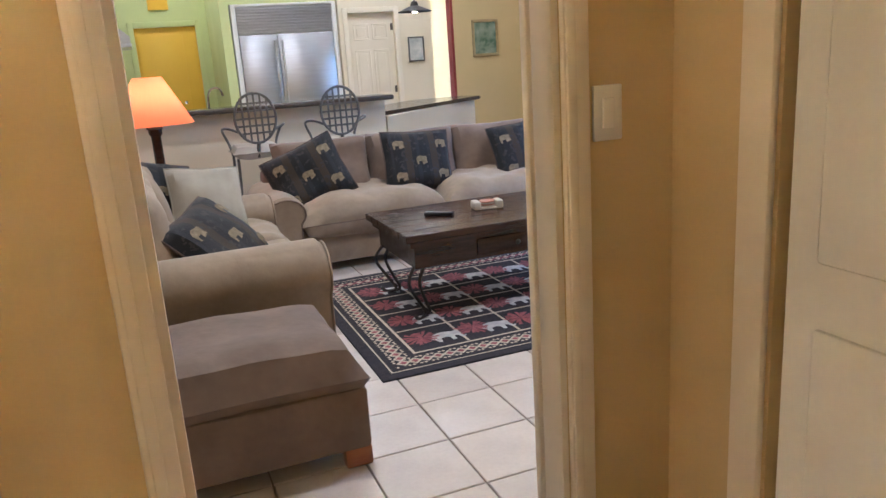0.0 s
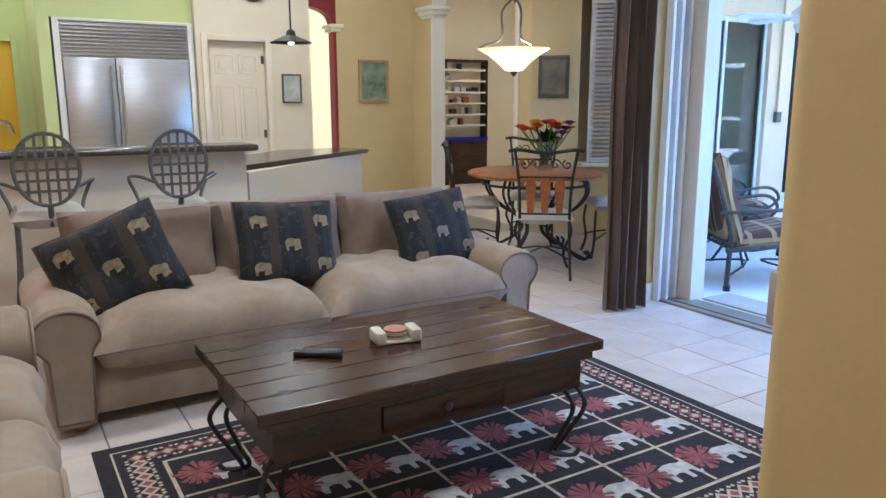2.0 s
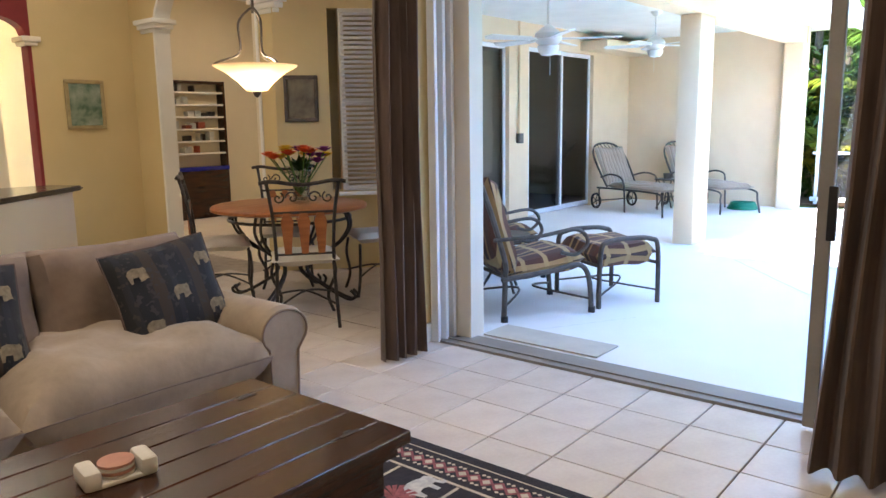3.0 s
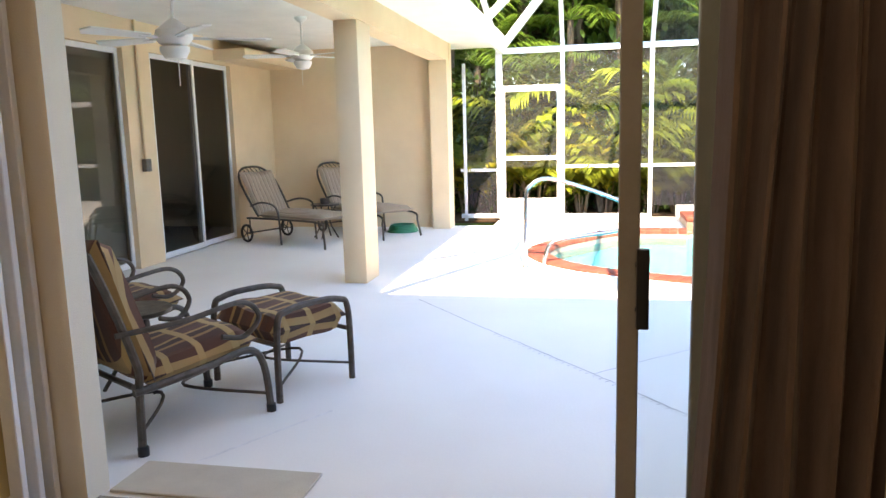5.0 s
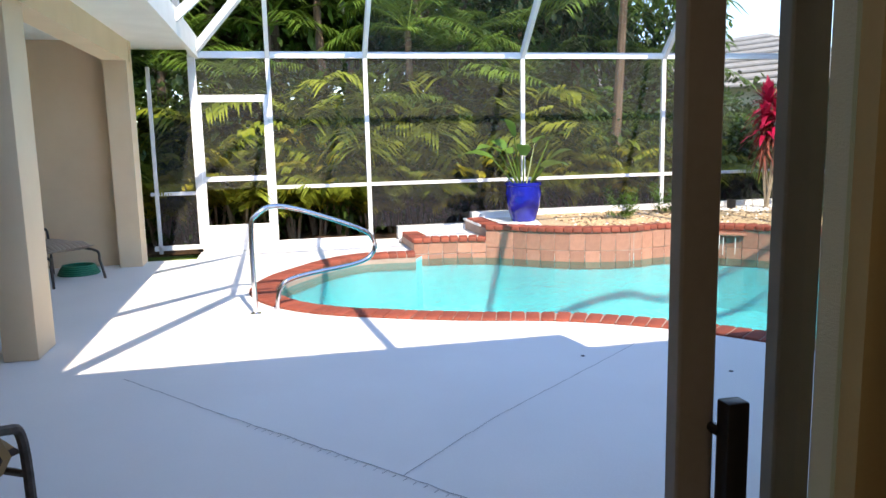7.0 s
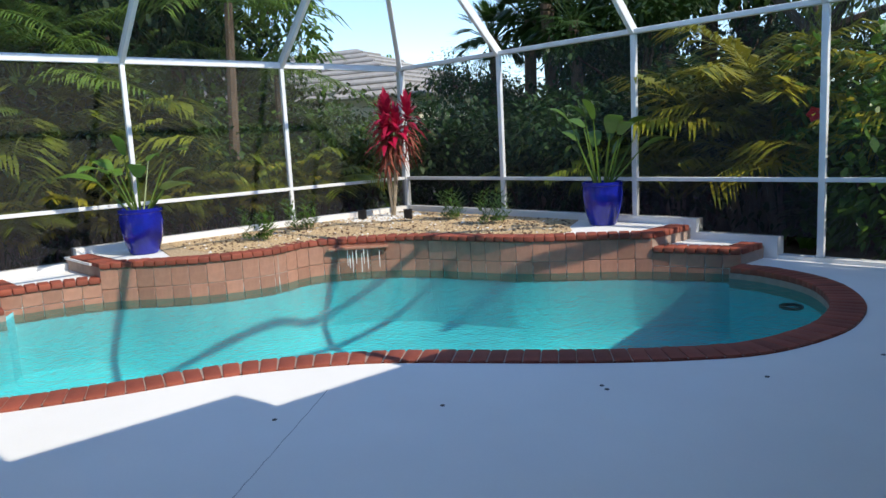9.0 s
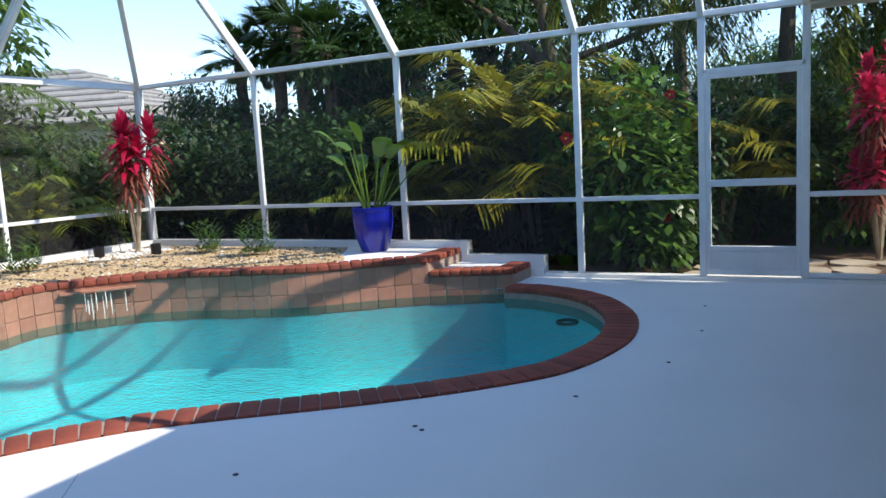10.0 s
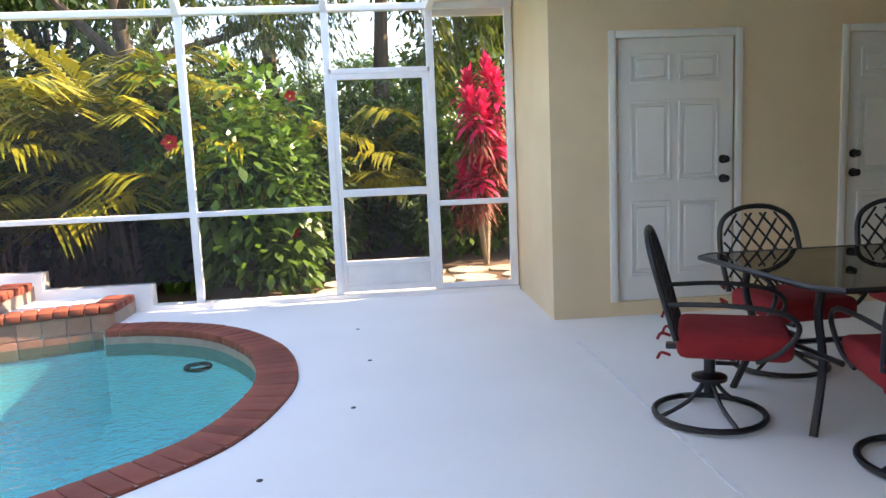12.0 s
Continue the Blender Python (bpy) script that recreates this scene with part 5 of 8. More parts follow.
# light switch
sw = thing("light_switch", (1.575, 2.098, 1.22), "white rocker light switch", "light switch")
part("plate", R((-0.04, 0.04, -0.008, 0.002, -0.065, 0.065), r=0.004), M["white"], sw)
part("rocker", R((-0.017, 0.017, -0.013, -0.006, -0.035, 0.035), r=0.003), M["white"], sw)

# curtains
def curtain(x, y0, y1, z0, z1, folds, label, along="y", gather=0.0):
    t = thing("curtain", (x, y0, 0), label, "curtain", "curtains at the sliding door")
    bm = bmesh.new()
    n, rows = folds * 8, 10
    for side in (0, 1):
        grid = []
        for r in range(rows + 1):
            f = r / rows
            z = z0 + (z1 - z0) * f
            row = []
            for i in range(n + 1):
                u = i / n
                amp = 0.045 * (1 + 0.25 * math.sin(i * 0.7)) * (1.1 - 0.35 * f)
                sq = 1.0 - 0.12 * f * (1 if folds > 3 else 0.5)
                w = math.sin(u * folds * math.tau + 0.5 * math.sin(f * 3)) * amp + (0.006 if side else 0)
                v = (y1 - y0) * (0.5 + (u - 0.5) * sq) + 0.01 * math.sin(f * 7 + u * 9) - gather * u * min(1.0, f * 1.5)
                row.append(bm.verts.new((w, v, z) if along == "y" else (v, w, z)))
            grid.append(row)
        for a, b in zip(grid, grid[1:]):
            for i in range(n):
                bm.faces.new((a[i], a[i + 1], b[i + 1], b[i]))
    part("drape", bm, M["curtain"], t)
    return t


curtain(4.49, 5.60, 5.60 + 0.31, 0.012, 2.75, 4, "brown velvet curtain drawn aside, hanging to the floor", "x")
curtain(4.50, 2.90, 3.36, 0.03, 2.75, 5, "brown velvet curtain drawn aside by the sliding door", "y", 0.06)
rod = thing("curtain_rod", (4.50, 2.56, 2.76), "dark iron curtain rod over the sliding door", "curtain rod")
bm = bmesh.new()
tube(bm, [(0, 0, 0), (0, 3.1, 0)], 0.014, 8)
tube(bm, [(0, 0.1, 0), (0.40, 0.1, 0)], 0.008, 6), tube(bm, [(0, 3.05, 0), (0, 3.15, 0)], 0.02, 8)
part("bar", bm, M["iron"], rod)


# ---- plants ----
def leaf_blade(bm, base, d, up, L, w, bend=0.3, seg=3, fold=0.0):
    """A pointed leaf from base along d, drooping by bend."""
    side = d.cross(up)
    side = side.normalized() if side.length > 1e-4 else Vector((1, 0, 0))
    prev = None
    for k in range(seg + 1):
        f = k / seg
        c = base + d * (L * f) - Vector((0, 0, 1)) * (bend * L * f * f)
        ww = w * (math.sin(math.pi * min(1, 0.12 + f * 0.88)) if k < seg else 0.02)
        a, b = bm.verts.new(c - side * ww / 2 + up * fold * ww), bm.verts.new(c + side * ww / 2 + up * fold * ww)
        if prev:
            bm.faces.new((prev[0], prev[1], b, a))
        prev = (a, b)


def frond_mesh(bm, base, az, lift, L, rnd, leaflets=22, lw=0.028, ll=0.42, droop=0.75):
    """A feather palm frond: arching midrib with hanging leaflets."""
    d = Vector((math.cos(az) * math.cos(lift), math.sin(az) * math.cos(lift), math.sin(lift)))
    pts = []
    for k in range(9):
        f = k / 8
        pts.append(base + d * (L * f) - Vector((0, 0, 1)) * (droop * L * f * f * 0.6))
    tube(bm, pts, [0.014 * (1 - 0.8 * k / 8) for k in range(9)], 4)
    for k in range(leaflets):
        f = 0.18 + 0.82 * k / leaflets
        i = min(7, int(f * 8))
        c = pts[i].lerp(pts[i + 1], f * 8 - i)
        t = (pts[i + 1] - pts[i]).normalized()
        s = t.cross(Vector((0, 0, 1))).normalized()
        for sg in (-1, 1):
            dd = (s * sg * 0.85 + t * 0.55 + Vector((0, 0, rnd.uniform(0.0, 0.3)))).normalized()
            leaf_blade(bm, c, dd, Vector((0, 0, 1)), ll * (1.1 - 0.65 * abs(f - 0.5)) * rnd.uniform(0.85, 1.1), lw, 0.45, 2)


def palm(seed, height, fronds, L, material, trunk_r=0.07, lean=0.15, ll=0.42):
    rnd = random.Random(seed)
    t = bmesh.new()
    top = Vector((lean * rnd.uniform(-1, 1), lean * rnd.uniform(-1, 1), height))
    tube(t, [(0, 0, -0.05), tuple(top * 0.5 + Vector((0.04, 0, 0))), tuple(top)], [trunk_r * 1.3, trunk_r, trunk_r * 0.8], 8)
    c = bmesh.new()
    for k in range(fronds):
        frond_mesh(c, top, k * 2.4 + rnd.uniform(-0.3, 0.3), rnd.uniform(0.15, 1.25), L * rnd.uniform(0.8, 1.15), rnd, ll=ll, droop=rnd.uniform(0.5, 1.0))
    return mesh_of("trunk", t, M["bark"]), mesh_of("crown", c, material, True)


def areca(seed, material):
    """A clump of slender stems with many arching fronds."""
    rnd = random.Random(seed)
    t, c = bmesh.new(), bmesh.new()
    for k in range(7):
        a = k * 2.4
        top = Vector((math.cos(a) * 0.25, math.sin(a) * 0.25, rnd.uniform(0.5, 1.25)))
        tube(t, [(math.cos(a) * 0.12, math.sin(a) * 0.12, -0.05), tuple(top)], [0.035, 0.025], 6)
        for j in range(5):
            frond_mesh(c, top, a + (j - 2) * 1.1 + rnd.uniform(-0.3, 0.3), rnd.uniform(0.6, 1.35), rnd.uniform(1.2, 1.8), rnd, leaflets=26, lw=0.036, ll=0.46, droop=rnd.uniform(0.5, 1.0))
    return mesh_of("trunk", t, M["palebark"]), mesh_of("crown", c, material, True)


def broad_tree(seed, material, h=4.4):
    """Trunk, forking limbs and an open crown of leaf clumps."""
    rnd = random.Random(seed)
    t, c = bmesh.new(), bmesh.new()
    tube(t, [(0, 0, -0.1), (0.1, 0.05, h * 0.3), (0, 0.1, h * 0.55)], [0.16, 0.13, 0.1], 8)
    for k in range(11):
        a, r = k * 2.4, rnd.uniform(0.5, 1.5)
        e = Vector((math.cos(a) * r, math.sin(a) * r, h * rnd.uniform(0.5, 1.05)))
        tube(t, smooth_line([(0, 0.08, h * 0.45), tuple(e * 0.55 + Vector((0, 0, h * 0.25))), tuple(e)], 3), [0.08, 0.07, 0.06, 0.045, 0.03, 0.02, 0.012], 5)
        for j in range(4):
            o = e + Vector((rnd.gauss(0, 0.4), rnd.gauss(0, 0.4), rnd.gauss(0, 0.3)))
            for q in range(150):
                v = Vector((rnd.gauss(0, 1), rnd.gauss(0, 1), rnd.gauss(0, 0.8))).normalized() * rnd.uniform(0.3, 0.62)
                d = (v + Vector((rnd.uniform(-0.6, 0.6), rnd.uniform(-0.6, 0.6), -0.3))).normalized()
                L = rnd.uniform(0.1, 0.2)
                leaf_blade(c, o + v, d, Vector((0.1, 0.2, 1)).normalized(), L, L * 0.5, 0.25, 2)
    return mesh_of("trunk", t, M["bark"]), mesh_of("crown", c, material, True)


M["frondg"] = mat("frond_gold_green", (0.30, 0.34, 0.035), (0.13, 0.19, 0.02), 2, 0.42, 0.1, vary=0.3)
thin(M["frondg"], 0.3)


def shrub(seed, rx, rz, n, leaf, material, trunk=True, flat_leaf=0.55):
    """A broad-leaved bush: stems and an uneven crown of single leaves."""
    rnd = random.Random(seed)
    t, c = bmesh.new(), bmesh.new()
    for k in range(7):
        a = rnd.uniform(0, math.tau)
        q = Vector((math.cos(a) * rx * 0.6, math.sin(a) * rx * 0.6, rz * rnd.uniform(0.9, 1.5)))
        tube(t, [(q.x * 0.1, q.y * 0.1, -0.05), tuple(q * 0.5 + Vector((0.05, 0.03, 0))), tuple(q)], [0.028, 0.018, 0.006], 5)
    lobes = [(Vector((rnd.uniform(-0.6, 0.6) * rx, rnd.uniform(-0.6, 0.6) * rx, rz * rnd.uniform(0.35, 1.65))), rnd.uniform(0.35, 0.62)) for _ in range(16)]
    for k in range(n):
        o, s = lobes[k % 16]
        v = Vector((rnd.gauss(0, 1), rnd.gauss(0, 1), rnd.gauss(0, 1))).normalized()
        p = o + Vector((v.x * rx * s, v.y * rx * s, v.z * rz * s)) * rnd.uniform(0.72, 1.05)
        if p.z < 0.05:
            continue
        d = (v + Vector((rnd.uniform(-1, 1), rnd.uniform(-1, 1), rnd.uniform(-0.9, 0.5)))).normalized()
        L = leaf * rnd.uniform(0.6, 1.25)
        leaf_blade(c, p, d, Vector((0, 0, 1)) if abs(d.z) < 0.9 else Vector((1, 0, 0)), L, L * flat_leaf, 0.2, 2)
    return mesh_of("stem", t, M["bark"]), mesh_of("crown", c, material, True)


def plant_out(kind, meshes, at, turn, scale, label, category, group, names=("trunk", "crown")):
    ob = thing(kind, at, label, category, group)
    ob.matrix_world = pose(*at, 0, 0, turn) @ Matrix.Scale(scale, 4)
    for me, nm in zip(meshes, names):
        c = new(nm, me)
        c.parent = ob
    return ob


rnd = random.Random(21)
hedge_a, hedge_b = shrub(3, 0.85, 0.95, 2600, 0.13, M["leafdark"]), shrub(5, 0.8, 0.9, 2600, 0.12, M["leaf"])
hedge_c = shrub(8, 0.62, 0.85, 3000, 0.12, M["leafbright"], flat_leaf=0.6)
palms_g = [palm(s, h, 15, 1.7, M["frond"]) for s, h in ((1, 2.2), (2, 3.2))]
palms_y = [areca(4, M["frondy"]), areca(6, M["frondg"])]
# hedge and palms behind the east screen
for k in range(19):
    y = 8.3 - k * 0.78
    plant_out("hedge_shrub", (hedge_a, hedge_b)[k % 2], (16.2 + rnd.uniform(-0.15, 0.4), y, -0.03), rnd.uniform(0, 360), rnd.uniform(0.8, 1.05), "dense green hedge shrub behind the pool screen", "shrub", "hedge shrubs", ("stem", "crown"))
for k in range(17):
    y = 8.5 - k * 0.85
    plant_out("hedge_shrub", (hedge_a, hedge_b)[(k + 1) % 2], (17.3 + rnd.uniform(-0.3, 0.6), y, -0.03), rnd.uniform(0, 360), rnd.uniform(1.25, 1.75), "tall dark shrub in the hedge", "shrub", "tall hedge shrubs", ("stem", "crown"))
for k in range(24):
    y = 9.5 - k * 0.60
    s = rnd.uniform(0.85, 1.3)
    if y < -2.5:
        s *= 0.75
    plant_out("palm_tree", palms_g[k % 2] if k % 7 != 3 else palms_y[0], (16.7 + rnd.uniform(-0.2, 1.8), y, -0.03), rnd.uniform(0, 360), s, "feathery green palm behind the pool screen", "palm tree", "palms along the hedge")
for k in range(24):
    y = 6.2 - k * 0.4
    plant_out("areca_palm", palms_y[0 if k % 3 == 1 else 1], (15.85 + rnd.uniform(-0.1, 0.35), y, -0.03), rnd.uniform(0, 360), rnd.uniform(0.55, 0.9), "golden-green areca palm clump behind the pool screen", "palm tree", "areca palms")
for k in range(12):
    y = 8.5 - k * 0.85
    plant_out("areca_palm", palms_y[1], (17.4 + rnd.uniform(-0.3, 0.6), y, -0.03), rnd.uniform(0, 360), rnd.uniform(1.2, 1.6) * (0.85 if y < 0 else 1), "tall golden-green areca palm clump", "palm tree", "tall areca palms")
trees = [broad_tree(31, M["leafdark"]), broad_tree(32, M["leaf"])]
for k in range(13):
    y = 11 - k * 1.3
    plant_out("tree", trees[k % 2], (20.2 + rnd.uniform(-0.5, 1.5), y, -0.05), rnd.uniform(0, 360), rnd.uniform(1.35, 1.7) * (0.62 if y < -4.3 else 1), "leafy tree rising behind the palms", "tree", "trees behind the hedge")
for k, (x, y, s) in enumerate(((3.2, -9.6, 1.0), (4.6, -10.8, 1.15), (13.2, -9.0, 0.85), (14.6, -10.6, 1.1), (12.4, -12.6, 1.3), (7.4, -15.5, 0.75), (10.2, -16.0, 0.8), (5.2, -14.6, 0.72), (16.6, -11.5, 1.0), (18.3, -9.8, 0.72))):
    plant_out("tree", trees[k % 2 if x < 8 else 0], (x, y, -0.05), rnd.uniform(0, 360), s, "dark leafy tree behind the south hedge", "tree", "trees behind the south hedge")
for k in range(11):
    y = 10 - k * 1.25
    plant_out("palm_tree", palms_g[k % 2], (18.6 + rnd.uniform(-0.3, 1.2), y, -0.03), rnd.uniform(0, 360), rnd.uniform(1.55, 2.0) * (0.62 if y < -3.6 else 1), "tall palm towering behind the hedge", "palm tree", "tall palms")
# hedge behind the south screen
for k in range(15):
    x = 15.2 - k * 0.72
    if x < 7.2:
        continue
    plant_out("hedge_shrub", hedge_a, (x, -5.9 + rnd.uniform(-0.4, 0.2), -0.03), rnd.uniform(0, 360), rnd.uniform(0.9, 1.15), "dark green hedge shrub behind the pool screen", "shrub", "hedge shrubs", ("stem", "crown"))
for k in range(16):
    x = 17.5 - k * 0.85
    plant_out("hedge_shrub", hedge_a if x > 8 else hedge_b, (x, -7.7 + rnd.uniform(-0.6, 0.2), -0.03), rnd.uniform(0, 360), rnd.uniform(1.05, 1.45), "tall dark shrub in the hedge", "shrub", "tall hedge shrubs", ("stem", "crown"))
for x, y, s, q in ((9.45, -6.0, 1.6, 1), (8.9, -5.7, 1.3, 1), (10.2, -5.3, 0.85, 0), (9.6, -6.0, 1.2, 1), (11.5, -5.9, 0.85, 0), (6.9, -6.9, 1.15, 1), (13.0, -6.0, 0.8, 0), (10.8, -6.6, 1.1, 0)):
    plant_out("areca_palm", palms_y[0] if q else palms_y[1], (x, y, -0.03), rnd.uniform(0, 360), s, "golden-green areca palm behind the screen" if q else "green areca palm behind the screen", "palm tree", "palms behind the south screen")
plant_out("hibiscus_bush", hedge_c, (7.55, -4.98, -0.03), 20, 1.15, "leafy hibiscus bush with red blossoms", "bush", "", ("stem", "crown"))
plant_out("hibiscus_bush", hedge_c, (7.85, -5.2, -0.03), 140, 1.42, "tall leafy hibiscus bush with few blossoms", "bush", "", ("stem", "crown"))
plant_out("round_bush", hedge_b, (5.0, -7.0, -0.03), 20, 1.1, "round green garden bush", "bush", "garden bushes", ("stem", "crown"))
plant_out("round_bush", hedge_a, (3.6, -7.3, -0.03), 70, 1.15, "round green garden bush", "bush", "garden bushes", ("stem", "crown"))
plant_out("round_bush", hedge_b, (6.4, -8.2, -0.03), 210, 1.2, "round green garden bush", "bush", "garden bushes", ("stem", "crown"))


def blossom(at, size, label, material):
    t = thing("hibiscus_flower", at, label, "flower", "hibiscus blossoms")
    bm = bmesh.new()
    for k in range(5):
        a = k * math.tau / 5
        d = Vector((math.cos(a), 0.45, math.sin(a))).normalized()
        leaf_blade(bm, Vector((0, 0, 0)), d, Vector((0, 1, 0)), size, size * 0.85, 0.1, 3)
    part("petals", bm, material, t)
    bm = bmesh.new()
    tube(bm, [(0, 0, 0), (0, size, -0.02)], 0.008, 6)
    part("stamen", bm, M["frondy"], t)


M["petal"] = mat("red_petal", (0.6, 0.01, 0.01), (0.45, 0.01, 0.01), 10, 0.6, 0.1)
blossom((8.25, -4.75, 1.55), 0.1, "single red hibiscus blossom", M["petal"])
blossom((7.08, -4.5, 0.62), 0.07, "small orange-red hibiscus blossom", M["petal"])
blossom((7.05, -4.7, 1.95), 0.07, "small orange-red hibiscus blossom", M["petal"])


def cordyline(at, h, n_heads, label, spread=0.35, seed=1, leaf=0.36, material="redleaf", low_head=0.62):
    rnd = random.Random(seed)
    t = thing("cordyline_plant", at, label, "plant", "red-leaved plants")
    st, up, low = bmesh.new(), bmesh.new(), bmesh.new()
    for k in range(n_heads):
        a = rnd.uniform(0, math.tau)
        top = Vector((math.cos(a) * spread * rnd.uniform(0.2, 1), math.sin(a) * spread * rnd.uniform(0.2, 1), h * rnd.uniform(low_head, 1.0)))
        tube(st, [(0, 0, -0.02), tuple(top * 0.45 + Vector((0.03 * (-1) ** k, 0.02, 0))), tuple(top)], [0.026, 0.02, 0.012], 6)
        for j in range(38):
            az, el = j * 2.4, 1.45 - 1.45 * j / 38
            d = Vector((math.cos(az) * math.cos(el), math.sin(az) * math.cos(el), math.sin(el)))
            leaf_blade(up, top + Vector((0, 0, 0.07 - 0.28 * j / 38)), d, Vector((0, 0, 1)), leaf * rnd.uniform(0.75, 1.1), 0.08, 0.25 + 0.012 * j, 3)
        for j in range(24):
            az = j * 2.4 + 1
            d = Vector((math.cos(az) * 0.8, math.sin(az) * 0.8, rnd.uniform(-0.5, 0.2)))
            leaf_blade(low, top - Vector((0, 0, 0.15 + 0.4 * j / 24)), d, Vector((0, 0, 1)), leaf * 0.8, 0.034, 0.8, 3)
    part("stem", st, M["palebark"], t, "pale branching stems")
    part("crown", up, M[material], t, "crimson strap leaves")
    part("old_leaves", low, M["brick"], t, "drooping brown-red leaves")


cordyline((14.0, -3.3, 0.32), 1.62, 5, "tall red-leaved plant on pale stems in the gravel", 0.36, 5, 0.40)
cordyline((4.98, -5.85, -0.03), 2.25, 14, "pink-red garden plant by the house corner", 0.36, 9, 0.30, "pinkleaf", 0.38)


def potted_bird(at, turn, label, h=0.54):
    t = thing("potted_plant", at, label, "potted plant", "potted plants by the pool", turn=turn)
    bm = bmesh.new()
    lathe(bm, [(0.15, 0), (0.17, 0.02), (0.225, 0.2), (0.25, 0.38), (0.245, 0.49), (0.255, 0.5), (0.255, h), (0.225, h), (0.22, h - 0.06), (0.01, h - 0.07)], 32)
    part("pot", bm, M["blue"], t, "glossy cobalt-blue glazed pot")
    rnd = random.Random(int(turn) + 3)
    st, lv = bmesh.new(), bmesh.new()
    for k in range(13):
        a = k * 2.4 + rnd.uniform(-0.2, 0.2)
        lean = rnd.uniform(0.15, 1.0)
        H = rnd.uniform(0.38, 0.9) * (1.15 - lean * 0.5)
        b = Vector((math.cos(a) * 0.08, math.sin(a) * 0.08, h - 0.08))
        d = Vector((math.cos(a) * lean, math.sin(a) * lean, 1)).normalized()
        tip = b + d * H
        tube(st, [tuple(b), tuple(b + d * H * 0.6), tuple(tip)], [0.014, 0.011, 0.007], 5)
        ld = (d + Vector((math.cos(a), math.sin(a), -0.1)) * rnd.uniform(0.2, 0.9)).normalized()
        leaf_blade(lv, tip, ld, Vector((-math.sin(a) * 0.2, math.cos(a) * 0.2, 1)).normalized(), rnd.uniform(0.40, 0.64), rnd.uniform(0.15, 0.23), 0.4, 6, 0.12)
    part("stalk", st, M["frond"], t)
    part("leaf", lv, M["leaf"], t, "broad paddle-shaped green leaves")


potted_bird((13.85, 0.68, 0.318), 10, "blue glazed pot with a broad-leaved plant on the planter")
potted_bird((10.38, -3.72, 0.318), 75, "blue glazed pot with a broad-leaved plant beside the step")


def tuft(at, s, seed):
    rnd = random.Random(seed)
    t = thing("garden_tuft", at, "small bright-green ferny tuft in the gravel", "plant", "small tufts in the planter")
    bm = bmesh.new()
    for k in range(26):
        a, r = rnd.uniform(0, math.tau), rnd.uniform(0, 0.09) * s
        b = Vector((math.cos(a) * r, math.sin(a) * r, -0.01))
        top = b + Vector((math.cos(a) * 0.05, math.sin(a) * 0.05, rnd.uniform(0.12, 0.24) * s))
        for j in range(10):
            p = b.lerp(top, 0.15 + 0.085 * j)
            az = j * 2.4
            leaf_blade(bm, p, Vector((math.cos(az), math.sin(az), 0.6)).normalized(), Vector((0, 0, 1)), 0.06 * s, 0.022, 0.1, 2)
    part("sprig", bm, M["leafbright"], t)


for k, (x, y) in enumerate(((13.4, -0.6), (13.9, -1.55), (12.65, -3.3), (11.72, -3.15))):
    tuft((x, y, TOP), 2.1, k)
# weeping branches and tall tree over the south hedge
tr = thing("tree", (10.6, -10.6, -0.05), "tall dark tree with spreading limbs behind the hedge", "tree")
bm = bmesh.new()
tube(bm, [(0, 0, -0.1), (0.1, 0, 1.6), (-0.25, 0.1, 3.0), (-0.1, 0.2, 4.4)], [0.24, 0.19, 0.16, 0.09], 10)
limbs = [((-0.2, 0.1, 2.8), (-1.2, 0.6, 3.9), (-2.6, 0.9, 4.4)), ((-0.2, 0.1, 3.0), (0.9, 0.3, 4.2), (2.2, 0.5, 5.0)), ((-0.15, 0.15, 3.6), (-0.8, 0.9, 4.8), (-1.6, 1.6, 5.6)), ((-0.2, 0, 3.1), (-1.7, -0.2, 3.5), (-3.6, 0.4, 4.0)), ((-0.1, 0.2, 4.3), (0.4, 0.6, 5.2), (0.9, 0.8, 6.0))]
for L in limbs:
    tube(bm, smooth_line(L, 4), [0.11 - 0.011 * k for k in range(9)], 7)
part("trunk", bm, M["bark"], tr)
bm = bmesh.new()
rr = random.Random(17)
for L in limbs:
    for k in range(1500):
        f = rr.uniform(0.4, 1.05)
        p = Vector(L[1]).lerp(Vector(L[2]), f) + Vector((rr.gauss(0, 0.5), rr.gauss(0, 0.5), rr.gauss(0, 0.38)))
        d = Vector((rr.uniform(-1, 1), rr.uniform(-1, 1), rr.uniform(-1, 0.4))).normalized()
        leaf_blade(bm, p, d, Vector((0.1, 0.2, 1)).normalized(), rr.uniform(0.09, 0.16), 0.05, 0.2, 2)
part("crown", bm, M["leafdark"], tr)
wt = thing("weeping_tree", (6.0, -9.2, -0.05), "tree with long weeping leafy branches", "tree")
bm = bmesh.new()
tube(bm, [(0, 0, -0.1), (0.1, 0.1, 2.5), (0, 0.4, 4.6)], [0.16, 0.13, 0.08], 9)
heads = []
for k in range(15):
    e = Vector((rr.uniform(-1.6, 2.6), rr.uniform(0.4, 2.6), rr.uniform(4.2, 5.2)))
    heads.append(e)
    tube(bm, smooth_line([(0, 0.35, 4.0), tuple((Vector((0, 0.4, 4.6)) + e) / 2 + Vector((0, 0, 0.3))), tuple(e)], 3), [0.05, 0.045, 0.04, 0.03, 0.02, 0.014, 0.01], 5)
part("trunk", bm, M["bark"], wt)
bm = bmesh.new()
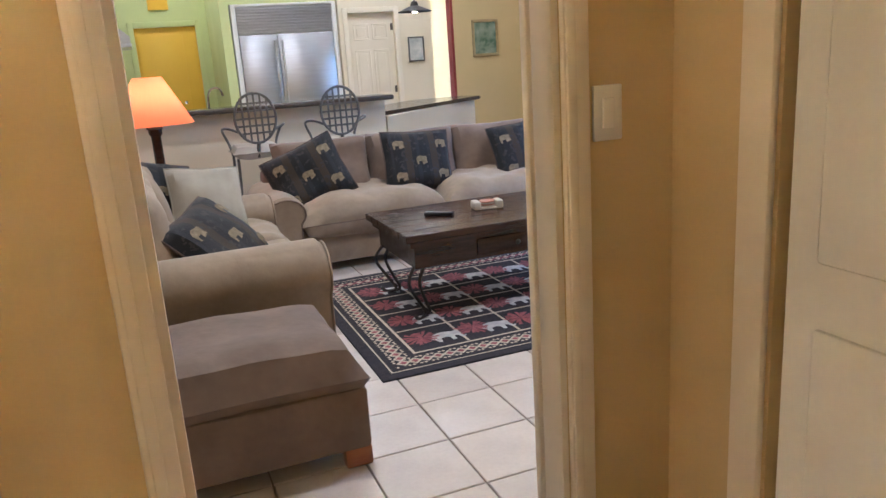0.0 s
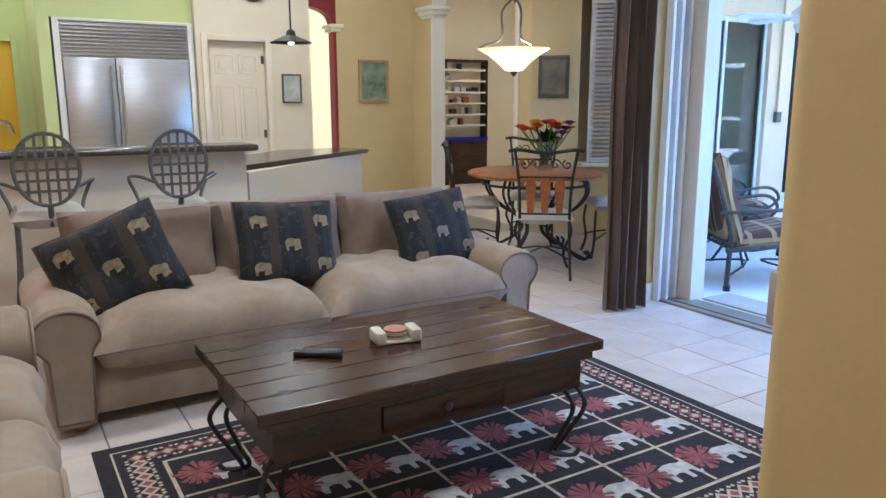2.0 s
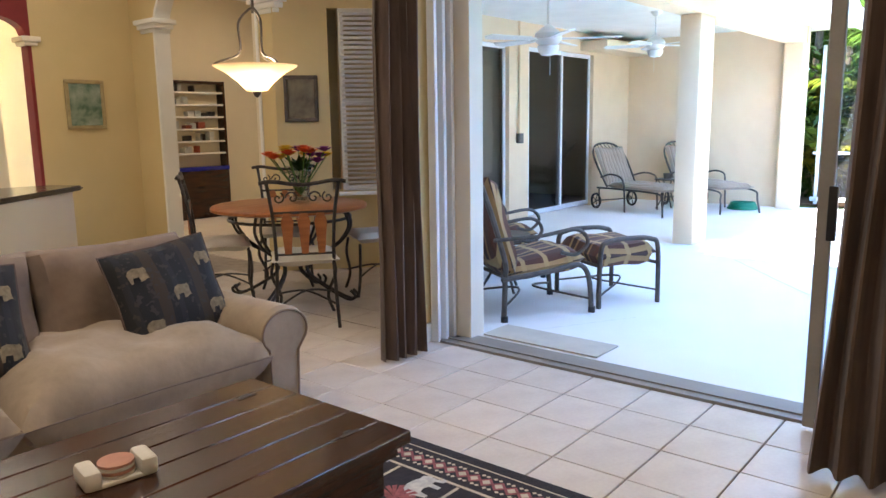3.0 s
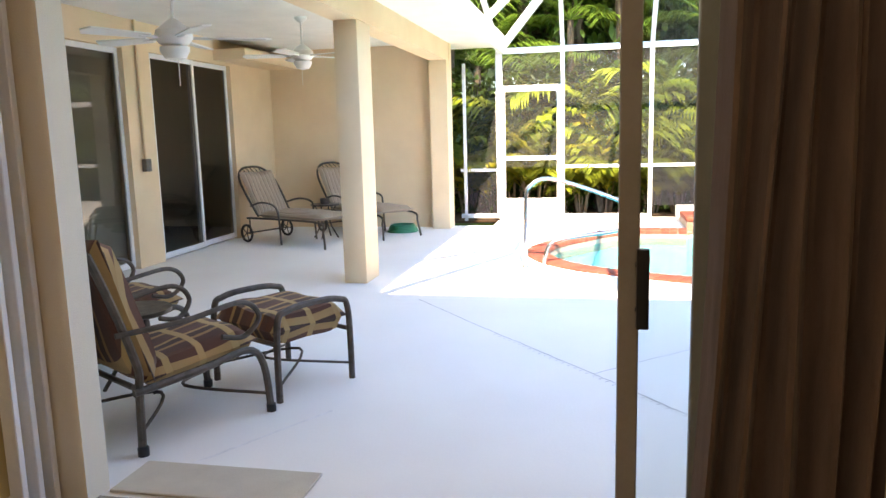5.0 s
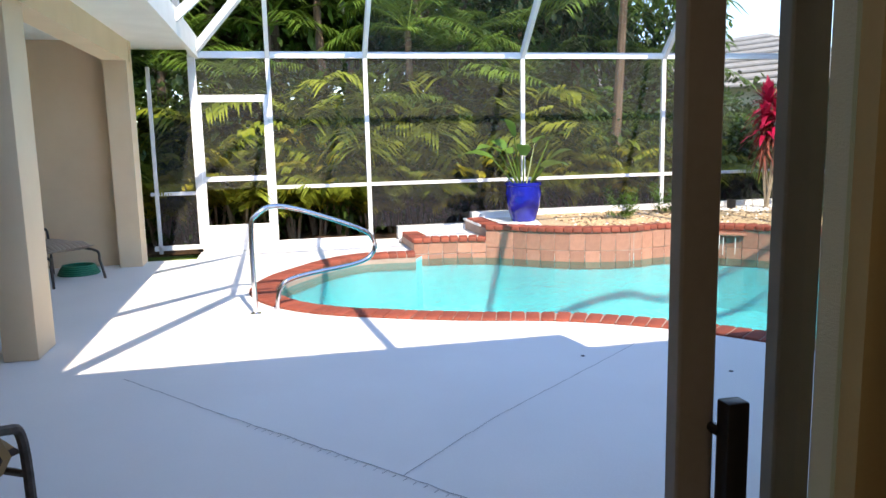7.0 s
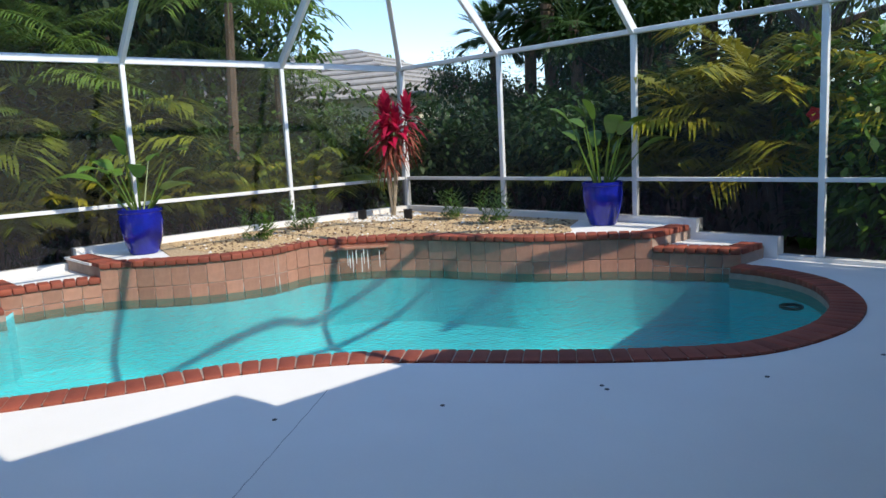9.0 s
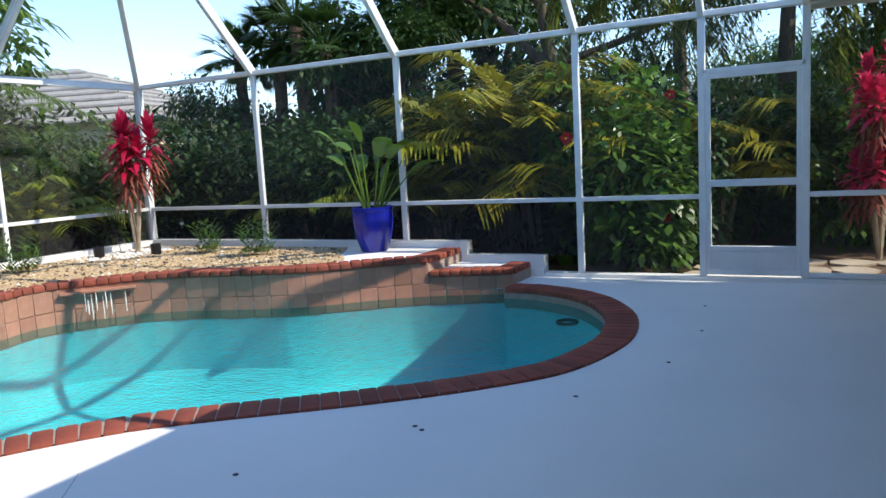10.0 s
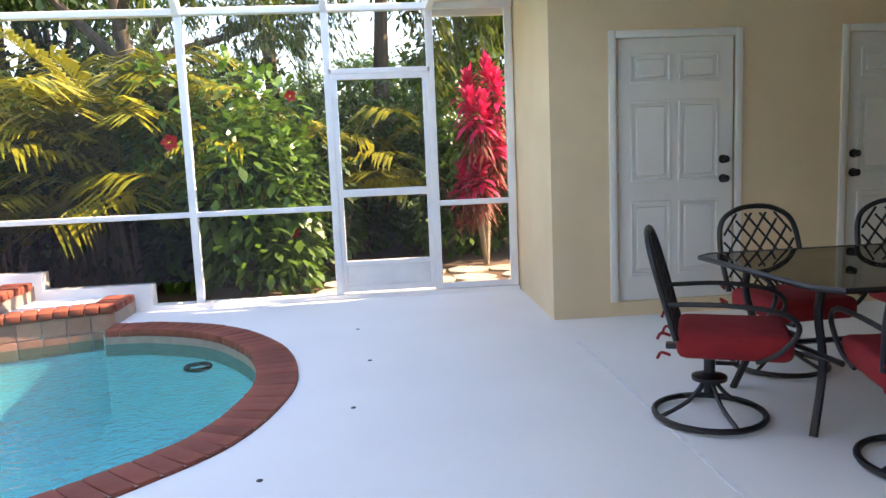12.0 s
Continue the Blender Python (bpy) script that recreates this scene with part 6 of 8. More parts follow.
for e in heads:
    for s in range(7):
        o = e + Vector((rr.gauss(0, 0.22), rr.gauss(0, 0.22), rr.uniform(-0.1, 0.3)))
        L = rr.uniform(1.2, 3.3)
        for k in range(int(L * 46)):
            p = o - Vector((0.03 * math.sin(k * 0.3), 0.0, k / 46)) + Vector((rr.gauss(0, 0.055), rr.gauss(0, 0.055), 0))
            leaf_blade(bm, p, Vector((rr.uniform(-1, 1), rr.uniform(-1, 1), -1.2)).normalized(), Vector((1, 0, 0.3)).normalized(), rr.uniform(0.11, 0.19), 0.06, 0.1, 2)
part("crown", bm, M["frondg"], wt)
# far fan palms and neighbouring roofs
fan_t, fan_c = bmesh.new(), bmesh.new()
tube(fan_t, [(0, 0, -0.1), (0.1, 0, 2.2), (0, 0.1, 4.6)], [0.2, 0.16, 0.15], 9)
for k in range(46):
    az, el = k * 2.4, rr.uniform(-0.7, 1.2)
    d = Vector((math.cos(az) * math.cos(el), math.sin(az) * math.cos(el), math.sin(el)))
    b = Vector((0, 0.1, 4.6)) + d * 0.7
    tube(fan_c, [(0, 0.1, 4.5), tuple(b)], 0.015, 4)
    s = d.cross(Vector((0, 0, 1))).normalized()
    for j in range(-7, 8):
        dd = (d + s * j * 0.17).normalized()
        leaf_blade(fan_c, b, dd, Vector((0, 0, 1)), 0.75 * (1 - abs(j) * 0.03), 0.05, 0.3, 2)
fan = (mesh_of("trunk", fan_t, M["bark"]), mesh_of("crown", fan_c, M["leafdark"], True))
for x, y, s in ((15.2, -8.9, 0.95), (14.0, -8.2, 0.8), (16.3, -9.4, 0.9), (13.0, -9.8, 1.0), (13.2, -11.8, 1.12), (17.5, -9.5, 0.85), (21.5, -3.0, 1.0), (8.3, -12.5, 0.9)):
    plant_out("fan_palm", fan, (x, y, -0.05), rr.uniform(0, 360), s, "dark fan palm standing behind the hedge", "palm tree", "fan palms")


def house(at, turn, w, d, label):
    h = thing("house", at, label, "house", "neighbouring houses", turn=turn)
    part("wall", B((0, w, 0, d, 0, 2.8)), M["stuccow"], h)
    bm = bmesh.new()
    a = [bm.verts.new(c) for c in ((-0.5, -0.5, 2.75), (w + 0.5, -0.5, 2.75), (w + 0.5, d + 0.5, 2.75), (-0.5, d + 0.5, 2.75), (d / 2, d / 2, 4.9), (w - d / 2, d / 2, 4.9))]
    for f in ((0, 1, 5, 4), (1, 2, 5), (2, 3, 4, 5), (3, 0, 4), (0, 3, 2, 1)):
        bm.faces.new([a[i] for i in f])
    rf = part("roof", bm, M["rooftile"], h, "grey tiled hip roof")
    for k in range(9):
        f = k / 9
        z, o = 2.78 + 2.12 * f, (d / 2 + 0.5) * f
        bm = bmesh.new()
        tube(bm, [(-0.5 + o, -0.5 + o, z + 0.01), (w + 0.5 - o, -0.5 + o, z + 0.01)], 0.05, 5)
        tube(bm, [(w + 0.5 - o, d + 0.5 - o, z + 0.01), (-0.5 + o, d + 0.5 - o, z + 0.01)], 0.05, 5)
        tube(bm, [(-0.5 + o, d + 0.5 - o, z + 0.01), (-0.5 + o, -0.5 + o, z + 0.01)], 0.05, 5)
        part("tile_course", bm, M["rooftile"], rf)
    for x in (w * 0.25, w * 0.6):
        part("window", B((x, x + 1.2, -0.03, 0.02, 0.9, 2.1)), M["dark_glass"], h)


house((24, -19, -0.05), 20, 16, 10, "neighbouring house with a grey tiled roof")
house((2, -46, -0.05), -5, 16, 10, "neighbouring house with a pale tiled roof")
# far treeline
for k in range(26):
    a = -1.9 + k * 0.115
    R0 = 34 + rr.uniform(-4, 8)
    plant_out("far_tree", (hedge_a, hedge_b)[k % 2], (8 + math.cos(a) * R0, math.sin(a) * R0, -0.3), rr.uniform(0, 360), rr.uniform(2.0, 3.1), "distant leafy tree beyond the gardens", "tree", "far trees", ("stem", "crown"))


# ---- kitchen ----
structure("wall_bar_west", B((-3.2, -0.04, 7.3, 7.5, 0, CEIL)), M["wall"], "warm yellow wall ending at the bar", "wall")
# End of the bar wall; white paint stands in for daylight on its edge.
structure("bar_column", R((-0.04, 0.09, 7.27, 7.53, 0, CEIL), r=0.02), M["white"], "wall end at the bar, coloured white for the daylight on it", "column")
structure("bar_wall", B((0.09, 2.72, 7.5, 7.62, 0, 1.03)), M["cream"], "cream half wall under the bar top", "half wall")
bm = bmesh.new()
prism(bm, [(2.72, 7.62), (2.74, 7.52), (4.35, 9.02), (4.27, 9.1)], 0, 0.86)
structure("counter_wall", bm, M["cream"], "cream angled half wall under the low counter", "half wall")
bt = thing("bar_countertop", (0, 0, 1.03), "dark granite raised bar top", "countertop")
part("slab", R((0.1, 2.76, 7.3, 7.68, 0, 0.045), r=0.018, seg=3), M["granite"], bt)
bm = bmesh.new()
prism(bm, [(2.62, 7.70), (2.76, 7.66), (4.42, 8.98), (4.3, 9.3), (3.6, 9.3), (2.62, 8.3)], 0, 0.04)
bmesh.ops.bevel(bm, geom=[e for e in bm.edges if abs(e.verts[0].co.z - e.verts[1].co.z) < 1e-5], offset=0.014, segments=2, affect="EDGES")
lc = thing("low_counter", (0, 0, 0.86), "dark granite low counter with an angled edge", "countertop")
part("slab", bm, M["granite"], lc)


def cabinet(x0, x1, y0, y1, z0, z1, label, doors=2, front="y-", name="cabinet"):
    t = thing(name, (x0, y0, z0), label, "cabinet", "white kitchen cabinets")
    part("body", B((0, x1 - x0, 0, y1 - y0, 0, z1 - z0)), M["white"], t)
    n = doors
    for k in range(n):
        if front == "x+":
            w = (y1 - y0) / n
            d = part("door", R((x1 - x0, x1 - x0 + 0.018, k * w + 0.006, (k + 1) * w - 0.006, 0.01, z1 - z0 - 0.01), (x1 - x0 + 0.018, x1 - x0 + 0.026, k * w + 0.06, (k + 1) * w - 0.06, 0.07, z1 - z0 - 0.07), r=0.005, seg=1), M["white"], t)
            bm = bmesh.new()
            tube(bm, [(x1 - x0 + 0.03, k * w + 0.04, 0.1), (x1 - x0 + 0.03, k * w + 0.04, 0.2)], 0.006, 6)
        else:
            w = (x1 - x0) / n
            d = part("door", R((k * w + 0.006, (k + 1) * w - 0.006, -0.018, 0, 0.01, z1 - z0 - 0.01), (k * w + 0.06, (k + 1) * w - 0.06, -0.026, -0.018, 0.07, z1 - z0 - 0.07), r=0.005, seg=1), M["white"], t)
            bm = bmesh.new()
            tube(bm, [(k * w + 0.04, -0.03, 0.1), (k * w + 0.04, -0.03, 0.2)], 0.006, 6)
        part("handle", bm, M["steel"], d)
    return t


structure("wall_kitchen_west", B((-1.1, -0.98, 7.5, 12.62, 0, CEIL)), M["green"], "pale green kitchen side wall", "wall")
for k in range(5):
    cabinet(-0.98, -0.36, 7.7 + k * 0.95, 8.64 + k * 0.95, 0.0, 0.88, "white base cabinet under the kitchen counter", 2, "x+")
ctp = thing("kitchen_counter", (0, 0, 0.881), "dark granite kitchen countertop along the wall", "countertop")
part("slab", R((-0.98, -0.32, 7.7, 12.45, 0, 0.04), r=0.012), M["granite"], ctp)
cabinet(-0.6, 0.15, 10.2, 11.15, 1.415, 2.7, "tall white wall cabinet beside the range hood", 2, "x+")
cabinet(-0.98, -0.30, 10.9, 12.5, 1.42, 2.5, "white wall cabinet behind the hood", 3, "x+")
hood = thing("range_hood", (-0.295, 11.2, 1.80), "sloped stainless range hood over the cooktop", "range hood")
bm = bmesh.new()
v = [bm.verts.new(c) for c in ((0, 0, 0), (0.85, 0, 0), (0.85, 0, 0.1), (0.3, 0, 0.62), (0, 0, 0.62), (0, 1.05, 0), (0.85, 1.05, 0), (0.85, 1.05, 0.1), (0.3, 1.05, 0.62), (0, 1.05, 0.62))]
for f in ((4, 3, 2, 1, 0), (5, 6, 7, 8, 9), (0, 1, 6, 5), (1, 2, 7, 6), (2, 3, 8, 7), (3, 4, 9, 8), (4, 0, 5, 9)):
    bm.faces.new([v[i] for i in f])
part("canopy", bm, M["steel"], hood)
part("chimney", B((0, 0.3, 0.3, 0.75, 0.62, 1.5)), M["steel"], hood)
part("rim", R((0.0, 0.86, -0.005, 1.055, -0.03, 0.02), r=0.006), M["steel"], hood)

fr = thing("refrigerator", (1.86, 10.86, 0), "wide built-in stainless refrigerator with a louvred grille", "refrigerator")
part("cabinet_body", B((0, 1.27, 0.02, 0.7, 0.0, 2.18)), M["steel"], fr)
part("surround", R((-0.06, 0.0, -0.02, 0.7, 0, 2.2), (1.27, 1.33, -0.02, 0.7, 0, 2.2), (-0.06, 1.33, -0.02, 0.7, 2.185, 2.215), r=0.005, seg=1), M["white"], fr, "white panel round the refrigerator")
for a, b in ((0.01, 0.50), (0.51, 1.26)):
    d = part("door", R((a, b, -0.035, 0.02, 0.1, 1.82), r=0.008), M["steel"], fr)
    hx = 0.46 if a < 0.3 else 0.55
    bm = bmesh.new()
    tube(bm, [(hx, -0.075, 0.5), (hx, -0.075, 1.74)], 0.016, 8)
    for z in (0.55, 1.69):
        tube(bm, [(hx, -0.075, z), (hx, -0.03, z)], 0.01, 6)
    part("handle", bm, M["steel"], d)
for k in range(9):
    part("louvre", R((0.01, 1.26, -0.03, 0.0, 1.84 + k * 0.037, 1.862 + k * 0.037), r=0.004, seg=1), M["steel"], fr)


def six_panel(parent, w, h, material, d=0.04, deep=0.007, side=-1):
    bm = bmesh.new()
    rbox(bm, 0, w, 0, d, 0, h, 0.003, 1)
    part("leaf", bm, material, parent)
    cols = ((0.115 * w / 0.9, 0.42 * w / 0.9), (0.48 * w / 0.9, 0.785 * w / 0.9))
    for x0, x1 in cols:
        for z0, z1 in ((0.2, 0.78), (0.93, 1.55), (1.68, 1.9)):
            bm = bmesh.new()
            for q in ((x0, x1, z0, z0 + 0.02), (x0, x1, z1 - 0.02, z1), (x0, x0 + 0.02, z0 + 0.02, z1 - 0.02), (x1 - 0.02, x1, z0 + 0.02, z1 - 0.02)):
                rbox(bm, q[0], q[1], (-deep if side < 0 else d), (0.001 if side < 0 else d + deep), q[2], q[3], 0.003, 1)
            rbox(bm, x0 + 0.045, x1 - 0.045, (-deep if side < 0 else d), (0.001 if side < 0 else d + deep), z0 + 0.045, z1 - 0.045, 0.006, 1)
            part("panel", bm, material, parent)


pd = thing("door_5", (3.32, 10.84, 0.0), "cream six-panel pantry door, closed", "door", kind="structure")
six_panel(pd, 0.66, 2.04, M["trim"])
part("casing", R((-0.07, 0.0, -0.085, -0.06, 0, 2.11), (0.66, 0.73, -0.085, -0.06, 0, 2.11), (0.0, 0.66, -0.085, -0.06, 2.04, 2.11), r=0.006), M["trim"], pd)
for z in (1.8, 0.95, 0.25):
    part("hinge", R((0.62, 0.655, -0.012, 0.0, z, z + 0.09), r=0.002, seg=1), M["bronze"], pd)
yd = thing("door_6", (0.62, 12.66, 0.0), "bright yellow painted door, half open", "door", kind="structure")
part("leaf", R((0.0, 0.86, 0, 0.04, 0.0, 2.08), r=0.003), M["yellow"], yd)
part("inner_leaf", R((0.03, 0.66, -0.03, -0.004, 0.0, 1.98), r=0.003), M["yellow"], yd, "yellow door leaf standing ajar")
part("casing", R((-0.08, 0, -0.06, -0.04, 0, 2.16), (0.86, 0.94, -0.06, -0.04, 0, 2.16), (0, 0.86, -0.06, -0.04, 2.08, 2.16), r=0.005), M["green"], yd)
bm = bmesh.new()
lathe(bm, [(0.01, 0), (0.028, 0.02), (0.024, 0.05), (0.002, 0.055)], 12)
bm.transform(Matrix.Translation((0.58, -0.03, 0.98)) @ Matrix.Rotation(radians(90), 4, "X"))
part("knob", bm, M["chrome"], yd)
art = thing("wall_art", (0.86, 12.6, 2.32), "small square yellow panel on the green wall", "wall art")
part("panel", R((0, 0.28, -0.02, 0.02, 0, 0.28), r=0.004), M["yellow"], art)


def framed(at, turn, w, h, label, frame_m, picture_m, fw=0.03, mat_w=0.0):
    t = thing("framed_picture", at, label, "picture", turn=turn)
    part("frame", R((0, w, -0.025, 0, 0, fw), (0, w, -0.025, 0, h - fw, h), (0, fw, -0.025, 0, fw, h - fw), (w - fw, w, -0.025, 0, fw, h - fw), r=0.005, seg=1), frame_m, t)
    part("picture", B((fw, w - fw, -0.012, 0, fw, h - fw)), picture_m, t)
    if mat_w:
        part("mount", B((fw, w - fw, -0.008, 0.001, fw, h - fw)), M["white"], t)
    return t


M["landscape"] = mat("landscape_print", (0.06, 0.12, 0.07), (0.30, 0.34, 0.26), 7, 0.5, 0.1, fine=30)
M["oldprint"] = mat("brown_print", (0.09, 0.07, 0.045), (0.22, 0.18, 0.11), 8, 0.5, 0.1, fine=30)
M["giltframe"] = mat("gilt_frame", (0.42, 0.33, 0.16), (0.3, 0.22, 0.1), 12, 0.45, 0.2)
framed((4.16, 10.776, 1.35), 0, 0.24, 0.34, "small print in a thin grey frame", M["greyiron"], M["paper"], 0.02)
framed((5.18, 10.836, 1.36), 0, 0.42, 0.52, "landscape painting in a gilt frame", M["giltframe"], M["landscape"], 0.04)
ck = thing("wall_clock", (3.86, 10.775, 2.68), "round black-rimmed wall clock with a white dial", "clock")
bm = bmesh.new()
lathe(bm, [(0.002, 0), (0.2, 0), (0.2, 0.035), (0.165, 0.04), (0.16, 0.02), (0.002, 0.02)], 36)
bm.transform(Matrix.Rotation(radians(90), 4, "X"))
part("rim", bm, M["blackp"], ck)
bm = bmesh.new()
lathe(bm, [(0.002, 0.02), (0.158, 0.02), (0.158, 0.024), (0.002, 0.024)], 36)
bm.transform(Matrix.Rotation(radians(90), 4, "X"))
part("dial", bm, M["white"], ck)
for k in range(12):
    a = k * math.tau / 12
    bm = bmesh.new()
    box(bm, -0.005, 0.005, -0.027, -0.024, 0.115, 0.145)
    bm.transform(Matrix.Rotation(a, 4, "Y"))
    part("hour_mark", bm, M["blackp"], ck)
for a, L, w in ((-60, 0.085, 0.008), (0, 0.125, 0.005)):
    bm = bmesh.new()
    box(bm, -w, w, -0.031, -0.028, -0.02, L)
    bm.transform(Matrix.Rotation(radians(a), 4, "Y"))
    part("clock_hand", bm, M["blackp"], ck)


def cone_pendant(at, top, label, r=0.2, energy=1.5):
    t = thing("pendant_lamp", at, label, "pendant lamp", "pendant lamps")
    bm = bmesh.new()
    tube(bm, [(0, 0, 0.1), (0, 0, top - at[2])], 0.009, 6)
    part("rod", bm, M["iron"], t)
    bm = bmesh.new()
    lathe(bm, [(r, 0), (r, 0.006), (0.05, 0.07), (0.04, 0.11), (0.012, 0.13), (0.012, 0.1), (0.035, 0.065), (r - 0.01, 0.0)], 28)
    part("shade", bm, M["iron"], t)
    bm = bmesh.new()
    lathe(bm, [(0.01, 0.06), (0.035, 0.03), (0.03, 0.0), (0.004, -0.01)], 14)
    part("bulb", bm, M["bulb"], t)


cone_pendant((3.72, 9.2, 1.92), CEIL, "black cone pendant lamp over the low counter")
bp = thing("bowl_pendant", (4.76, 7.02, 0), "lit alabaster bowl pendant over the dining table", "pendant lamp")
bowl = bmesh.new()
lathe(bowl, [(0.03, 1.60), (0.07, 1.605), (0.12, 1.66), (0.2, 1.725), (0.275, 1.765), (0.285, 1.775), (0.27, 1.772), (0.19, 1.735), (0.1, 1.67), (0.03, 1.625)], 36)
bowlm = bpy.data.materials.new("alabaster_bowl")
bowlm.use_nodes = True
nt = bowlm.node_tree
tl, df, ms = nt.nodes.new("ShaderNodeBsdfTranslucent"), nt.nodes.new("ShaderNodeBsdfDiffuse"), nt.nodes.new("ShaderNodeMixShader")
tl.inputs[0].default_value, df.inputs[0].default_value, ms.inputs[0].default_value = (0.97, 0.86, 0.68, 1), (0.85, 0.74, 0.55, 1), 0.65
nt.links.new(df.outputs[0], ms.inputs[1]), nt.links.new(tl.outputs[0], ms.inputs[2]), nt.links.new(ms.outputs[0], nt.nodes["Material Output"].inputs[0])
part("bowl", bowl, bowlm, bp, "glowing alabaster glass bowl")
bm = bmesh.new()
lathe(bm, [(0.004, 1.56), (0.02, 1.575), (0.032, 1.6), (0.004, 1.605)], 16)
part("finial", bm, M["bronze"], bp)
for k in range(3):
    a = k * math.tau / 3 + 0.4
    c, s = math.cos(a), math.sin(a)
    bm = bmesh.new()
    tube(bm, smooth_line([(c * 0.28, s * 0.28, 1.775), (c * 0.24, s * 0.24, 1.80), (c * 0.1, s * 0.1, 1.86), (c * 0.1, s * 0.1, 2.05), (c * 0.03, s * 0.03, 2.14), (0, 0, 2.15)], 5), 0.008, 6)
    part("arm", bm, M["bronze"], bp)
bm = bmesh.new()
tube(bm, [(0, 0, 2.12), (0, 0, CEIL)], 0.01, 8)
part("rod", bm, M["bronze"], bp)
for k in range(3):
    a = k * math.tau / 3
    d = bpy.data.lights.new("bowl_bulb", "POINT")
    d.energy, d.color, d.shadow_soft_size = 0.28, (1.0, 0.78, 0.5), 0.03
    o = new("bowl_bulb", d)
    o.location = (4.76 + 0.09 * math.cos(a), 7.02 + 0.09 * math.sin(a), 1.77)


def stool(x, y, turn):
    t = thing("bar_stool", (x, y, 0), "grey iron bar stool with a round lattice back", "bar stool", "bar stools at the counter", turn=turn)
    bm = bmesh.new()
    pillow(bm, 0.42, 0.42, 0.12, Matrix.Translation((0, 0.22, 0.72)), 10, 5)
    part("seat", bm, M["cushion"], t, "cream seat cushion")
    back = bmesh.new()
    tube(back, [(0.165 * math.cos(k * math.tau / 28), 0, 1.0 + 0.2 * math.sin(k * math.tau / 28)) for k in range(28)], 0.011, 6, True)
    part("back_ring", back, M["greyiron"], t)
    for u in (-0.1, -0.05, 0.0, 0.05, 0.1):
        h = 0.2 * math.sqrt(1 - (u / 0.165) ** 2)
        for p, q in (((u, -0.004, 1.0 - h), (u, -0.004, 1.0 + h)),):
            bm = bmesh.new()
            rbox(bm, u - 0.008, u + 0.008, -0.007, -0.002, 1.0 - h, 1.0 + h, 0.001, 1)
            part("strap", bm, M["greyiron"], t)
        w = 0.165 * math.sqrt(1 - (u * 1.2 / 0.2) ** 2)
        bm = bmesh.new()
        rbox(bm, -w, w, 0.0, 0.005, 1.0 + u * 1.2 - 0.008, 1.0 + u * 1.2 + 0.008, 0.001, 1)
        part("strap", bm, M["greyiron"], t)
    for sx in (-1, 1):
        bm = bmesh.new()
        tube(bm, smooth_line([(sx * 0.15, 0.0, 0.9), (sx * 0.22, 0.03, 0.93), (sx * 0.25, 0.2, 0.92), (sx * 0.24, 0.33, 0.88), (sx * 0.2, 0.34, 0.78), (sx * 0.18, 0.3, 0.68)], 5), 0.011, 6)
        part("arm", bm, M["greyiron"], t)
        for y, yy in ((0.05, -0.03), (0.4, 0.46)):
            bm = bmesh.new()
            tube(bm, smooth_line([(sx * 0.17, y, 0.68), (sx * 0.18, y, 0.4), (sx * 0.22, yy, 0.0)], 5), 0.012, 6)
            part("leg", bm, M["greyiron"], t)
    bm = bmesh.new()
    tube(bm, [(0.185 * c, 0.215 + 0.19 * s, 0.25) for c, s in ((math.cos(k * math.tau / 20), math.sin(k * math.tau / 20)) for k in range(20))], 0.01, 6, True)
    part("foot_ring", bm, M["greyiron"], t)
    bm = bmesh.new()
    tube(bm, [(0.0, 0.0, 0.8), (0.0, 0.06, 0.68)], 0.016, 6)
    part("back_post", bm, M["greyiron"], t)
    return t


stool(1.40, 6.80, 0)
stool(2.11, 6.82, 0)
fa = thing("faucet", (1.15, 8.0, 0.9), "chrome gooseneck kitchen faucet", "faucet")
structure("sink_counter", B((-0.3, 2.6, 7.62, 8.25, 0.0, 0.9)), M["cream"], "cream sink counter behind the bar", "counter")
bm = bmesh.new()
tube(bm, smooth_line([(0, 0, 0), (0, 0, 0.25), (0.04, 0, 0.33), (0.11, 0, 0.33), (0.14, 0, 0.26)], 5), 0.012, 8)
part("spout", bm, M["chrome"], fa)
bm = bmesh.new()
tube(bm, [(0.25, 0, 0), (0.25, 0, 0.08), (0.31, 0, 0.1)], 0.01, 8)
part("lever", bm, M["chrome"], fa)

to = thing("toaster_oven", (0.14, 7.86, 0.9), "cream toaster oven with a dim glass door on the counter", "toaster oven")
part("housing", R((0, 0.28, 0, 0.26, 0.01, 0.40), r=0.015), M["cushion"], to)
part("door", R((0.025, 0.20, -0.008, 0.002, 0.05, 0.34), r=0.006), M["dark_glass"], to)
part("control_panel", R((0.21, 0.27, -0.006, 0.002, 0.05, 0.34), r=0.004), M["steel"], to)
for z in (0.10, 0.19, 0.28):
    bm = bmesh.new()
    lathe(bm, [(0.018, 0), (0.016, 0.014), (0.002, 0.016)], 12)
    bm.transform(Matrix.Translation((0.24, -0.006, z)) @ Matrix.Rotation(radians(90), 4, "X"))
    part("dial", bm, M["blackp"], to)
mx = thing("stand_mixer", (0.0, 7.98, 0.9), "dusky pink stand mixer with a steel bowl", "mixer")
part("base", R((-0.11, 0.11, -0.16, 0.16, 0, 0.05), r=0.02), M["blackp"], mx)
part("pedestal", R((-0.05, 0.05, 0.06, 0.15, 0.05, 0.30), r=0.02), M["walltile"], mx)
part("head", R((-0.065, 0.065, -0.19, 0.16, 0.28, 0.42), r=0.055, seg=4), M["walltile"], mx)
bm = bmesh.new()
lathe(bm, [(0.05, 0.05), (0.09, 0.1), (0.105, 0.22), (0.1, 0.22), (0.085, 0.11), (0.03, 0.06)], 24, (0, -0.06, 0))
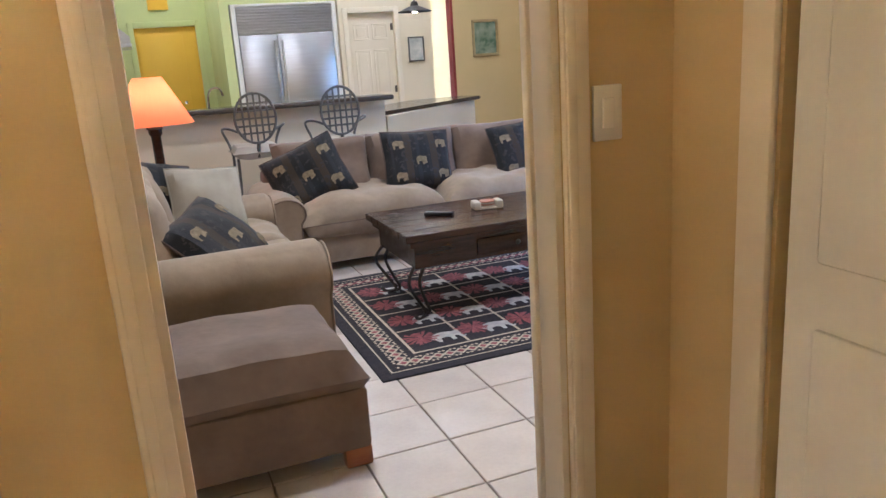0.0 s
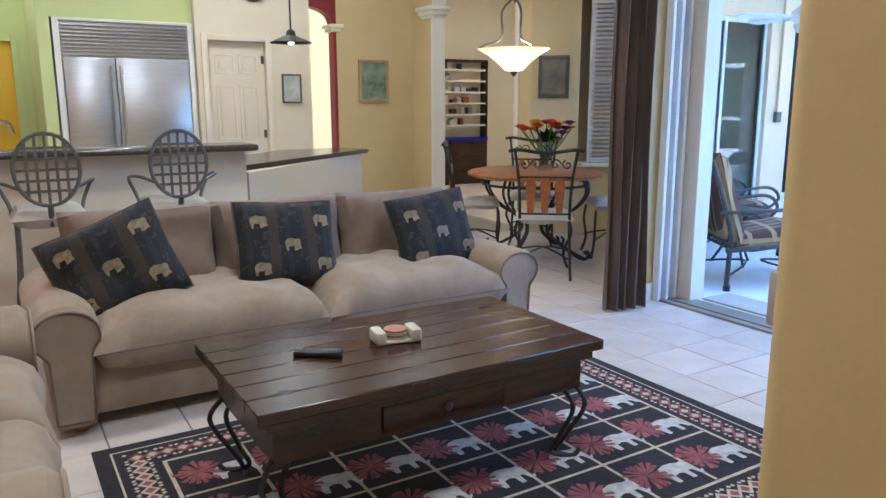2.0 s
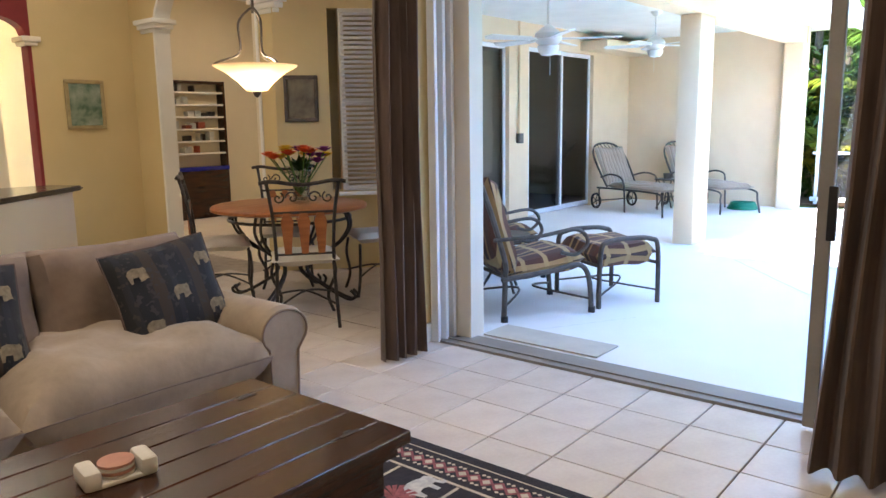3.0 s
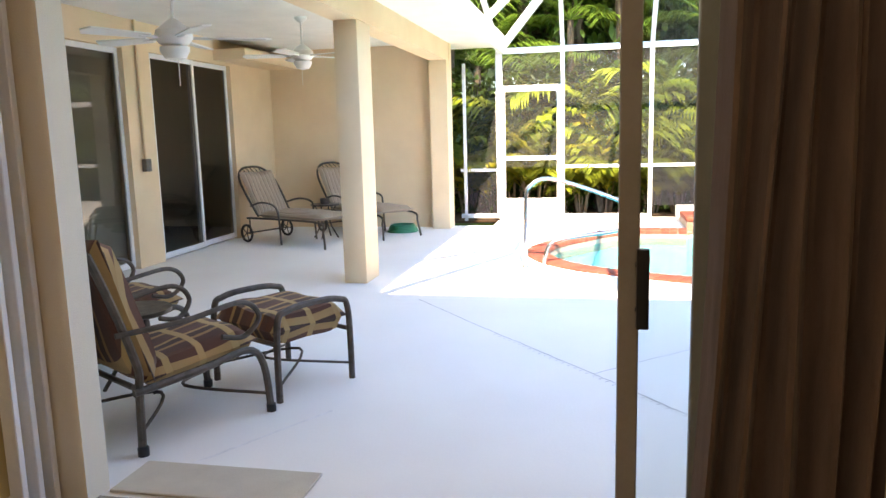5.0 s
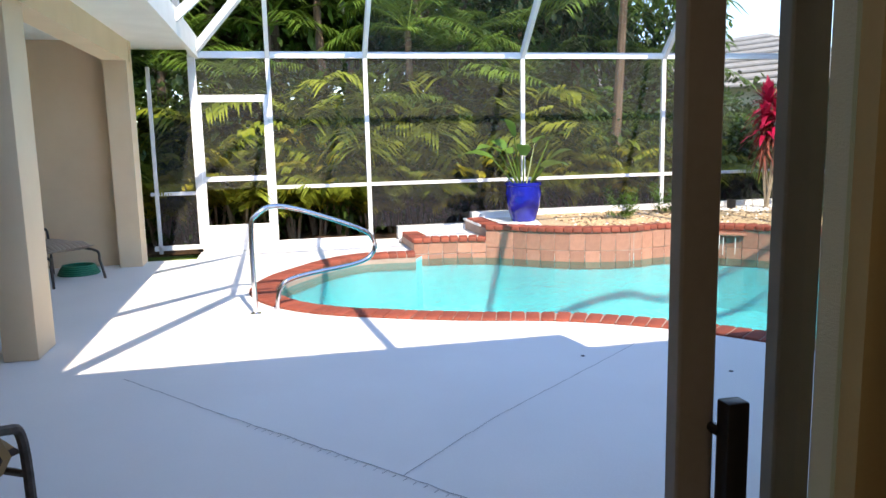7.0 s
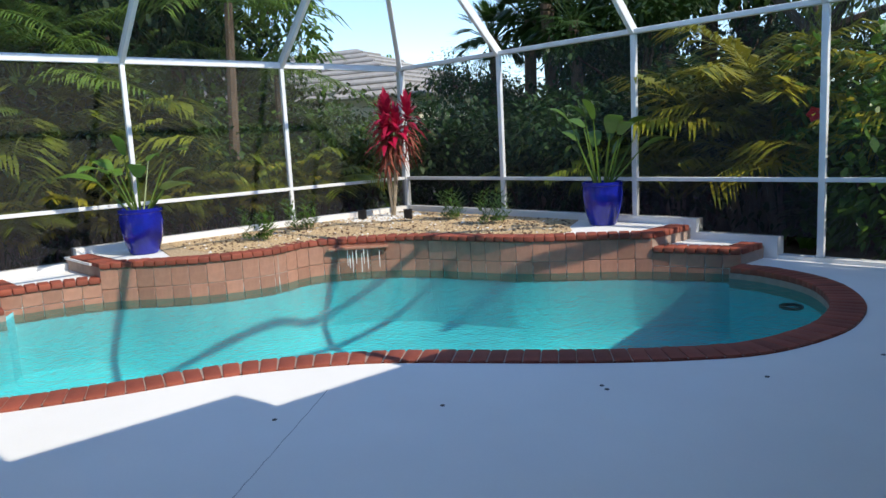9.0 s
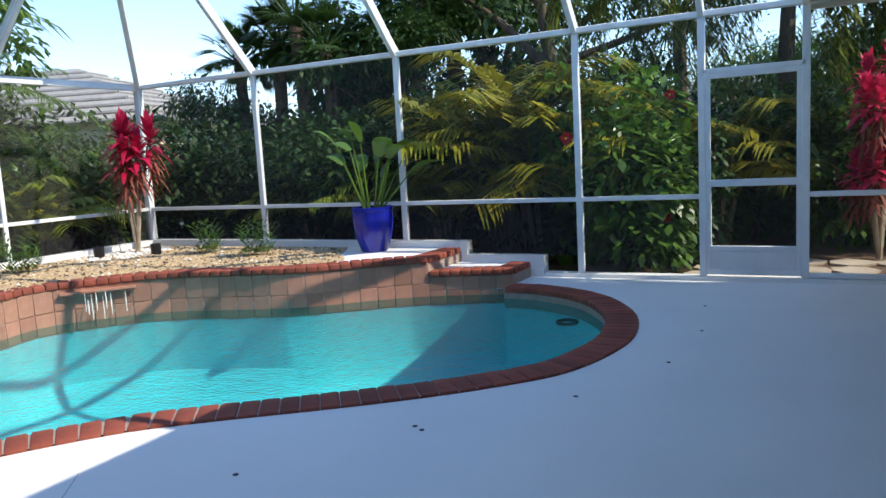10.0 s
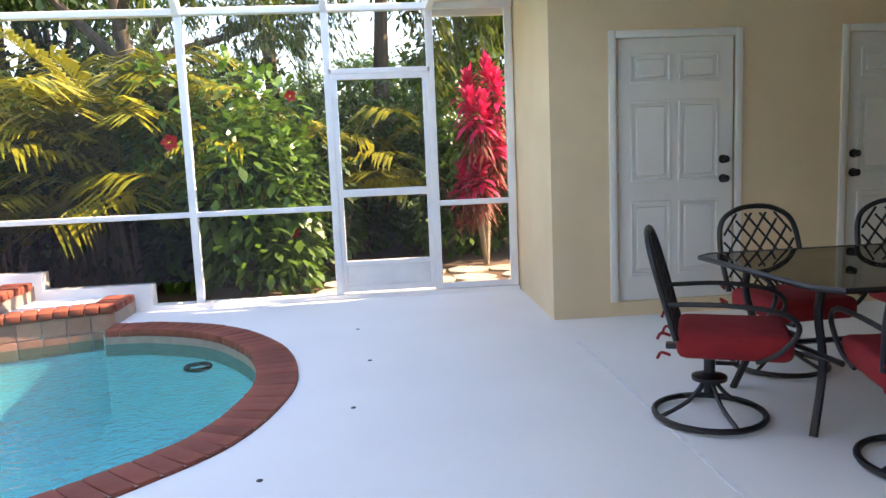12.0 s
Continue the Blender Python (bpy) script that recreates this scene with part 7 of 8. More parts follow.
part("bowl", bm, M["steel"], mx)

# ---- dining place ----
dt = thing("dining_table", (5.24, 7.32, 0), "round wooden dining table on a scrolled iron base", "dining table")
bm = bmesh.new()
lathe(bm, [(0.01, 0.725), (0.57, 0.725), (0.6, 0.735), (0.6, 0.755), (0.585, 0.765), (0.01, 0.765)], 48)
part("tabletop", bm, M["wood"], dt)
bm = bmesh.new()
tube(bm, [(0.47 * math.cos(k * math.tau / 32), 0.47 * math.sin(k * math.tau / 32), 0.66) for k in range(32)], 0.012, 6, True)
part("ring", bm, M["iron"], dt)
for k in range(4):
    a = k * math.tau / 4 + 0.4
    c, s = math.cos(a), math.sin(a)
    for off in (-0.05, 0.05):
        bm = bmesh.new()
        P = [(0.47, 0.72), (0.5, 0.6), (0.38, 0.45), (0.16, 0.34), (0.14, 0.22), (0.32, 0.1), (0.48, 0.03), (0.54, 0.06), (0.5, 0.1)]
        tube(bm, smooth_line([(c * r - s * off * r, s * r + c * off * r, z) for r, z in P], 4), 0.012, 6)
        part("leg", bm, M["iron"], dt)


def dining_chair(x, y, turn):
    t = thing("dining_chair", (x, y, 0), "iron dining chair with wooden splats and scrollwork", "chair", "chairs round the dining table", turn=turn)
    bm = bmesh.new()
    pillow(bm, 0.46, 0.44, 0.09, Matrix.Translation((0, 0.0, 0.47)), 10, 5)
    part("seat", bm, M["cushion"], t, "taupe seat pad")
    for sx in (-1, 1):
        bm = bmesh.new()
        tube(bm, smooth_line([(sx * 0.21, -0.24, 0.0), (sx * 0.19, -0.2, 0.42), (sx * 0.2, -0.22, 0.75), (sx * 0.235, -0.28, 1.02)], 5), 0.012, 6)
        part("back_leg", bm, M["iron"], t)
        bm = bmesh.new()
        tube(bm, smooth_line([(sx * 0.2, 0.2, 0.43), (sx * 0.23, 0.21, 0.3), (sx * 0.17, 0.2, 0.14), (sx * 0.21, 0.23, 0.0)], 5), 0.012, 6)
        part("front_leg", bm, M["iron"], t)
        bm = bmesh.new()
        sp = [(sx * (0.07 + 0.045 * (1 - k / 16) * math.cos(k * 0.55)), -0.25 - 0.01 * k / 16, 0.9 + 0.045 * (1 - k / 16) * math.sin(k * 0.55)) for k in range(15)]
        tube(bm, sp, 0.006, 5)
        tube(bm, [(sx * (0.16 + 0.04 * (1 - k / 16) * math.cos(k * 0.55 + 2)), -0.26, 0.9 + 0.04 * (1 - k / 16) * math.sin(k * 0.55 + 2)) for k in range(15)], 0.006, 5)
        part("scroll", bm, M["iron"], t)
    bm = bmesh.new()
    tube(bm, smooth_line([(-0.28, -0.285, 1.0), (-0.2, -0.275, 1.01), (0, -0.26, 0.985), (0.2, -0.275, 1.01), (0.28, -0.285, 1.0)], 5), 0.014, 6)
    part("top_rail", bm, M["iron"], t)
    for z in (0.80, 0.52):
        bm = bmesh.new()
        tube(bm, [(-0.2, -0.225, z), (0.2, -0.225, z)], 0.009, 6)
        part("cross_rail", bm, M["iron"], t)
    for u in (-0.11, 0, 0.11):
        bm = bmesh.new()
        q = [(-0.022, 0.52), (-0.03, 0.62), (-0.042, 0.74), (-0.02, 0.8), (0.02, 0.8), (0.042, 0.74), (0.03, 0.62), (0.022, 0.52)]
        a = [bm.verts.new((u + x, -0.215, z)) for x, z in q]
        b = [bm.verts.new((u + x, -0.232, z)) for x, z in q]
        bm.faces.new(a), bm.faces.new(b[::-1])
        for i in range(8):
            bm.faces.new((a[i], a[(i + 1) % 8], b[(i + 1) % 8], b[i]))
        part("splat", bm, M["wood"], t, "reddish wooden splat")
    bm = bmesh.new()
    tube(bm, smooth_line([(-0.2, -0.22, 0.16), (0, 0.0, 0.22), (0.2, 0.21, 0.16)], 5), 0.008, 5)
    tube(bm, smooth_line([(0.2, -0.22, 0.16), (0, 0.0, 0.22), (-0.2, 0.21, 0.16)], 5), 0.008, 5)
    part("stretcher", bm, M["iron"], t)
    return t


dining_chair(4.86, 6.72, -38)
dining_chair(4.86, 7.70, -124)
dining_chair(5.62, 7.85, 140)
dining_chair(5.88, 7.0, 60)
vs_t = thing("flower_vase", (5.26, 7.3, 0.765), "glass vase with orange, yellow and purple flowers", "vase")
bm = bmesh.new()
lathe(bm, [(0.05, 0), (0.055, 0.01), (0.045, 0.08), (0.06, 0.18), (0.075, 0.22), (0.07, 0.215), (0.05, 0.17), (0.04, 0.02)], 20)
part("glass", bm, M["glass"], vs_t)
fr_r = random.Random(3)
M["orange_petal"] = mat("orange_petal", (0.75, 0.10, 0.015), None, 10, 0.7, 0.2)
M["yellow_petal"] = mat("yellow_petal", (0.75, 0.42, 0.01), None, 10, 0.7, 0.2)
M["purple_petal"] = mat("purple_petal", (0.18, 0.02, 0.16), None, 10, 0.7, 0.2)
st, lv = bmesh.new(), bmesh.new()
for k in range(17):
    a, r = k * 2.4, 0.04 + 0.17 * math.sqrt(k / 17)
    p = Vector((math.cos(a) * r, math.sin(a) * r, 0.36 - 0.4 * r + fr_r.uniform(-0.03, 0.03)))
    tube(st, [(0, 0, 0.05), tuple(p)], 0.004, 4)
    bm = bmesh.new()
    for j in range(11):
        b = j * math.tau / 11
        leaf_blade(bm, p, Vector((math.cos(b), math.sin(b), 0.55)).normalized(), Vector((0, 0, 1)), 0.07, 0.04, 0.1, 2)
        leaf_blade(bm, p, Vector((math.cos(b + 0.3), math.sin(b + 0.3), 1.3)).normalized(), Vector((0, 0, 1)), 0.05, 0.034, 0.1, 2)
    part("flower", bm, M[("orange_petal", "yellow_petal", "purple_petal")[(k * 7 // 4) % 3]], vs_t)
for k in range(40):
    a = k * 2.4
    leaf_blade(lv, Vector((0, 0, 0.2)), Vector((math.cos(a), math.sin(a), fr_r.uniform(0.1, 1.2))).normalized(), Vector((0, 0, 1)), fr_r.uniform(0.1, 0.2), 0.035, 0.2, 3)
part("stalk", st, M["leaf"], vs_t)
part("foliage", lv, M["leafdark"], vs_t)
vs_t.matrix_world = pose(5.34, 7.30, 0.765) @ Matrix.Scale(1.25, 4)
# picture and window on the bay wall
u = Vector((6.04 - 7.12, 8.42 - 7.42)).normalized()
pic = framed((0, 0, 0), 0, 0.31, 0.42, "dark framed print on the bay wall", M["bronze"], M["oldprint"], 0.035)
pic.matrix_world = Matrix(((0.734, 0.679, 0, 5.998), (-0.679, 0.734, 0, 8.261), (0, 0, 1, 1.40), (0, 0, 0, 1)))
win = thing("window_1", (6.96, 7.43, 0.75), "white framed window with lowered blinds", "window", kind="structure", turn=math.degrees(math.atan2(u.y, u.x)))
for nm, b in (("frame", ((0, 0.05, -0.02, 0.03, 0, 1.67), (0.71, 0.76, -0.02, 0.03, 0, 1.67), (0.05, 0.71, -0.02, 0.03, 0, 0.05), (0.05, 0.71, -0.02, 0.03, 1.62, 1.67), (0.05, 0.71, -0.01, 0.02, 0.82, 0.86))), ("sill", ((-0.04, 0.8, 0.1, 0.2, -0.03, 0.0),))):
    part(nm, R(*b, r=0.004, seg=1), M["white"], win)
for k in range(38):
    bm = bmesh.new()
    box(bm, 0.02, 0.74, -0.022, 0.022, -0.0012, 0.0012)
    bm.transform(Matrix.Translation((0, 0.1, 0.04 + k * 0.0425)) @ Matrix.Rotation(radians(28), 4, "X"))
    part("slat", bm, M["white"], win)
g = sheet("glass_pane", ((0.05, 0, 0.05), (0.71, 0, 0.05), (0.71, 0, 1.62), (0.05, 0, 1.62)), M["glass"], win)
g.visible_shadow = False
# bookcase seen through the arch
bk = thing("bookcase", (7.35, 12.62, 0), "dark built-in bookcase with white shelves", "bookcase")
part("carcass", B((0, 1.0, 0.22, 0.28, 0.0, 2.0), (-0.04, 0, 0, 0.28, 0, 2.0), (1.0, 1.04, 0, 0.28, 0, 2.0), (-0.04, 1.04, 0, 0.28, 2.0, 2.04)), M["darkwood"], bk)
part("drawer_front", R((0, 1.0, -0.02, 0.2, 0, 0.72), r=0.006), M["darkwood"], bk)
# Blue light on the shelf is put into its cobalt colour.
part("shelf_top", R((-0.02, 1.02, -0.05, 0.2, 0.72, 0.78), r=0.006), M["blue"], bk, "counter shelf with blue light painted in its colour")
for k in range(6):
    part("shelf", R((0, 1.0, 0.0, 0.22, 0.96 + k * 0.18, 0.985 + k * 0.18), r=0.003, seg=1), M["white"], bk)
for k in range(22):
    sh, x = k % 6, fr_r.uniform(0.05, 0.9)
    bo = thing("book", (7.35 + x, 12.66, 0.986 + sh * 0.18), "small books and boxes on the shelf", "book", "books on the bookcase")
    part("cover", B((0, fr_r.uniform(0.03, 0.12), 0, 0.12, 0, fr_r.uniform(0.05, 0.14))), (M["paper"], M["iron"], M["brick"], M["paper"])[k % 4], bo)
# bright window of the front room with blinds
fw = thing("window_2", (4.4, 14.55, 0.3), "tall bright window with white blinds", "window", kind="structure")
part("frame", R((0, 0.06, -0.1, 0.0, 0, 2.0), (1.14, 1.2, -0.1, 0.0, 0, 2.0), (0.06, 1.14, -0.1, 0, 0, 0.06), (0.06, 1.14, -0.1, 0, 1.94, 2.0), r=0.004, seg=1), M["white"], fw)
for k in range(44):
    bm = bmesh.new()
    box(bm, 0.06, 1.14, -0.02, 0.02, -0.001, 0.001)
    bm.transform(Matrix.Translation((0, -0.05, 0.08 + k * 0.0425)) @ Matrix.Rotation(radians(24), 4, "X"))
    part("slat", bm, M["white"], fw)
hl = thing("hanging_lamp", (4.95, 13.0, 2.1), "lit bowl lamp hanging in the front room", "pendant lamp")
bm = bmesh.new()
lathe(bm, [(0.02, 0), (0.1, 0.02), (0.16, 0.09), (0.15, 0.09), (0.09, 0.03), (0.02, 0.012)], 24)
part("bowl", bm, M["bulb"], hl)
bm = bmesh.new()
tube(bm, [(0, 0, 0.08), (0, 0, 1.2)], 0.008, 6)
part("rod", bm, M["bronze"], hl)
# console at the wall
M["mantel"] = mat("mantel_grey", (0.42, 0.40, 0.40), (0.36, 0.34, 0.34), 4, 0.6, 0.1)
co = thing("mantel_shelf", (2.0, 2.54, 0), "pale grey mantel shelf on dark curved brackets", "mantel shelf")
part("shelf", R((0.0, 1.3, 0.0, 0.205, 1.075, 1.15), r=0.006), M["mantel"], co)
for x in (0.18, 1.12):
    bm = bmesh.new()
    tube(bm, smooth_line([(x, 0.02, 0.62), (x, 0.03, 0.8), (x, 0.1, 0.98), (x, 0.16, 1.075)], 5), [0.02] * 6 + [0.026] * 5 + [0.034] * 5, 8)
    part("bracket", bm, M["darkwood"], co)
mt = thing("door_mat", (5.28, 4.68, 0.003), "thin beige door mat outside the sliding door", "door mat")
part("mat", R((0.02, 0.30, 0, 0.82, 0, 0.012), r=0.004, seg=1), M["cushion"], mt)
ou = thing("wall_outlet", (4.89, 2.72, 0.32), "white wall outlet plate", "outlet")
part("plate", R((-0.006, 0.03, 0, 0.07, 0, 0.11), r=0.003, seg=1), M["white"], ou)

# ---- lanai things ----
plaid = bands("plaid_cushion", [(0, (0.10, 0.036, 0.02)), (0.24, (0.36, 0.22, 0.09)), (0.36, (0.055, 0.026, 0.018)), (0.6, (0.30, 0.17, 0.07)), (0.72, (0.085, 0.034, 0.022))], 5.0, 0, second=(1, 5.5, 0.2, (0.40, 0.26, 0.11)))
stripe = bands("striped_sling", [(0, (0.34, 0.26, 0.19)), (0.62, (0.19, 0.135, 0.095)), (0.78, (0.44, 0.36, 0.27))], 16.0, 0)


def lounge_chair(x, y, turn):
    t = thing("patio_chair", (x, y, 0), "bronze patio armchair with brown plaid cushions", "patio chair", "plaid patio seating", turn=turn)
    bm = bmesh.new()
    pillow(bm, 0.56, 0.62, 0.17, Matrix.Translation((0, 0.02, 0.36)) @ Matrix.Rotation(radians(6), 4, "X"), 12, 6)
    part("seat_cushion", bm, plaid, t)
    bm = bmesh.new()
    pillow(bm, 0.56, 0.72, 0.18, Matrix.Translation((0, -0.34, 0.66)) @ Matrix.Rotation(radians(106), 4, "X"), 12, 6, 2)
    part("back_cushion", bm, plaid, t)
    for sx in (-1, 1):
        bm = bmesh.new()
        tube(bm, smooth_line([(sx * 0.30, -0.34, 0.0), (sx * 0.30, -0.33, 0.3), (sx * 0.30, -0.33, 0.42), (sx * 0.30, -0.42, 0.72), (sx * 0.29, -0.5, 0.95)], 5), 0.019, 8)
        part("back_leg", bm, M["bronze"], t)
        bm = bmesh.new()
        tube(bm, smooth_line([(sx * 0.31, 0.36, 0.0), (sx * 0.31, 0.33, 0.26), (sx * 0.31, 0.24, 0.36), (sx * 0.31, 0.0, 0.33), (sx * 0.31, -0.36, 0.3)], 5), 0.019, 8)
        part("front_leg", bm, M["bronze"], t)
        bm = bmesh.new()
        tube(bm, smooth_line([(sx * 0.31, -0.42, 0.58), (sx * 0.34, -0.1, 0.59), (sx * 0.34, 0.2, 0.62), (sx * 0.34, 0.3, 0.53), (sx * 0.32, 0.22, 0.44), (sx * 0.31, 0.1, 0.46)], 6), 0.014, 8)
        part("arm", bm, M["bronze"], t)
        for yy in (-0.34, 0.36):
            bm = bmesh.new()
            lathe(bm, [(0.026, 0), (0.026, 0.04), (0.019, 0.045)], 10, (sx * 0.31, yy, 0))
            part("foot_cap", bm, M["blackp"], t)
    for P in ([(-0.3, -0.34, 0.1), (0, -0.08, 0.16), (0.3, -0.34, 0.1)], [(-0.31, 0.35, 0.1), (0, 0.05, 0.16), (0.31, 0.35, 0.1)], [(-0.29, -0.5, 0.95), (0, -0.52, 0.98), (0.29, -0.5, 0.95)], [(-0.31, -0.36, 0.33), (0.31, -0.36, 0.33)]):
        bm = bmesh.new()
        tube(bm, smooth_line(P, 6), 0.009 if P[0][2] < 0.2 else 0.014, 6)
        part("brace", bm, M["bronze"], t)
    return t


def lounge_ottoman(x, y, turn):
    t = thing("patio_ottoman", (x, y, 0), "bronze patio ottoman with a brown plaid cushion", "ottoman", "plaid patio seating", turn=turn)
    bm = bmesh.new()
    pillow(bm, 0.58, 0.52, 0.2, Matrix.Translation((0, 0, 0.38)), 12, 6)
    part("cushion", bm, plaid, t)
    for sx in (-1, 1):
        bm = bmesh.new()
        tube(bm, smooth_line([(sx * 0.31, -0.26, 0.0), (sx * 0.31, -0.25, 0.42), (sx * 0.31, -0.18, 0.495), (sx * 0.31, 0, 0.51), (sx * 0.31, 0.18, 0.495), (sx * 0.31, 0.25, 0.42), (sx * 0.31, 0.26, 0.0)], 6), 0.019, 8)
        part("side_frame", bm, M["bronze"], t)
    for yy in (-0.24, 0.24):
        bm = bmesh.new()
        tube(bm, [(-0.31, yy, 0.31), (0.31, yy, 0.31)], 0.014, 6)
        part("rail", bm, M["bronze"], t)
        bm = bmesh.new()
        tube(bm, smooth_line([(-0.31, yy, 0.1), (0, 0.12 if yy < 0 else -0.12, 0.16), (0.31, yy, 0.1)], 6), 0.008, 6)
        part("brace", bm, M["bronze"], t)
    return t


lounge_chair(6.10, 5.67, -120)
lounge_ottoman(6.755, 5.365, -120)
lounge_chair(6.95, 6.60, -120)
sd_t = thing("side_table", (6.50, 6.16, 0), "round bronze patio side table with a slotted top", "side table")
bm = bmesh.new()
lathe(bm, [(0.01, 0.44), (0.2, 0.44), (0.215, 0.45), (0.215, 0.47), (0.01, 0.465)], 28)
part("tabletop", bm, M["bronze"], sd_t)
for k in range(3):
    a = k * math.tau / 3
    bm = bmesh.new()
    tube(bm, smooth_line([(0.15 * math.cos(a), 0.15 * math.sin(a), 0.44), (0.08 * math.cos(a), 0.08 * math.sin(a), 0.22), (0.19 * math.cos(a), 0.19 * math.sin(a), 0)], 5), 0.012, 6)
    part("leg", bm, M["bronze"], sd_t)


def chaise(x, y, turn):
    t = thing("chaise_longue", (x, y, 0), "bronze chaise longue with a striped sling and wheels", "chaise longue", "chaises on the lanai", turn=turn)
    bm = bmesh.new()
    pillow(bm, 0.58, 1.25, 0.10, Matrix.Translation((0, 0.58, 0.385)), 12, 10)
    part("seat_pad", bm, stripe, t)
    bm = bmesh.new()
    pillow(bm, 0.58, 0.70, 0.11, Matrix.Translation((0, -0.21, 0.66)) @ Matrix.Rotation(radians(120), 4, "X"), 12, 8)
    part("back_pad", bm, stripe, t)
    bm = bmesh.new()
    tube(bm, smooth_line([(-0.29, -0.02, 0.36), (-0.31, -0.33, 0.80), (-0.2, -0.46, 0.98), (0, -0.48, 1.02), (0.2, -0.46, 0.98), (0.31, -0.33, 0.80), (0.29, -0.02, 0.36)], 5), 0.016, 8)
    part("back_frame", bm, M["bronze"], t)
    for k in range(-2, 3):
        bm = bmesh.new()
        tube(bm, [(k * 0.07 - 0.03, -0.43, 0.92), (k * 0.07 + 0.03, -0.47, 1.01)], 0.006, 5)
        part("lattice_bar", bm, M["bronze"], t)
    for sx in (-1, 1):
        bm = bmesh.new()
        tube(bm, smooth_line([(sx * 0.3, -0.25, 0.33), (sx * 0.3, 0.3, 0.34), (sx * 0.3, 1.15, 0.33), (sx * 0.31, 1.24, 0.2), (sx * 0.33, 1.28, 0.0)], 5), 0.015, 8)
        part("side_rail", bm, M["bronze"], t)
        bm = bmesh.new()
        tube(bm, smooth_line([(sx * 0.31, -0.15, 0.5), (sx * 0.34, 0.1, 0.56), (sx * 0.34, 0.35, 0.53), (sx * 0.32, 0.42, 0.4), (sx * 0.32, 0.45, 0.0)], 5), 0.014, 8)
        part("arm", bm, M["bronze"], t)
        w = bmesh.new()
        tube(w, [(sx * 0.36, -0.2 + 0.11 * math.cos(k * math.tau / 20), 0.13 + 0.11 * math.sin(k * math.tau / 20)) for k in range(20)], 0.018, 6, True)
        wh = part("wheel", w, M["iron"], t)
        bm = bmesh.new()
        for k in range(5):
            a = k * math.tau / 5
            tube(bm, [(sx * 0.36, -0.2, 0.13), (sx * 0.36, -0.2 + 0.1 * math.cos(a), 0.13 + 0.1 * math.sin(a))], 0.007, 5)
        part("spokes", bm, M["bronze"], wh)
    bm = bmesh.new()
    tube(bm, [(-0.36, -0.2, 0.13), (0.36, -0.2, 0.13)], 0.01, 6)
    tube(bm, [(-0.3, -0.2, 0.33), (-0.3, -0.2, 0.13)], 0.012, 6), tube(bm, [(0.3, -0.2, 0.33), (0.3, -0.2, 0.13)], 0.012, 6)
    part("axle", bm, M["bronze"], t)
    return t


chaise(12.39, 7.93, 155)
chaise(13.40, 7.20, 143)
st_t = thing("side_table", (12.65, 7.3, 0), "small bronze table between the chaises", "side table")
bm = bmesh.new()
lathe(bm, [(0.01, 0.46), (0.2, 0.46), (0.2, 0.48), (0.01, 0.48)], 20)
lathe(bm, [(0.06, 0.48), (0.07, 0.56), (0.055, 0.56), (0.05, 0.49)], 12)
part("tabletop", bm, M["bronze"], st_t)
for k in range(4):
    a = k * math.tau / 4
    bm = bmesh.new()
    tube(bm, smooth_line([(0.16 * math.cos(a), 0.16 * math.sin(a), 0.46), (0.06 * math.cos(a), 0.06 * math.sin(a), 0.25), (0.18 * math.cos(a), 0.18 * math.sin(a), 0)], 4), 0.01, 6)
    part("leg", bm, M["bronze"], st_t)
M["hose"] = mat("green_hose", (0.01, 0.25, 0.13), None, 6, 0.45, 0.1)
hs = thing("garden_hose", (13.3, 6.35, 0), "coiled green garden hose on the floor", "hose")
bm = bmesh.new()
for q in range(5):
    tube(bm, [((0.22 - 0.012 * q) * math.cos(k * math.tau / 28), (0.22 - 0.012 * q) * math.sin(k * math.tau / 28), 0.014 + 0.022 * q) for k in range(28)], 0.012, 6, True)
part("coil", bm, M["hose"], hs)


def ceiling_fan(x, y, z_top, drop, turn):
    t = thing("ceiling_fan", (x, y, z_top), "white ceiling fan with a frosted light bowl", "ceiling fan", "lanai ceiling fans", turn=turn)
    bm = bmesh.new()
    lathe(bm, [(0.07, 0), (0.07, -0.02), (0.03, -0.06)], 20)
    tube(bm, [(0, 0, -0.04), (0, 0, -drop + 0.1)], 0.012, 8)
    part("rod", bm, M["white"], t)
    bm = bmesh.new()
    lathe(bm, [(0.02, -drop + 0.13), (0.06, -drop + 0.1), (0.12, -drop + 0.05), (0.13, -drop), (0.1, -drop - 0.04), (0.06, -drop - 0.06)], 24)
    part("motor", bm, M["white"], t)
    bm = bmesh.new()
    lathe(bm, [(0.1, -drop - 0.06), (0.1, -drop - 0.09), (0.07, -drop - 0.14), (0.005, -drop - 0.155)], 24)
    part("light_bowl", bm, M["soffit"], t)
    for k in range(5):
        a = k * 72
        bm = bmesh.new()
        q = [(0.2, -0.05), (0.62, -0.07), (0.66, 0.0), (0.62, 0.07), (0.2, 0.05)]
        prism(bm, q, -0.005, 0.005)
        bm.transform(Matrix.Translation((0, 0, -drop + 0.0)) @ Matrix.Rotation(radians(a), 4, "Z") @ Matrix.Rotation(radians(10), 4, "X"))
        bl = part("blade", bm, M["white"], t)
        bm = bmesh.new()
        rbox(bm, 0.1, 0.26, -0.015, 0.015, -0.01, 0.008, 0.004, 1)
        bm.transform(Matrix.Translation((0, 0, -drop)) @ Matrix.Rotation(radians(a), 4, "Z"))
        part("bracket", bm, M["white"], bl)
    bm = bmesh.new()
    tube(bm, [(0.05, 0, -drop - 0.1), (0.05, 0, -drop - 0.32)], 0.003, 4)
    part("pull_chain", bm, M["alu"], t)


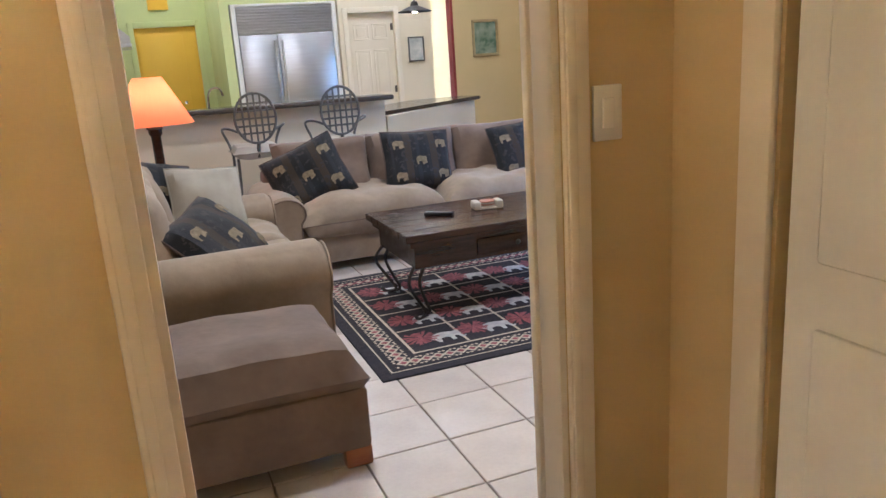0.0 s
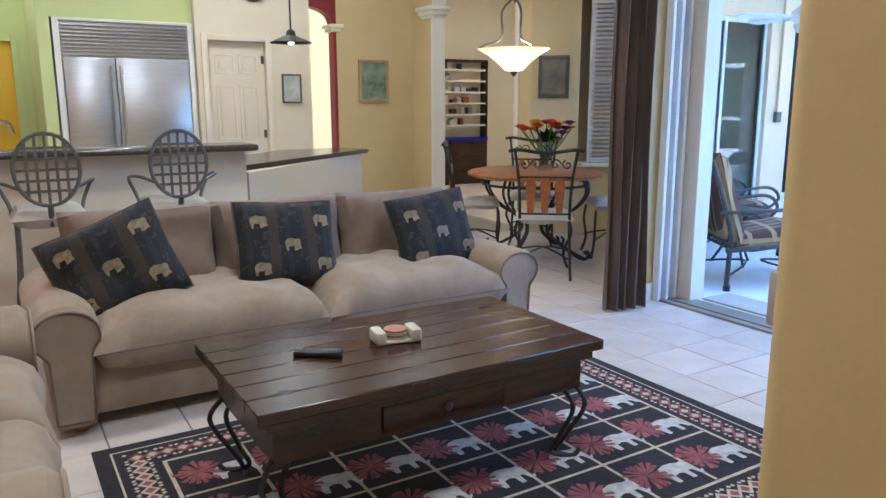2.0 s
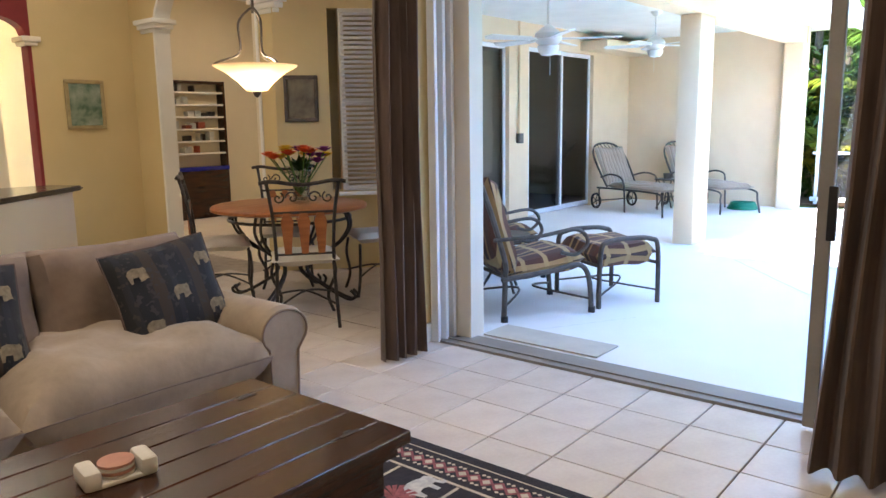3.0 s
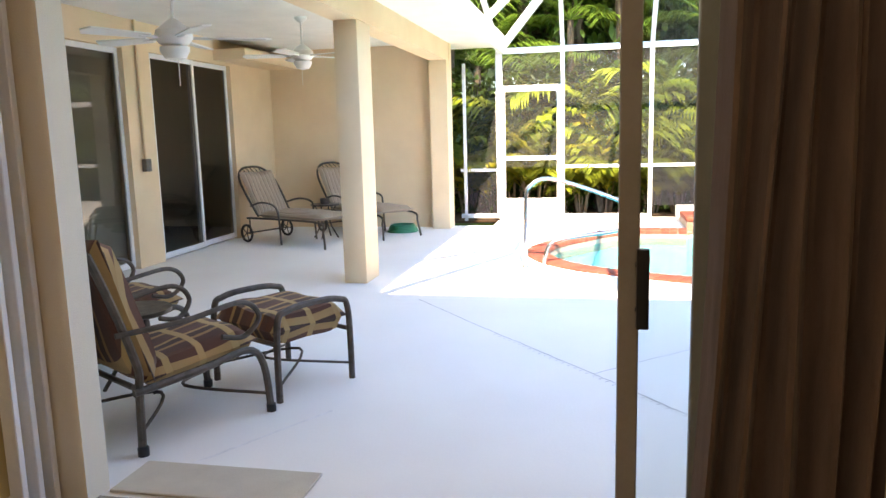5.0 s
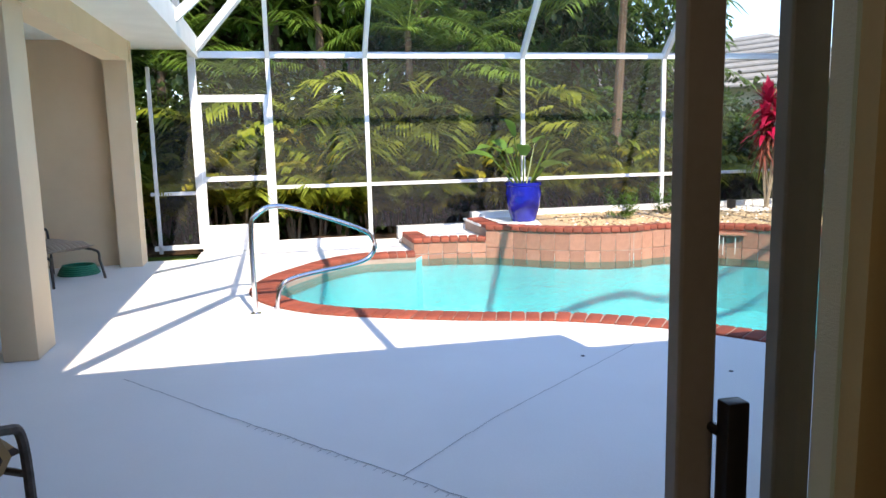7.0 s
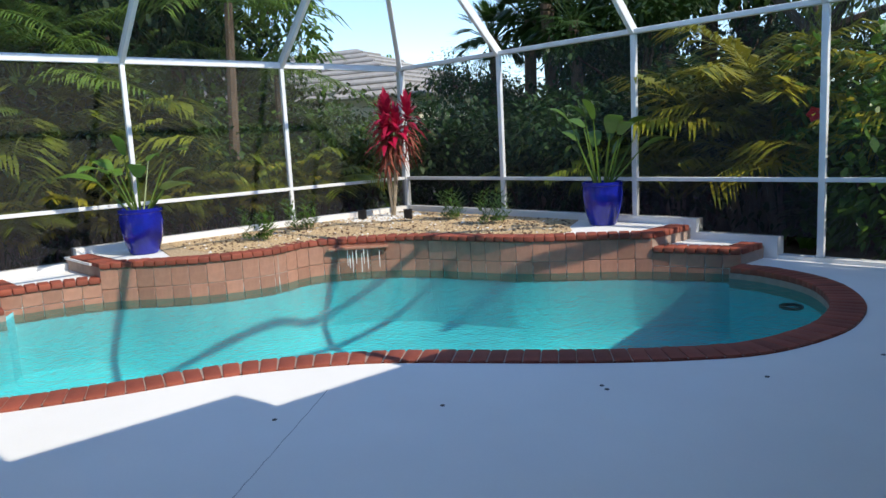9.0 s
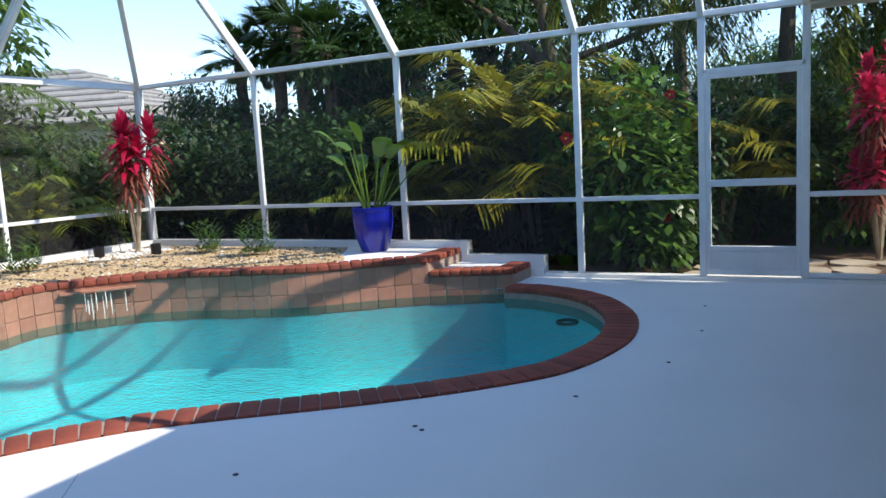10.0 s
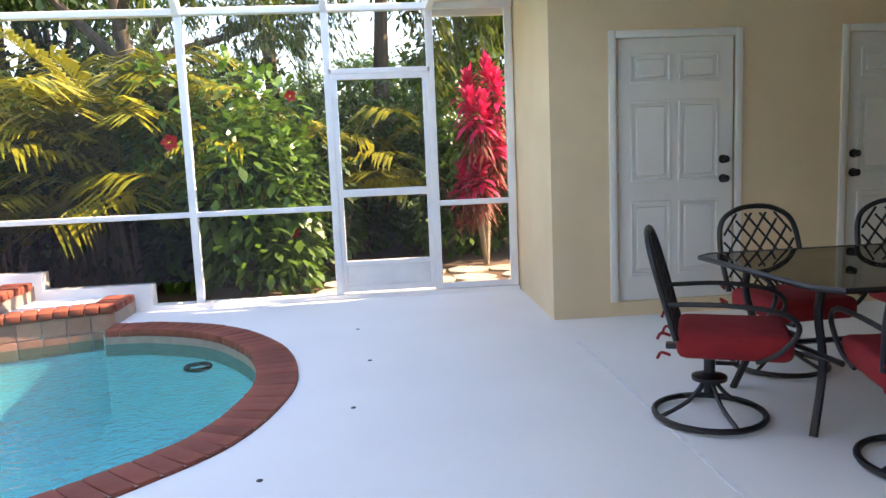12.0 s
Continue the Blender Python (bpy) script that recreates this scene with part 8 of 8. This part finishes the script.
ceiling_fan(7.6, 6.42, SOF, 0.62, 10)
ceiling_fan(10.84, 6.79, SOF, 0.42, 35)
pb = thing("conduit_box", (10.35, 8.555, 1.15), "painted conduit pipe with a switch box", "conduit")
bm = bmesh.new()
tube(bm, [(0, -0.02, 0.05), (0, -0.02, 1.6)], 0.018, 8)
part("pipe", bm, M["stucco"], pb)
part("box", R((-0.05, 0.05, -0.06, 0.0, -0.07, 0.07), r=0.006), M["greyiron"], pb)
# pool hand rail
hr = thing("pool_handrail", (0, 0, 0), "bent stainless steel pool handrail", "handrail")
bm = bmesh.new()
tube(bm, smooth_line([(10.5 + 0.37 * s, 4.27 - 0.93 * s, z) for s, z in ((0, 0), (0.0, 0.7), (0.05, 0.86), (0.3, 0.92), (1.0, 0.68), (1.18, 0.55), (1.17, 0.42), (1.0, 0.34), (0.45, 0.29), (0.25, 0.22), (0.2, 0.0), (0.2, -0.3))], 6), 0.022, 10)
part("rail", bm, M["chrome"], hr)
for x, y in ((10.5, 4.27),):
    bm = bmesh.new()
    lathe(bm, [(0.05, 0), (0.05, 0.012), (0.03, 0.02)], 14, (x, y, 0))
    part("flange", bm, M["chrome"], hr)
# gravel, stones and small lights in the planter
GRAVEL = [(p.x + 0.1, p.y - 0.25) for p in bank_u[4:-8][::-1]] + [(14.4, 0.2), (14.4, -3.9), (11.05, -3.9)]


def inside(x, y, poly):
    n, hit = len(poly), False
    for i in range(n):
        (x0, y0), (x1, y1) = poly[i], poly[(i + 1) % n]
        if (y0 > y) != (y1 > y) and x < (x1 - x0) * (y - y0) / (y1 - y0) + x0:
            hit = not hit
    return hit


def stone(bm, x, y, z, r):
    v = [bm.verts.new((x + dx * r * rr.uniform(0.7, 1.3), y + dy * r * rr.uniform(0.7, 1.3), z + dz * r * 0.6)) for dx, dy, dz in ((1, 0, 0), (0, 1, 0), (-1, 0, 0), (0, -1, 0), (0, 0, 1), (0, 0, -1))]
    for a, b in ((0, 1), (1, 2), (2, 3), (3, 0)):
        bm.faces.new((v[a], v[b], v[4])), bm.faces.new((v[b], v[a], v[5]))


peb, whi, drk = bmesh.new(), bmesh.new(), bmesh.new()
for k in range(9000):
    x, y = rr.uniform(10.3, 14.45), rr.uniform(-3.95, 0.25)
    if inside(x, y, GRAVEL):
        near = math.hypot(x - 14.05, (y + 3.1) * 0.8)
        r = rr.uniform(0.016, 0.034)
        stone(whi if near < 0.55 and rr.random() < 0.8 or rr.random() < 0.03 else (drk if rr.random() < 0.16 else peb), x, y, TOP + 0.008, r)
for nm, bm, m, lab in (("pea_gravel", peb, "pebble", "loose tan pea gravel"), ("white_stones", whi, "whitestone", "white stones round the red plant"), ("dark_gravel", drk, "mulch", "scattered dark bark and stones")):
    t = thing(nm, (0, 0, 0), lab + " in the planter", "gravel", kind="stuff")
    part("stones", bm, M[m], t)
for x, y, tn in ((14.1, -2.76, 0), (13.44, -3.12, 40)):
    t = thing("spotlight", (x, y, TOP), "small black garden spotlight in the gravel", "garden light", "planter spotlights", turn=tn)
    bm = bmesh.new()
    lathe(bm, [(0.03, 0.0), (0.065, 0.005), (0.07, 0.15), (0.06, 0.15), (0.055, 0.08), (0.002, 0.07)], 16)
    part("housing", bm, M["blackp"], t)
    bm = bmesh.new()
    tube(bm, [(0.03, 0, 0.0), (0.14, 0.02, 0.01), (0.3, -0.05, 0.012)], 0.007, 5)
    part("cable", bm, M["blackp"], t)
# spillway in the planter wall
sp = thing("spillway", (0, 0, 0), "thin sheet of water falling from a stone lip in the planter", "fountain")
along, out = Vector((-0.603, -0.798, 0)), Vector((-0.798, 0.603, 0))
o = Vector((12.50, -1.06, 0)) - out * 0.03
bm = bmesh.new()
prism(bm, [tuple((o + along * a + out * b).to_2d()) for a, b in ((-0.03, -0.06), (0.70, -0.06), (0.70, 0.06), (-0.03, 0.06))], 0.205, 0.228)
part("lip", bm, M["walltile"], sp)
bm = bmesh.new()
rows = []
for j in range(7):
    f = j / 6
    rows.append([bm.verts.new(o + along * (0.67 * i / 20) + out * (0.06 + 0.1 * f ** 0.6 + rr.uniform(-0.006, 0.006)) + Vector((0, 0, 0.215 - 0.32 * f * f))) for i in range(21)])
for a, b in zip(rows, rows[1:]):
    for i in range(20):
        bm.faces.new((a[i], a[i + 1], b[i + 1], b[i]))
M["spill"] = pane("spilling_water", (0.82, 0.88, 0.88), 1.33, 0.05, 0.8, 30.0)
w = part("water_sheet", bm, M["spill"], sp)
w.visible_shadow = False
for k in range(9):
    a = rr.uniform(0.02, 0.65)
    f0, f1 = rr.uniform(0.1, 0.5), rr.uniform(0.7, 1.0)
    bm = bmesh.new()
    tube(bm, [o + along * a + out * (0.065 + 0.1 * f ** 0.6) + Vector((0, 0, 0.215 - 0.32 * f * f)) for f in (f0, (f0 + f1) / 2, f1)], [0.002, 0.006, 0.004], 5)
    part("rivulet", bm, M["whitestone"], sp, "white foaming rivulet")
# flagstone path beyond the screen door
pth = thing("garden_path", (0, 0, 0), "tan flagstone path outside the screen door", "path", kind="structure")
for i in range(5):
    for j in range(3):
        x, y, a = 4.75 + i * 0.48 + rr.uniform(-0.05, 0.05), -4.5 - j * 0.46 + rr.uniform(-0.05, 0.05), rr.uniform(0, 6)
        bm = bmesh.new()
        prism(bm, [(x + 0.25 * math.cos(a + q * math.tau / 7) * rr.uniform(0.8, 1.08), y + 0.24 * math.sin(a + q * math.tau / 7) * rr.uniform(0.8, 1.08)) for q in range(7)], -0.05, 0.0 + rr.uniform(0.0, 0.012))
        part("flagstone", bm, M["flagstone"], pth)
# pool fittings
pr = thing("pool_inlet_ring", (7.63, -2.62, -0.16), "dark ring fitting on the pool wall", "pool fitting")
bm = bmesh.new()
tube(bm, [(0.09 * math.cos(k * math.tau / 20), 0.09 * math.sin(k * math.tau / 20), 0) for k in range(20)], 0.016, 6, True)
part("ring", bm, M["iron"], pr)
for x, y in ((8.53, 2.08), (7.96, 1.34), (7.40, 0.555), (7.46, 0.52), (6.80, -0.2), (6.43, -1.03), (6.35, -1.93), (6.45, -2.83)):
    sc = thing("deck_anchor", (x, y, 0), "small dark anchor plug in the deck", "deck anchor", "deck anchors")
    bm = bmesh.new()
    lathe(bm, [(0.001, 0), (0.014, 0), (0.014, 0.003), (0.001, 0.003)], 12)
    part("plug", bm, M["iron"], sc)
M["seam"] = mat("deck_seam", (0.34, 0.33, 0.32), (0.6, 0.6, 0.6), 20, 0.9, 0.4)
M["seamw"] = mat("deck_seam_patch", (0.86, 0.86, 0.86), (0.7, 0.7, 0.7), 12, 0.8, 0.4)
for pts, w, m in (([(8.9, 5.05), (8.19, 4.49), (7.07, 3.56), (6.3, 2.95)], 0.008, "seam"), ([(7.07, 3.56), (7.62, 2.98), (8.71, 1.6)], 0.006, "seam"), ([(5.6, 5.3), (6.3, 4.9)], 0.02, "seamw")):
    bm = bmesh.new()
    P = even([Vector((*p, 0)) for p in pts], 0.06)
    q = [p + Vector((rr.uniform(-0.004, 0.004), rr.uniform(-0.004, 0.004), 0.002)) for p in P]
    for a, b in zip(q, q[1:]):
        n = Vector(((b - a).y, -(b - a).x, 0)).normalized() * w / 2
        bm.faces.new([bm.verts.new(c) for c in (a - n, b - n, b + n, a + n)])
    if w == 0.008:
        for a, b in zip(q, q[1:]):
            if a.x < 7.9:
                d = (b - a).normalized()
                n = Vector((d.y, -d.x, 0))
                c = a + n * 0.01
                bm.faces.new([bm.verts.new(p) for p in (c, c + d * 0.006, c + d * 0.006 + n * 0.026, c + n * 0.026)])
    structure("deck_seam", bm, M[m], "thin joint line in the painted deck", "joint")
bm = bmesh.new()
for k in range(60):
    y = -2.1 + k * 0.06
    x = 4.91 + rr.uniform(-0.006, 0.006)
    box(bm, x - 0.014, x + 0.014, y, y + 0.062, -0.002, 0.0035)
structure("deck_ridge", bm, M["seamw"], "patched raised joint in the painted deck", "joint")


def patio_swivel(x, y, turn):
    t = thing("swivel_chair", (x, y, 0), "black lattice-back swivel patio chair with a red cushion", "patio chair", "chairs round the patio table", turn=turn)
    t.matrix_world = t.matrix_world @ Matrix.Scale(0.925, 4)
    bm = bmesh.new()
    rbox(bm, -0.26, 0.26, -0.27, 0.27, 0.40, 0.53, 0.045, 4)
    part("cushion", bm, M["redcloth"], t, "red canvas seat cushion")
    out = [(-0.26, 0.50), (-0.28, 0.75), (-0.25, 0.93), (-0.14, 1.01), (0.0, 1.03), (0.14, 1.01), (0.25, 0.93), (0.28, 0.75), (0.26, 0.50)]
    yb = lambda z: -0.27 - (z - 0.5) * 0.28
    bm = bmesh.new()
    tube(bm, smooth_line([(a, yb(z), z) for a, z in out], 5), 0.017, 8)
    part("back_frame", bm, M["blackp"], t)
    for sg in (-1, 1):
        for k in range(-4, 5):
            bm = bmesh.new()
            pts = []
            for j in range(13):
                z = 0.50 + 0.53 * j / 12
                a = k * 0.105 + sg * (z - 0.76) * 0.8
                lim = 0.26 if z < 0.85 else 0.27 * math.sqrt(max(0.0, 1 - ((z - 0.85) / 0.18) ** 2))
                if abs(a) <= lim:
                    pts.append((a, yb(z), z))
            if len(pts) > 1:
                tube(bm, pts, 0.008, 5)
                part("lattice_bar", bm, M["blackp"], t)
            else:
                bm.free()
    for sx in (-1, 1):
        bm = bmesh.new()
        tube(bm, smooth_line([(sx * 0.27, -0.33, 0.68), (sx * 0.3, -0.05, 0.69), (sx * 0.3, 0.2, 0.66), (sx * 0.29, 0.28, 0.58), (sx * 0.27, 0.2, 0.46), (sx * 0.24, 0.1, 0.4)], 5), 0.013, 8)
        part("arm", bm, M["blackp"], t)
        for dz in (0.0, 0.2):
            bm = bmesh.new()
            tube(bm, smooth_line([(sx * 0.25, -0.3, 0.42 + dz * 0.5), (sx * 0.28, -0.34, 0.44 + dz * 0.5), (sx * 0.24, -0.36, 0.40 + dz * 0.5)], 3), 0.008, 5)
            part("cushion_tie", bm, M["redcloth"], t)
    bm = bmesh.new()
    tube(bm, [(0, 0, 0.14), (0, 0, 0.40)], 0.03, 10)
    lathe(bm, [(0.03, 0.2), (0.09, 0.21), (0.09, 0.23), (0.03, 0.25)], 16)
    rbox(bm, -0.2, 0.2, -0.03, 0.03, 0.37, 0.40, 0.006)
    rbox(bm, -0.03, 0.03, -0.22, 0.22, 0.37, 0.40, 0.006)
    tube(bm, [(0, 0.03, 0.3), (0, 0.14, 0.3), (0, 0.14, 0.35)], 0.012, 6)
    part("pedestal", bm, M["blackp"], t)
    bm = bmesh.new()
    tube(bm, [(0.28 * math.cos(k * math.tau / 32), 0.28 * math.sin(k * math.tau / 32), 0.028) for k in range(32)], 0.017, 8, True)
    part("base_ring", bm, M["blackp"], t)
    for k in range(4):
        a = k * math.tau / 4 + 0.5
        bm = bmesh.new()
        tube(bm, smooth_line([(0.03 * math.cos(a), 0.03 * math.sin(a), 0.2), (0.12 * math.cos(a), 0.12 * math.sin(a), 0.1), (0.28 * math.cos(a), 0.28 * math.sin(a), 0.03)], 4), 0.012, 6)
        part("base_spoke", bm, M["blackp"], t)
    for c in t.children:
        if c.name.split(".")[0] in ("cushion", "back_frame", "lattice_bar", "arm", "cushion_tie"):
            c.matrix_local = Matrix.Translation((0, 0.11, -0.02))
    return t


patio_swivel(4.68, -0.53, 66)
patio_swivel(3.93, -1.22, 4)
patio_swivel(3.08, -1.2, -6)
patio_swivel(4.08, 0.17, 165)
pt = thing("patio_table", (3.62, -0.50, 0), "glass-topped patio table with a black frame", "patio table", turn=0)
bm = bmesh.new()
q = [(-0.95, -0.56), (0.82, -0.56), (0.90, -0.50), (0.84, 0.42), (0.76, 0.54), (-0.95, 0.54)]
prism(bm, q, 0.715, 0.727)
part("glass_top", bm, pane("smoked_glass", (0.42, 0.44, 0.42), 1.6), pt)
bm = bmesh.new()
tube(bm, [(x, y, 0.718) for x, y in q], 0.014, 6, True)
part("rim", bm, M["blackp"], pt)
for x, y in ((0.68, -0.38), (0.66, 0.24), (-0.8, -0.36), (-0.8, 0.4)):
    sx, sy = (1 if x > 0 else -1), (1 if y > 0 else -1)
    bm = bmesh.new()
    tube(bm, smooth_line([(x, y, 0.71), (x + 0.02 * sx, y, 0.55), (x - 0.02 * sx, y - 0.02 * sy, 0.3), (x + 0.06 * sx, y + 0.05 * sy, 0.0)], 5), 0.02, 8)
    part("leg", bm, M["blackp"], pt)
bm = bmesh.new()
tube(bm, [(0.7, -0.36, 0.36), (0.65, 0.38, 0.36)], 0.014, 6), tube(bm, [(-0.8, -0.36, 0.36), (-0.8, 0.38, 0.36)], 0.014, 6), tube(bm, [(-0.8, 0, 0.36), (0.67, 0, 0.36)], 0.014, 6)
part("stretcher", bm, M["blackp"], pt)
# outer doors
for x0, knob_left in ((3.47, True), (1.62, False)):
    d = thing("door_7", (x0 + 0.94, -2.755, 0.115), "white six-panel outer door with black knobs", "door", kind="structure", turn=180)
    six_panel(d, 0.94, 2.015, M["white"], d=0.04, deep=0.014, side=-1)
    part("casing", R((-0.055, 0.0, -0.045, -0.02, 0, 2.07), (0.94, 0.995, -0.045, -0.02, 0, 2.07), (0.0, 0.94, -0.045, -0.02, 2.015, 2.07), r=0.006), M["white"], d)
    kx = 0.86 if knob_left else 0.08
    for z in (0.93, 1.08):
        bm = bmesh.new()
        lathe(bm, [(0.034, 0), (0.034, 0.012), (0.014, 0.018), (0.014, 0.035), (0.028, 0.045), (0.028, 0.062), (0.004, 0.07)], 16)
        bm.transform(Matrix.Translation((kx, 0, z)) @ Matrix.Rotation(radians(90), 4, "X"))
        part("knob" if z < 1 else "deadbolt", bm, M["blackp"], d)
    for z in (0.22, 1.0, 1.72):
        part("hinge", R(((0.0 if knob_left else 0.9), (0.03 if knob_left else 0.94), -0.025, -0.004, z, z + 0.1), r=0.002, seg=1), M["alu"], d)


# ---- bricks, tiles and other pieces ----
def brick_row(line, depth, z0, z1, parent, step=0.118, material=None, side=1, nose=0.02):
    """Bricks laid across a line, each a small rounded wedge."""
    pts = even([Vector((p.x, p.y, 0)) for p in line], step)
    for i in range(len(pts) - 1):
        a, b = pts[i], pts[i + 1]
        t = (b - a).normalized()
        n = Vector((t.y, -t.x, 0)) * side
        mid = (a + b) / 2
        w = (b - a).length - 0.006
        key = round(w, 3)
        me = BRICKS.get((key, depth, z0, z1))
        if me is None:
            bm = bmesh.new()
            rbox(bm, -w / 2, w / 2, 0.0, depth, z0, z1, 0.012, 2)
            me = mesh_of("brick", bm, material or M["brick"])
            BRICKS[(key, depth, z0, z1)] = me
        ob = new("brick", me)
        ob.parent = parent
        ob.matrix_world = Matrix(((t.x, n.x, 0, mid.x), (t.y, n.y, 0, mid.y), (0, 0, 1, rr.uniform(-0.002, 0.002)), (0, 0, 0, 1)))


BRICKS = {}
cop = thing("pool_coping", (0, 0, 0), "red brick coping round the pool edge", "coping", kind="structure")
bed = bmesh.new()
for i in range(len(edge) - 1):
    a, b, c, d = edge[i], edge[i + 1], inner[i + 1], inner[i]
    bed.faces.new([bed.verts.new((p.x, p.y, 0.012)) for p in (a, b, c, d)])
    bed.faces.new([bed.verts.new((p.x, p.y, z)) for p, z in ((c, 0.012), (d, 0.012), (d, -0.07), (c, -0.07))])
part("mortar_bed", bed, M["mortar"], cop)
brick_row(edge, 0.262, -0.04, 0.022, cop)
bkc = thing("planter_coping", (0, 0, 0), "red brick coping along the planter edge", "coping", kind="structure")
brick_row(inset(bank_u, 0.03), 0.24, TOP - 0.05, TOP + 0.015, bkc, side=-1)
brick_row(inset(bank_n, 0.03), 0.24, STEP - 0.05, STEP + 0.015, bkc, side=-1)
brick_row(inset(bank_s, 0.03), 0.24, STEP - 0.05, STEP + 0.015, bkc, side=-1)
brick_row([Vector((bank_u[-1].x - 0.02, -3.98)), Vector((bank_u[-1].x - 0.02, bank_u[-1].y))], 0.24, TOP - 0.05, TOP + 0.016, bkc, side=1)
brick_row([Vector((8.48, -3.98)), Vector((8.48, -3.5))], 0.24, STEP - 0.05, STEP + 0.016, bkc, side=1)
brick_row([Vector((14.4, bank_u[0].y)), Vector((bank_u[0].x, bank_u[0].y))], 0.24, TOP - 0.05, TOP + 0.016, bkc, side=-1)
brick_row([Vector((14.4, 2.32)), Vector((13.6, 2.32))], 0.24, STEP - 0.05, STEP + 0.016, bkc, side=-1)
# terracotta tiles on the planter face
face = thing("planter_face", (0, 0, 0), "terracotta tiles on the planter wall above the water", "tiled wall", kind="structure")
TILES = {}


def tile_wall(line, z0, z1, step=0.19):
    pts = even([Vector((p.x, p.y, 0)) for p in line], step)
    rows = max(1, round((z1 - z0) / step))
    h = (z1 - z0) / rows
    for i in range(len(pts) - 1):
        a, b = pts[i], pts[i + 1]
        t = (b - a).normalized()
        n = Vector((t.y, -t.x, 0))
        mid = (a + b) / 2
        w = (b - a).length - 0.008
        key = (round(w, 3), round(h, 3))
        if key not in TILES:
            bm = bmesh.new()
            rbox(bm, -w / 2, w / 2, -0.006, 0.008, 0.004, h - 0.004, 0.003, 1)
            TILES[key] = mesh_of("tile", bm, M["walltile"])
        for r in range(rows):
            ob = new("tile", TILES[key])
            ob.parent = face
            ob.matrix_world = Matrix(((t.x, n.x, 0, mid.x), (t.y, n.y, 0, mid.y), (0, 0, 1, z0 + r * h), (0, 0, 0, 1)))


tile_wall(bank_u, -0.19, TOP - 0.05)
tile_wall(bank_n, -0.19, STEP - 0.05)
tile_wall(bank_s, -0.19, STEP - 0.05)
# floor tiles of the house
fl_t = thing("floor_tiles", (0, 0, 0), "pale beige ceramic floor tiles", "tiles", kind="structure")
S = 0.326
bm = bmesh.new()
rbox(bm, 0.003, S - 0.003, 0.003, S - 0.003, -0.014, 0.0, 0.003, 1)
tile_me = mesh_of("tile", bm, M["tile"])
rest = bmesh.new()
for i in range(-25, 16):
    for j in range(-9, 36):
        x, y = 5.015 - (i + 25) * S - S, 3.575 + (j - 9) * S
        if x < -3.2 or y < -0.6 or y > 11.0 or (y < 2.1 and x > 1.5):
            continue
        if 0.4 < x and 2.1 < y < 6.6:
            ob = new("tile", tile_me)
            ob.parent = fl_t
            ob.location = (x, y, rr.uniform(-0.0006, 0.0006))
        else:
            box(rest, x + 0.003, x + S - 0.003, y + 0.003, y + S - 0.003, -0.012, 0.0)
for i in range(0, 7):
    for j in range(0, 10):
        x, y = 5.02 + i * S, 5.87 + j * S
        if x + S < 7.2 and y > x + 0.45 and y + x < 14.0:
            box(rest, x + 0.003, x + S - 0.003, y + 0.003, y + S - 0.003, -0.012, 0.0)
tagged(part("tiles", rest, M["tile"], fl_t), kind="stuff")
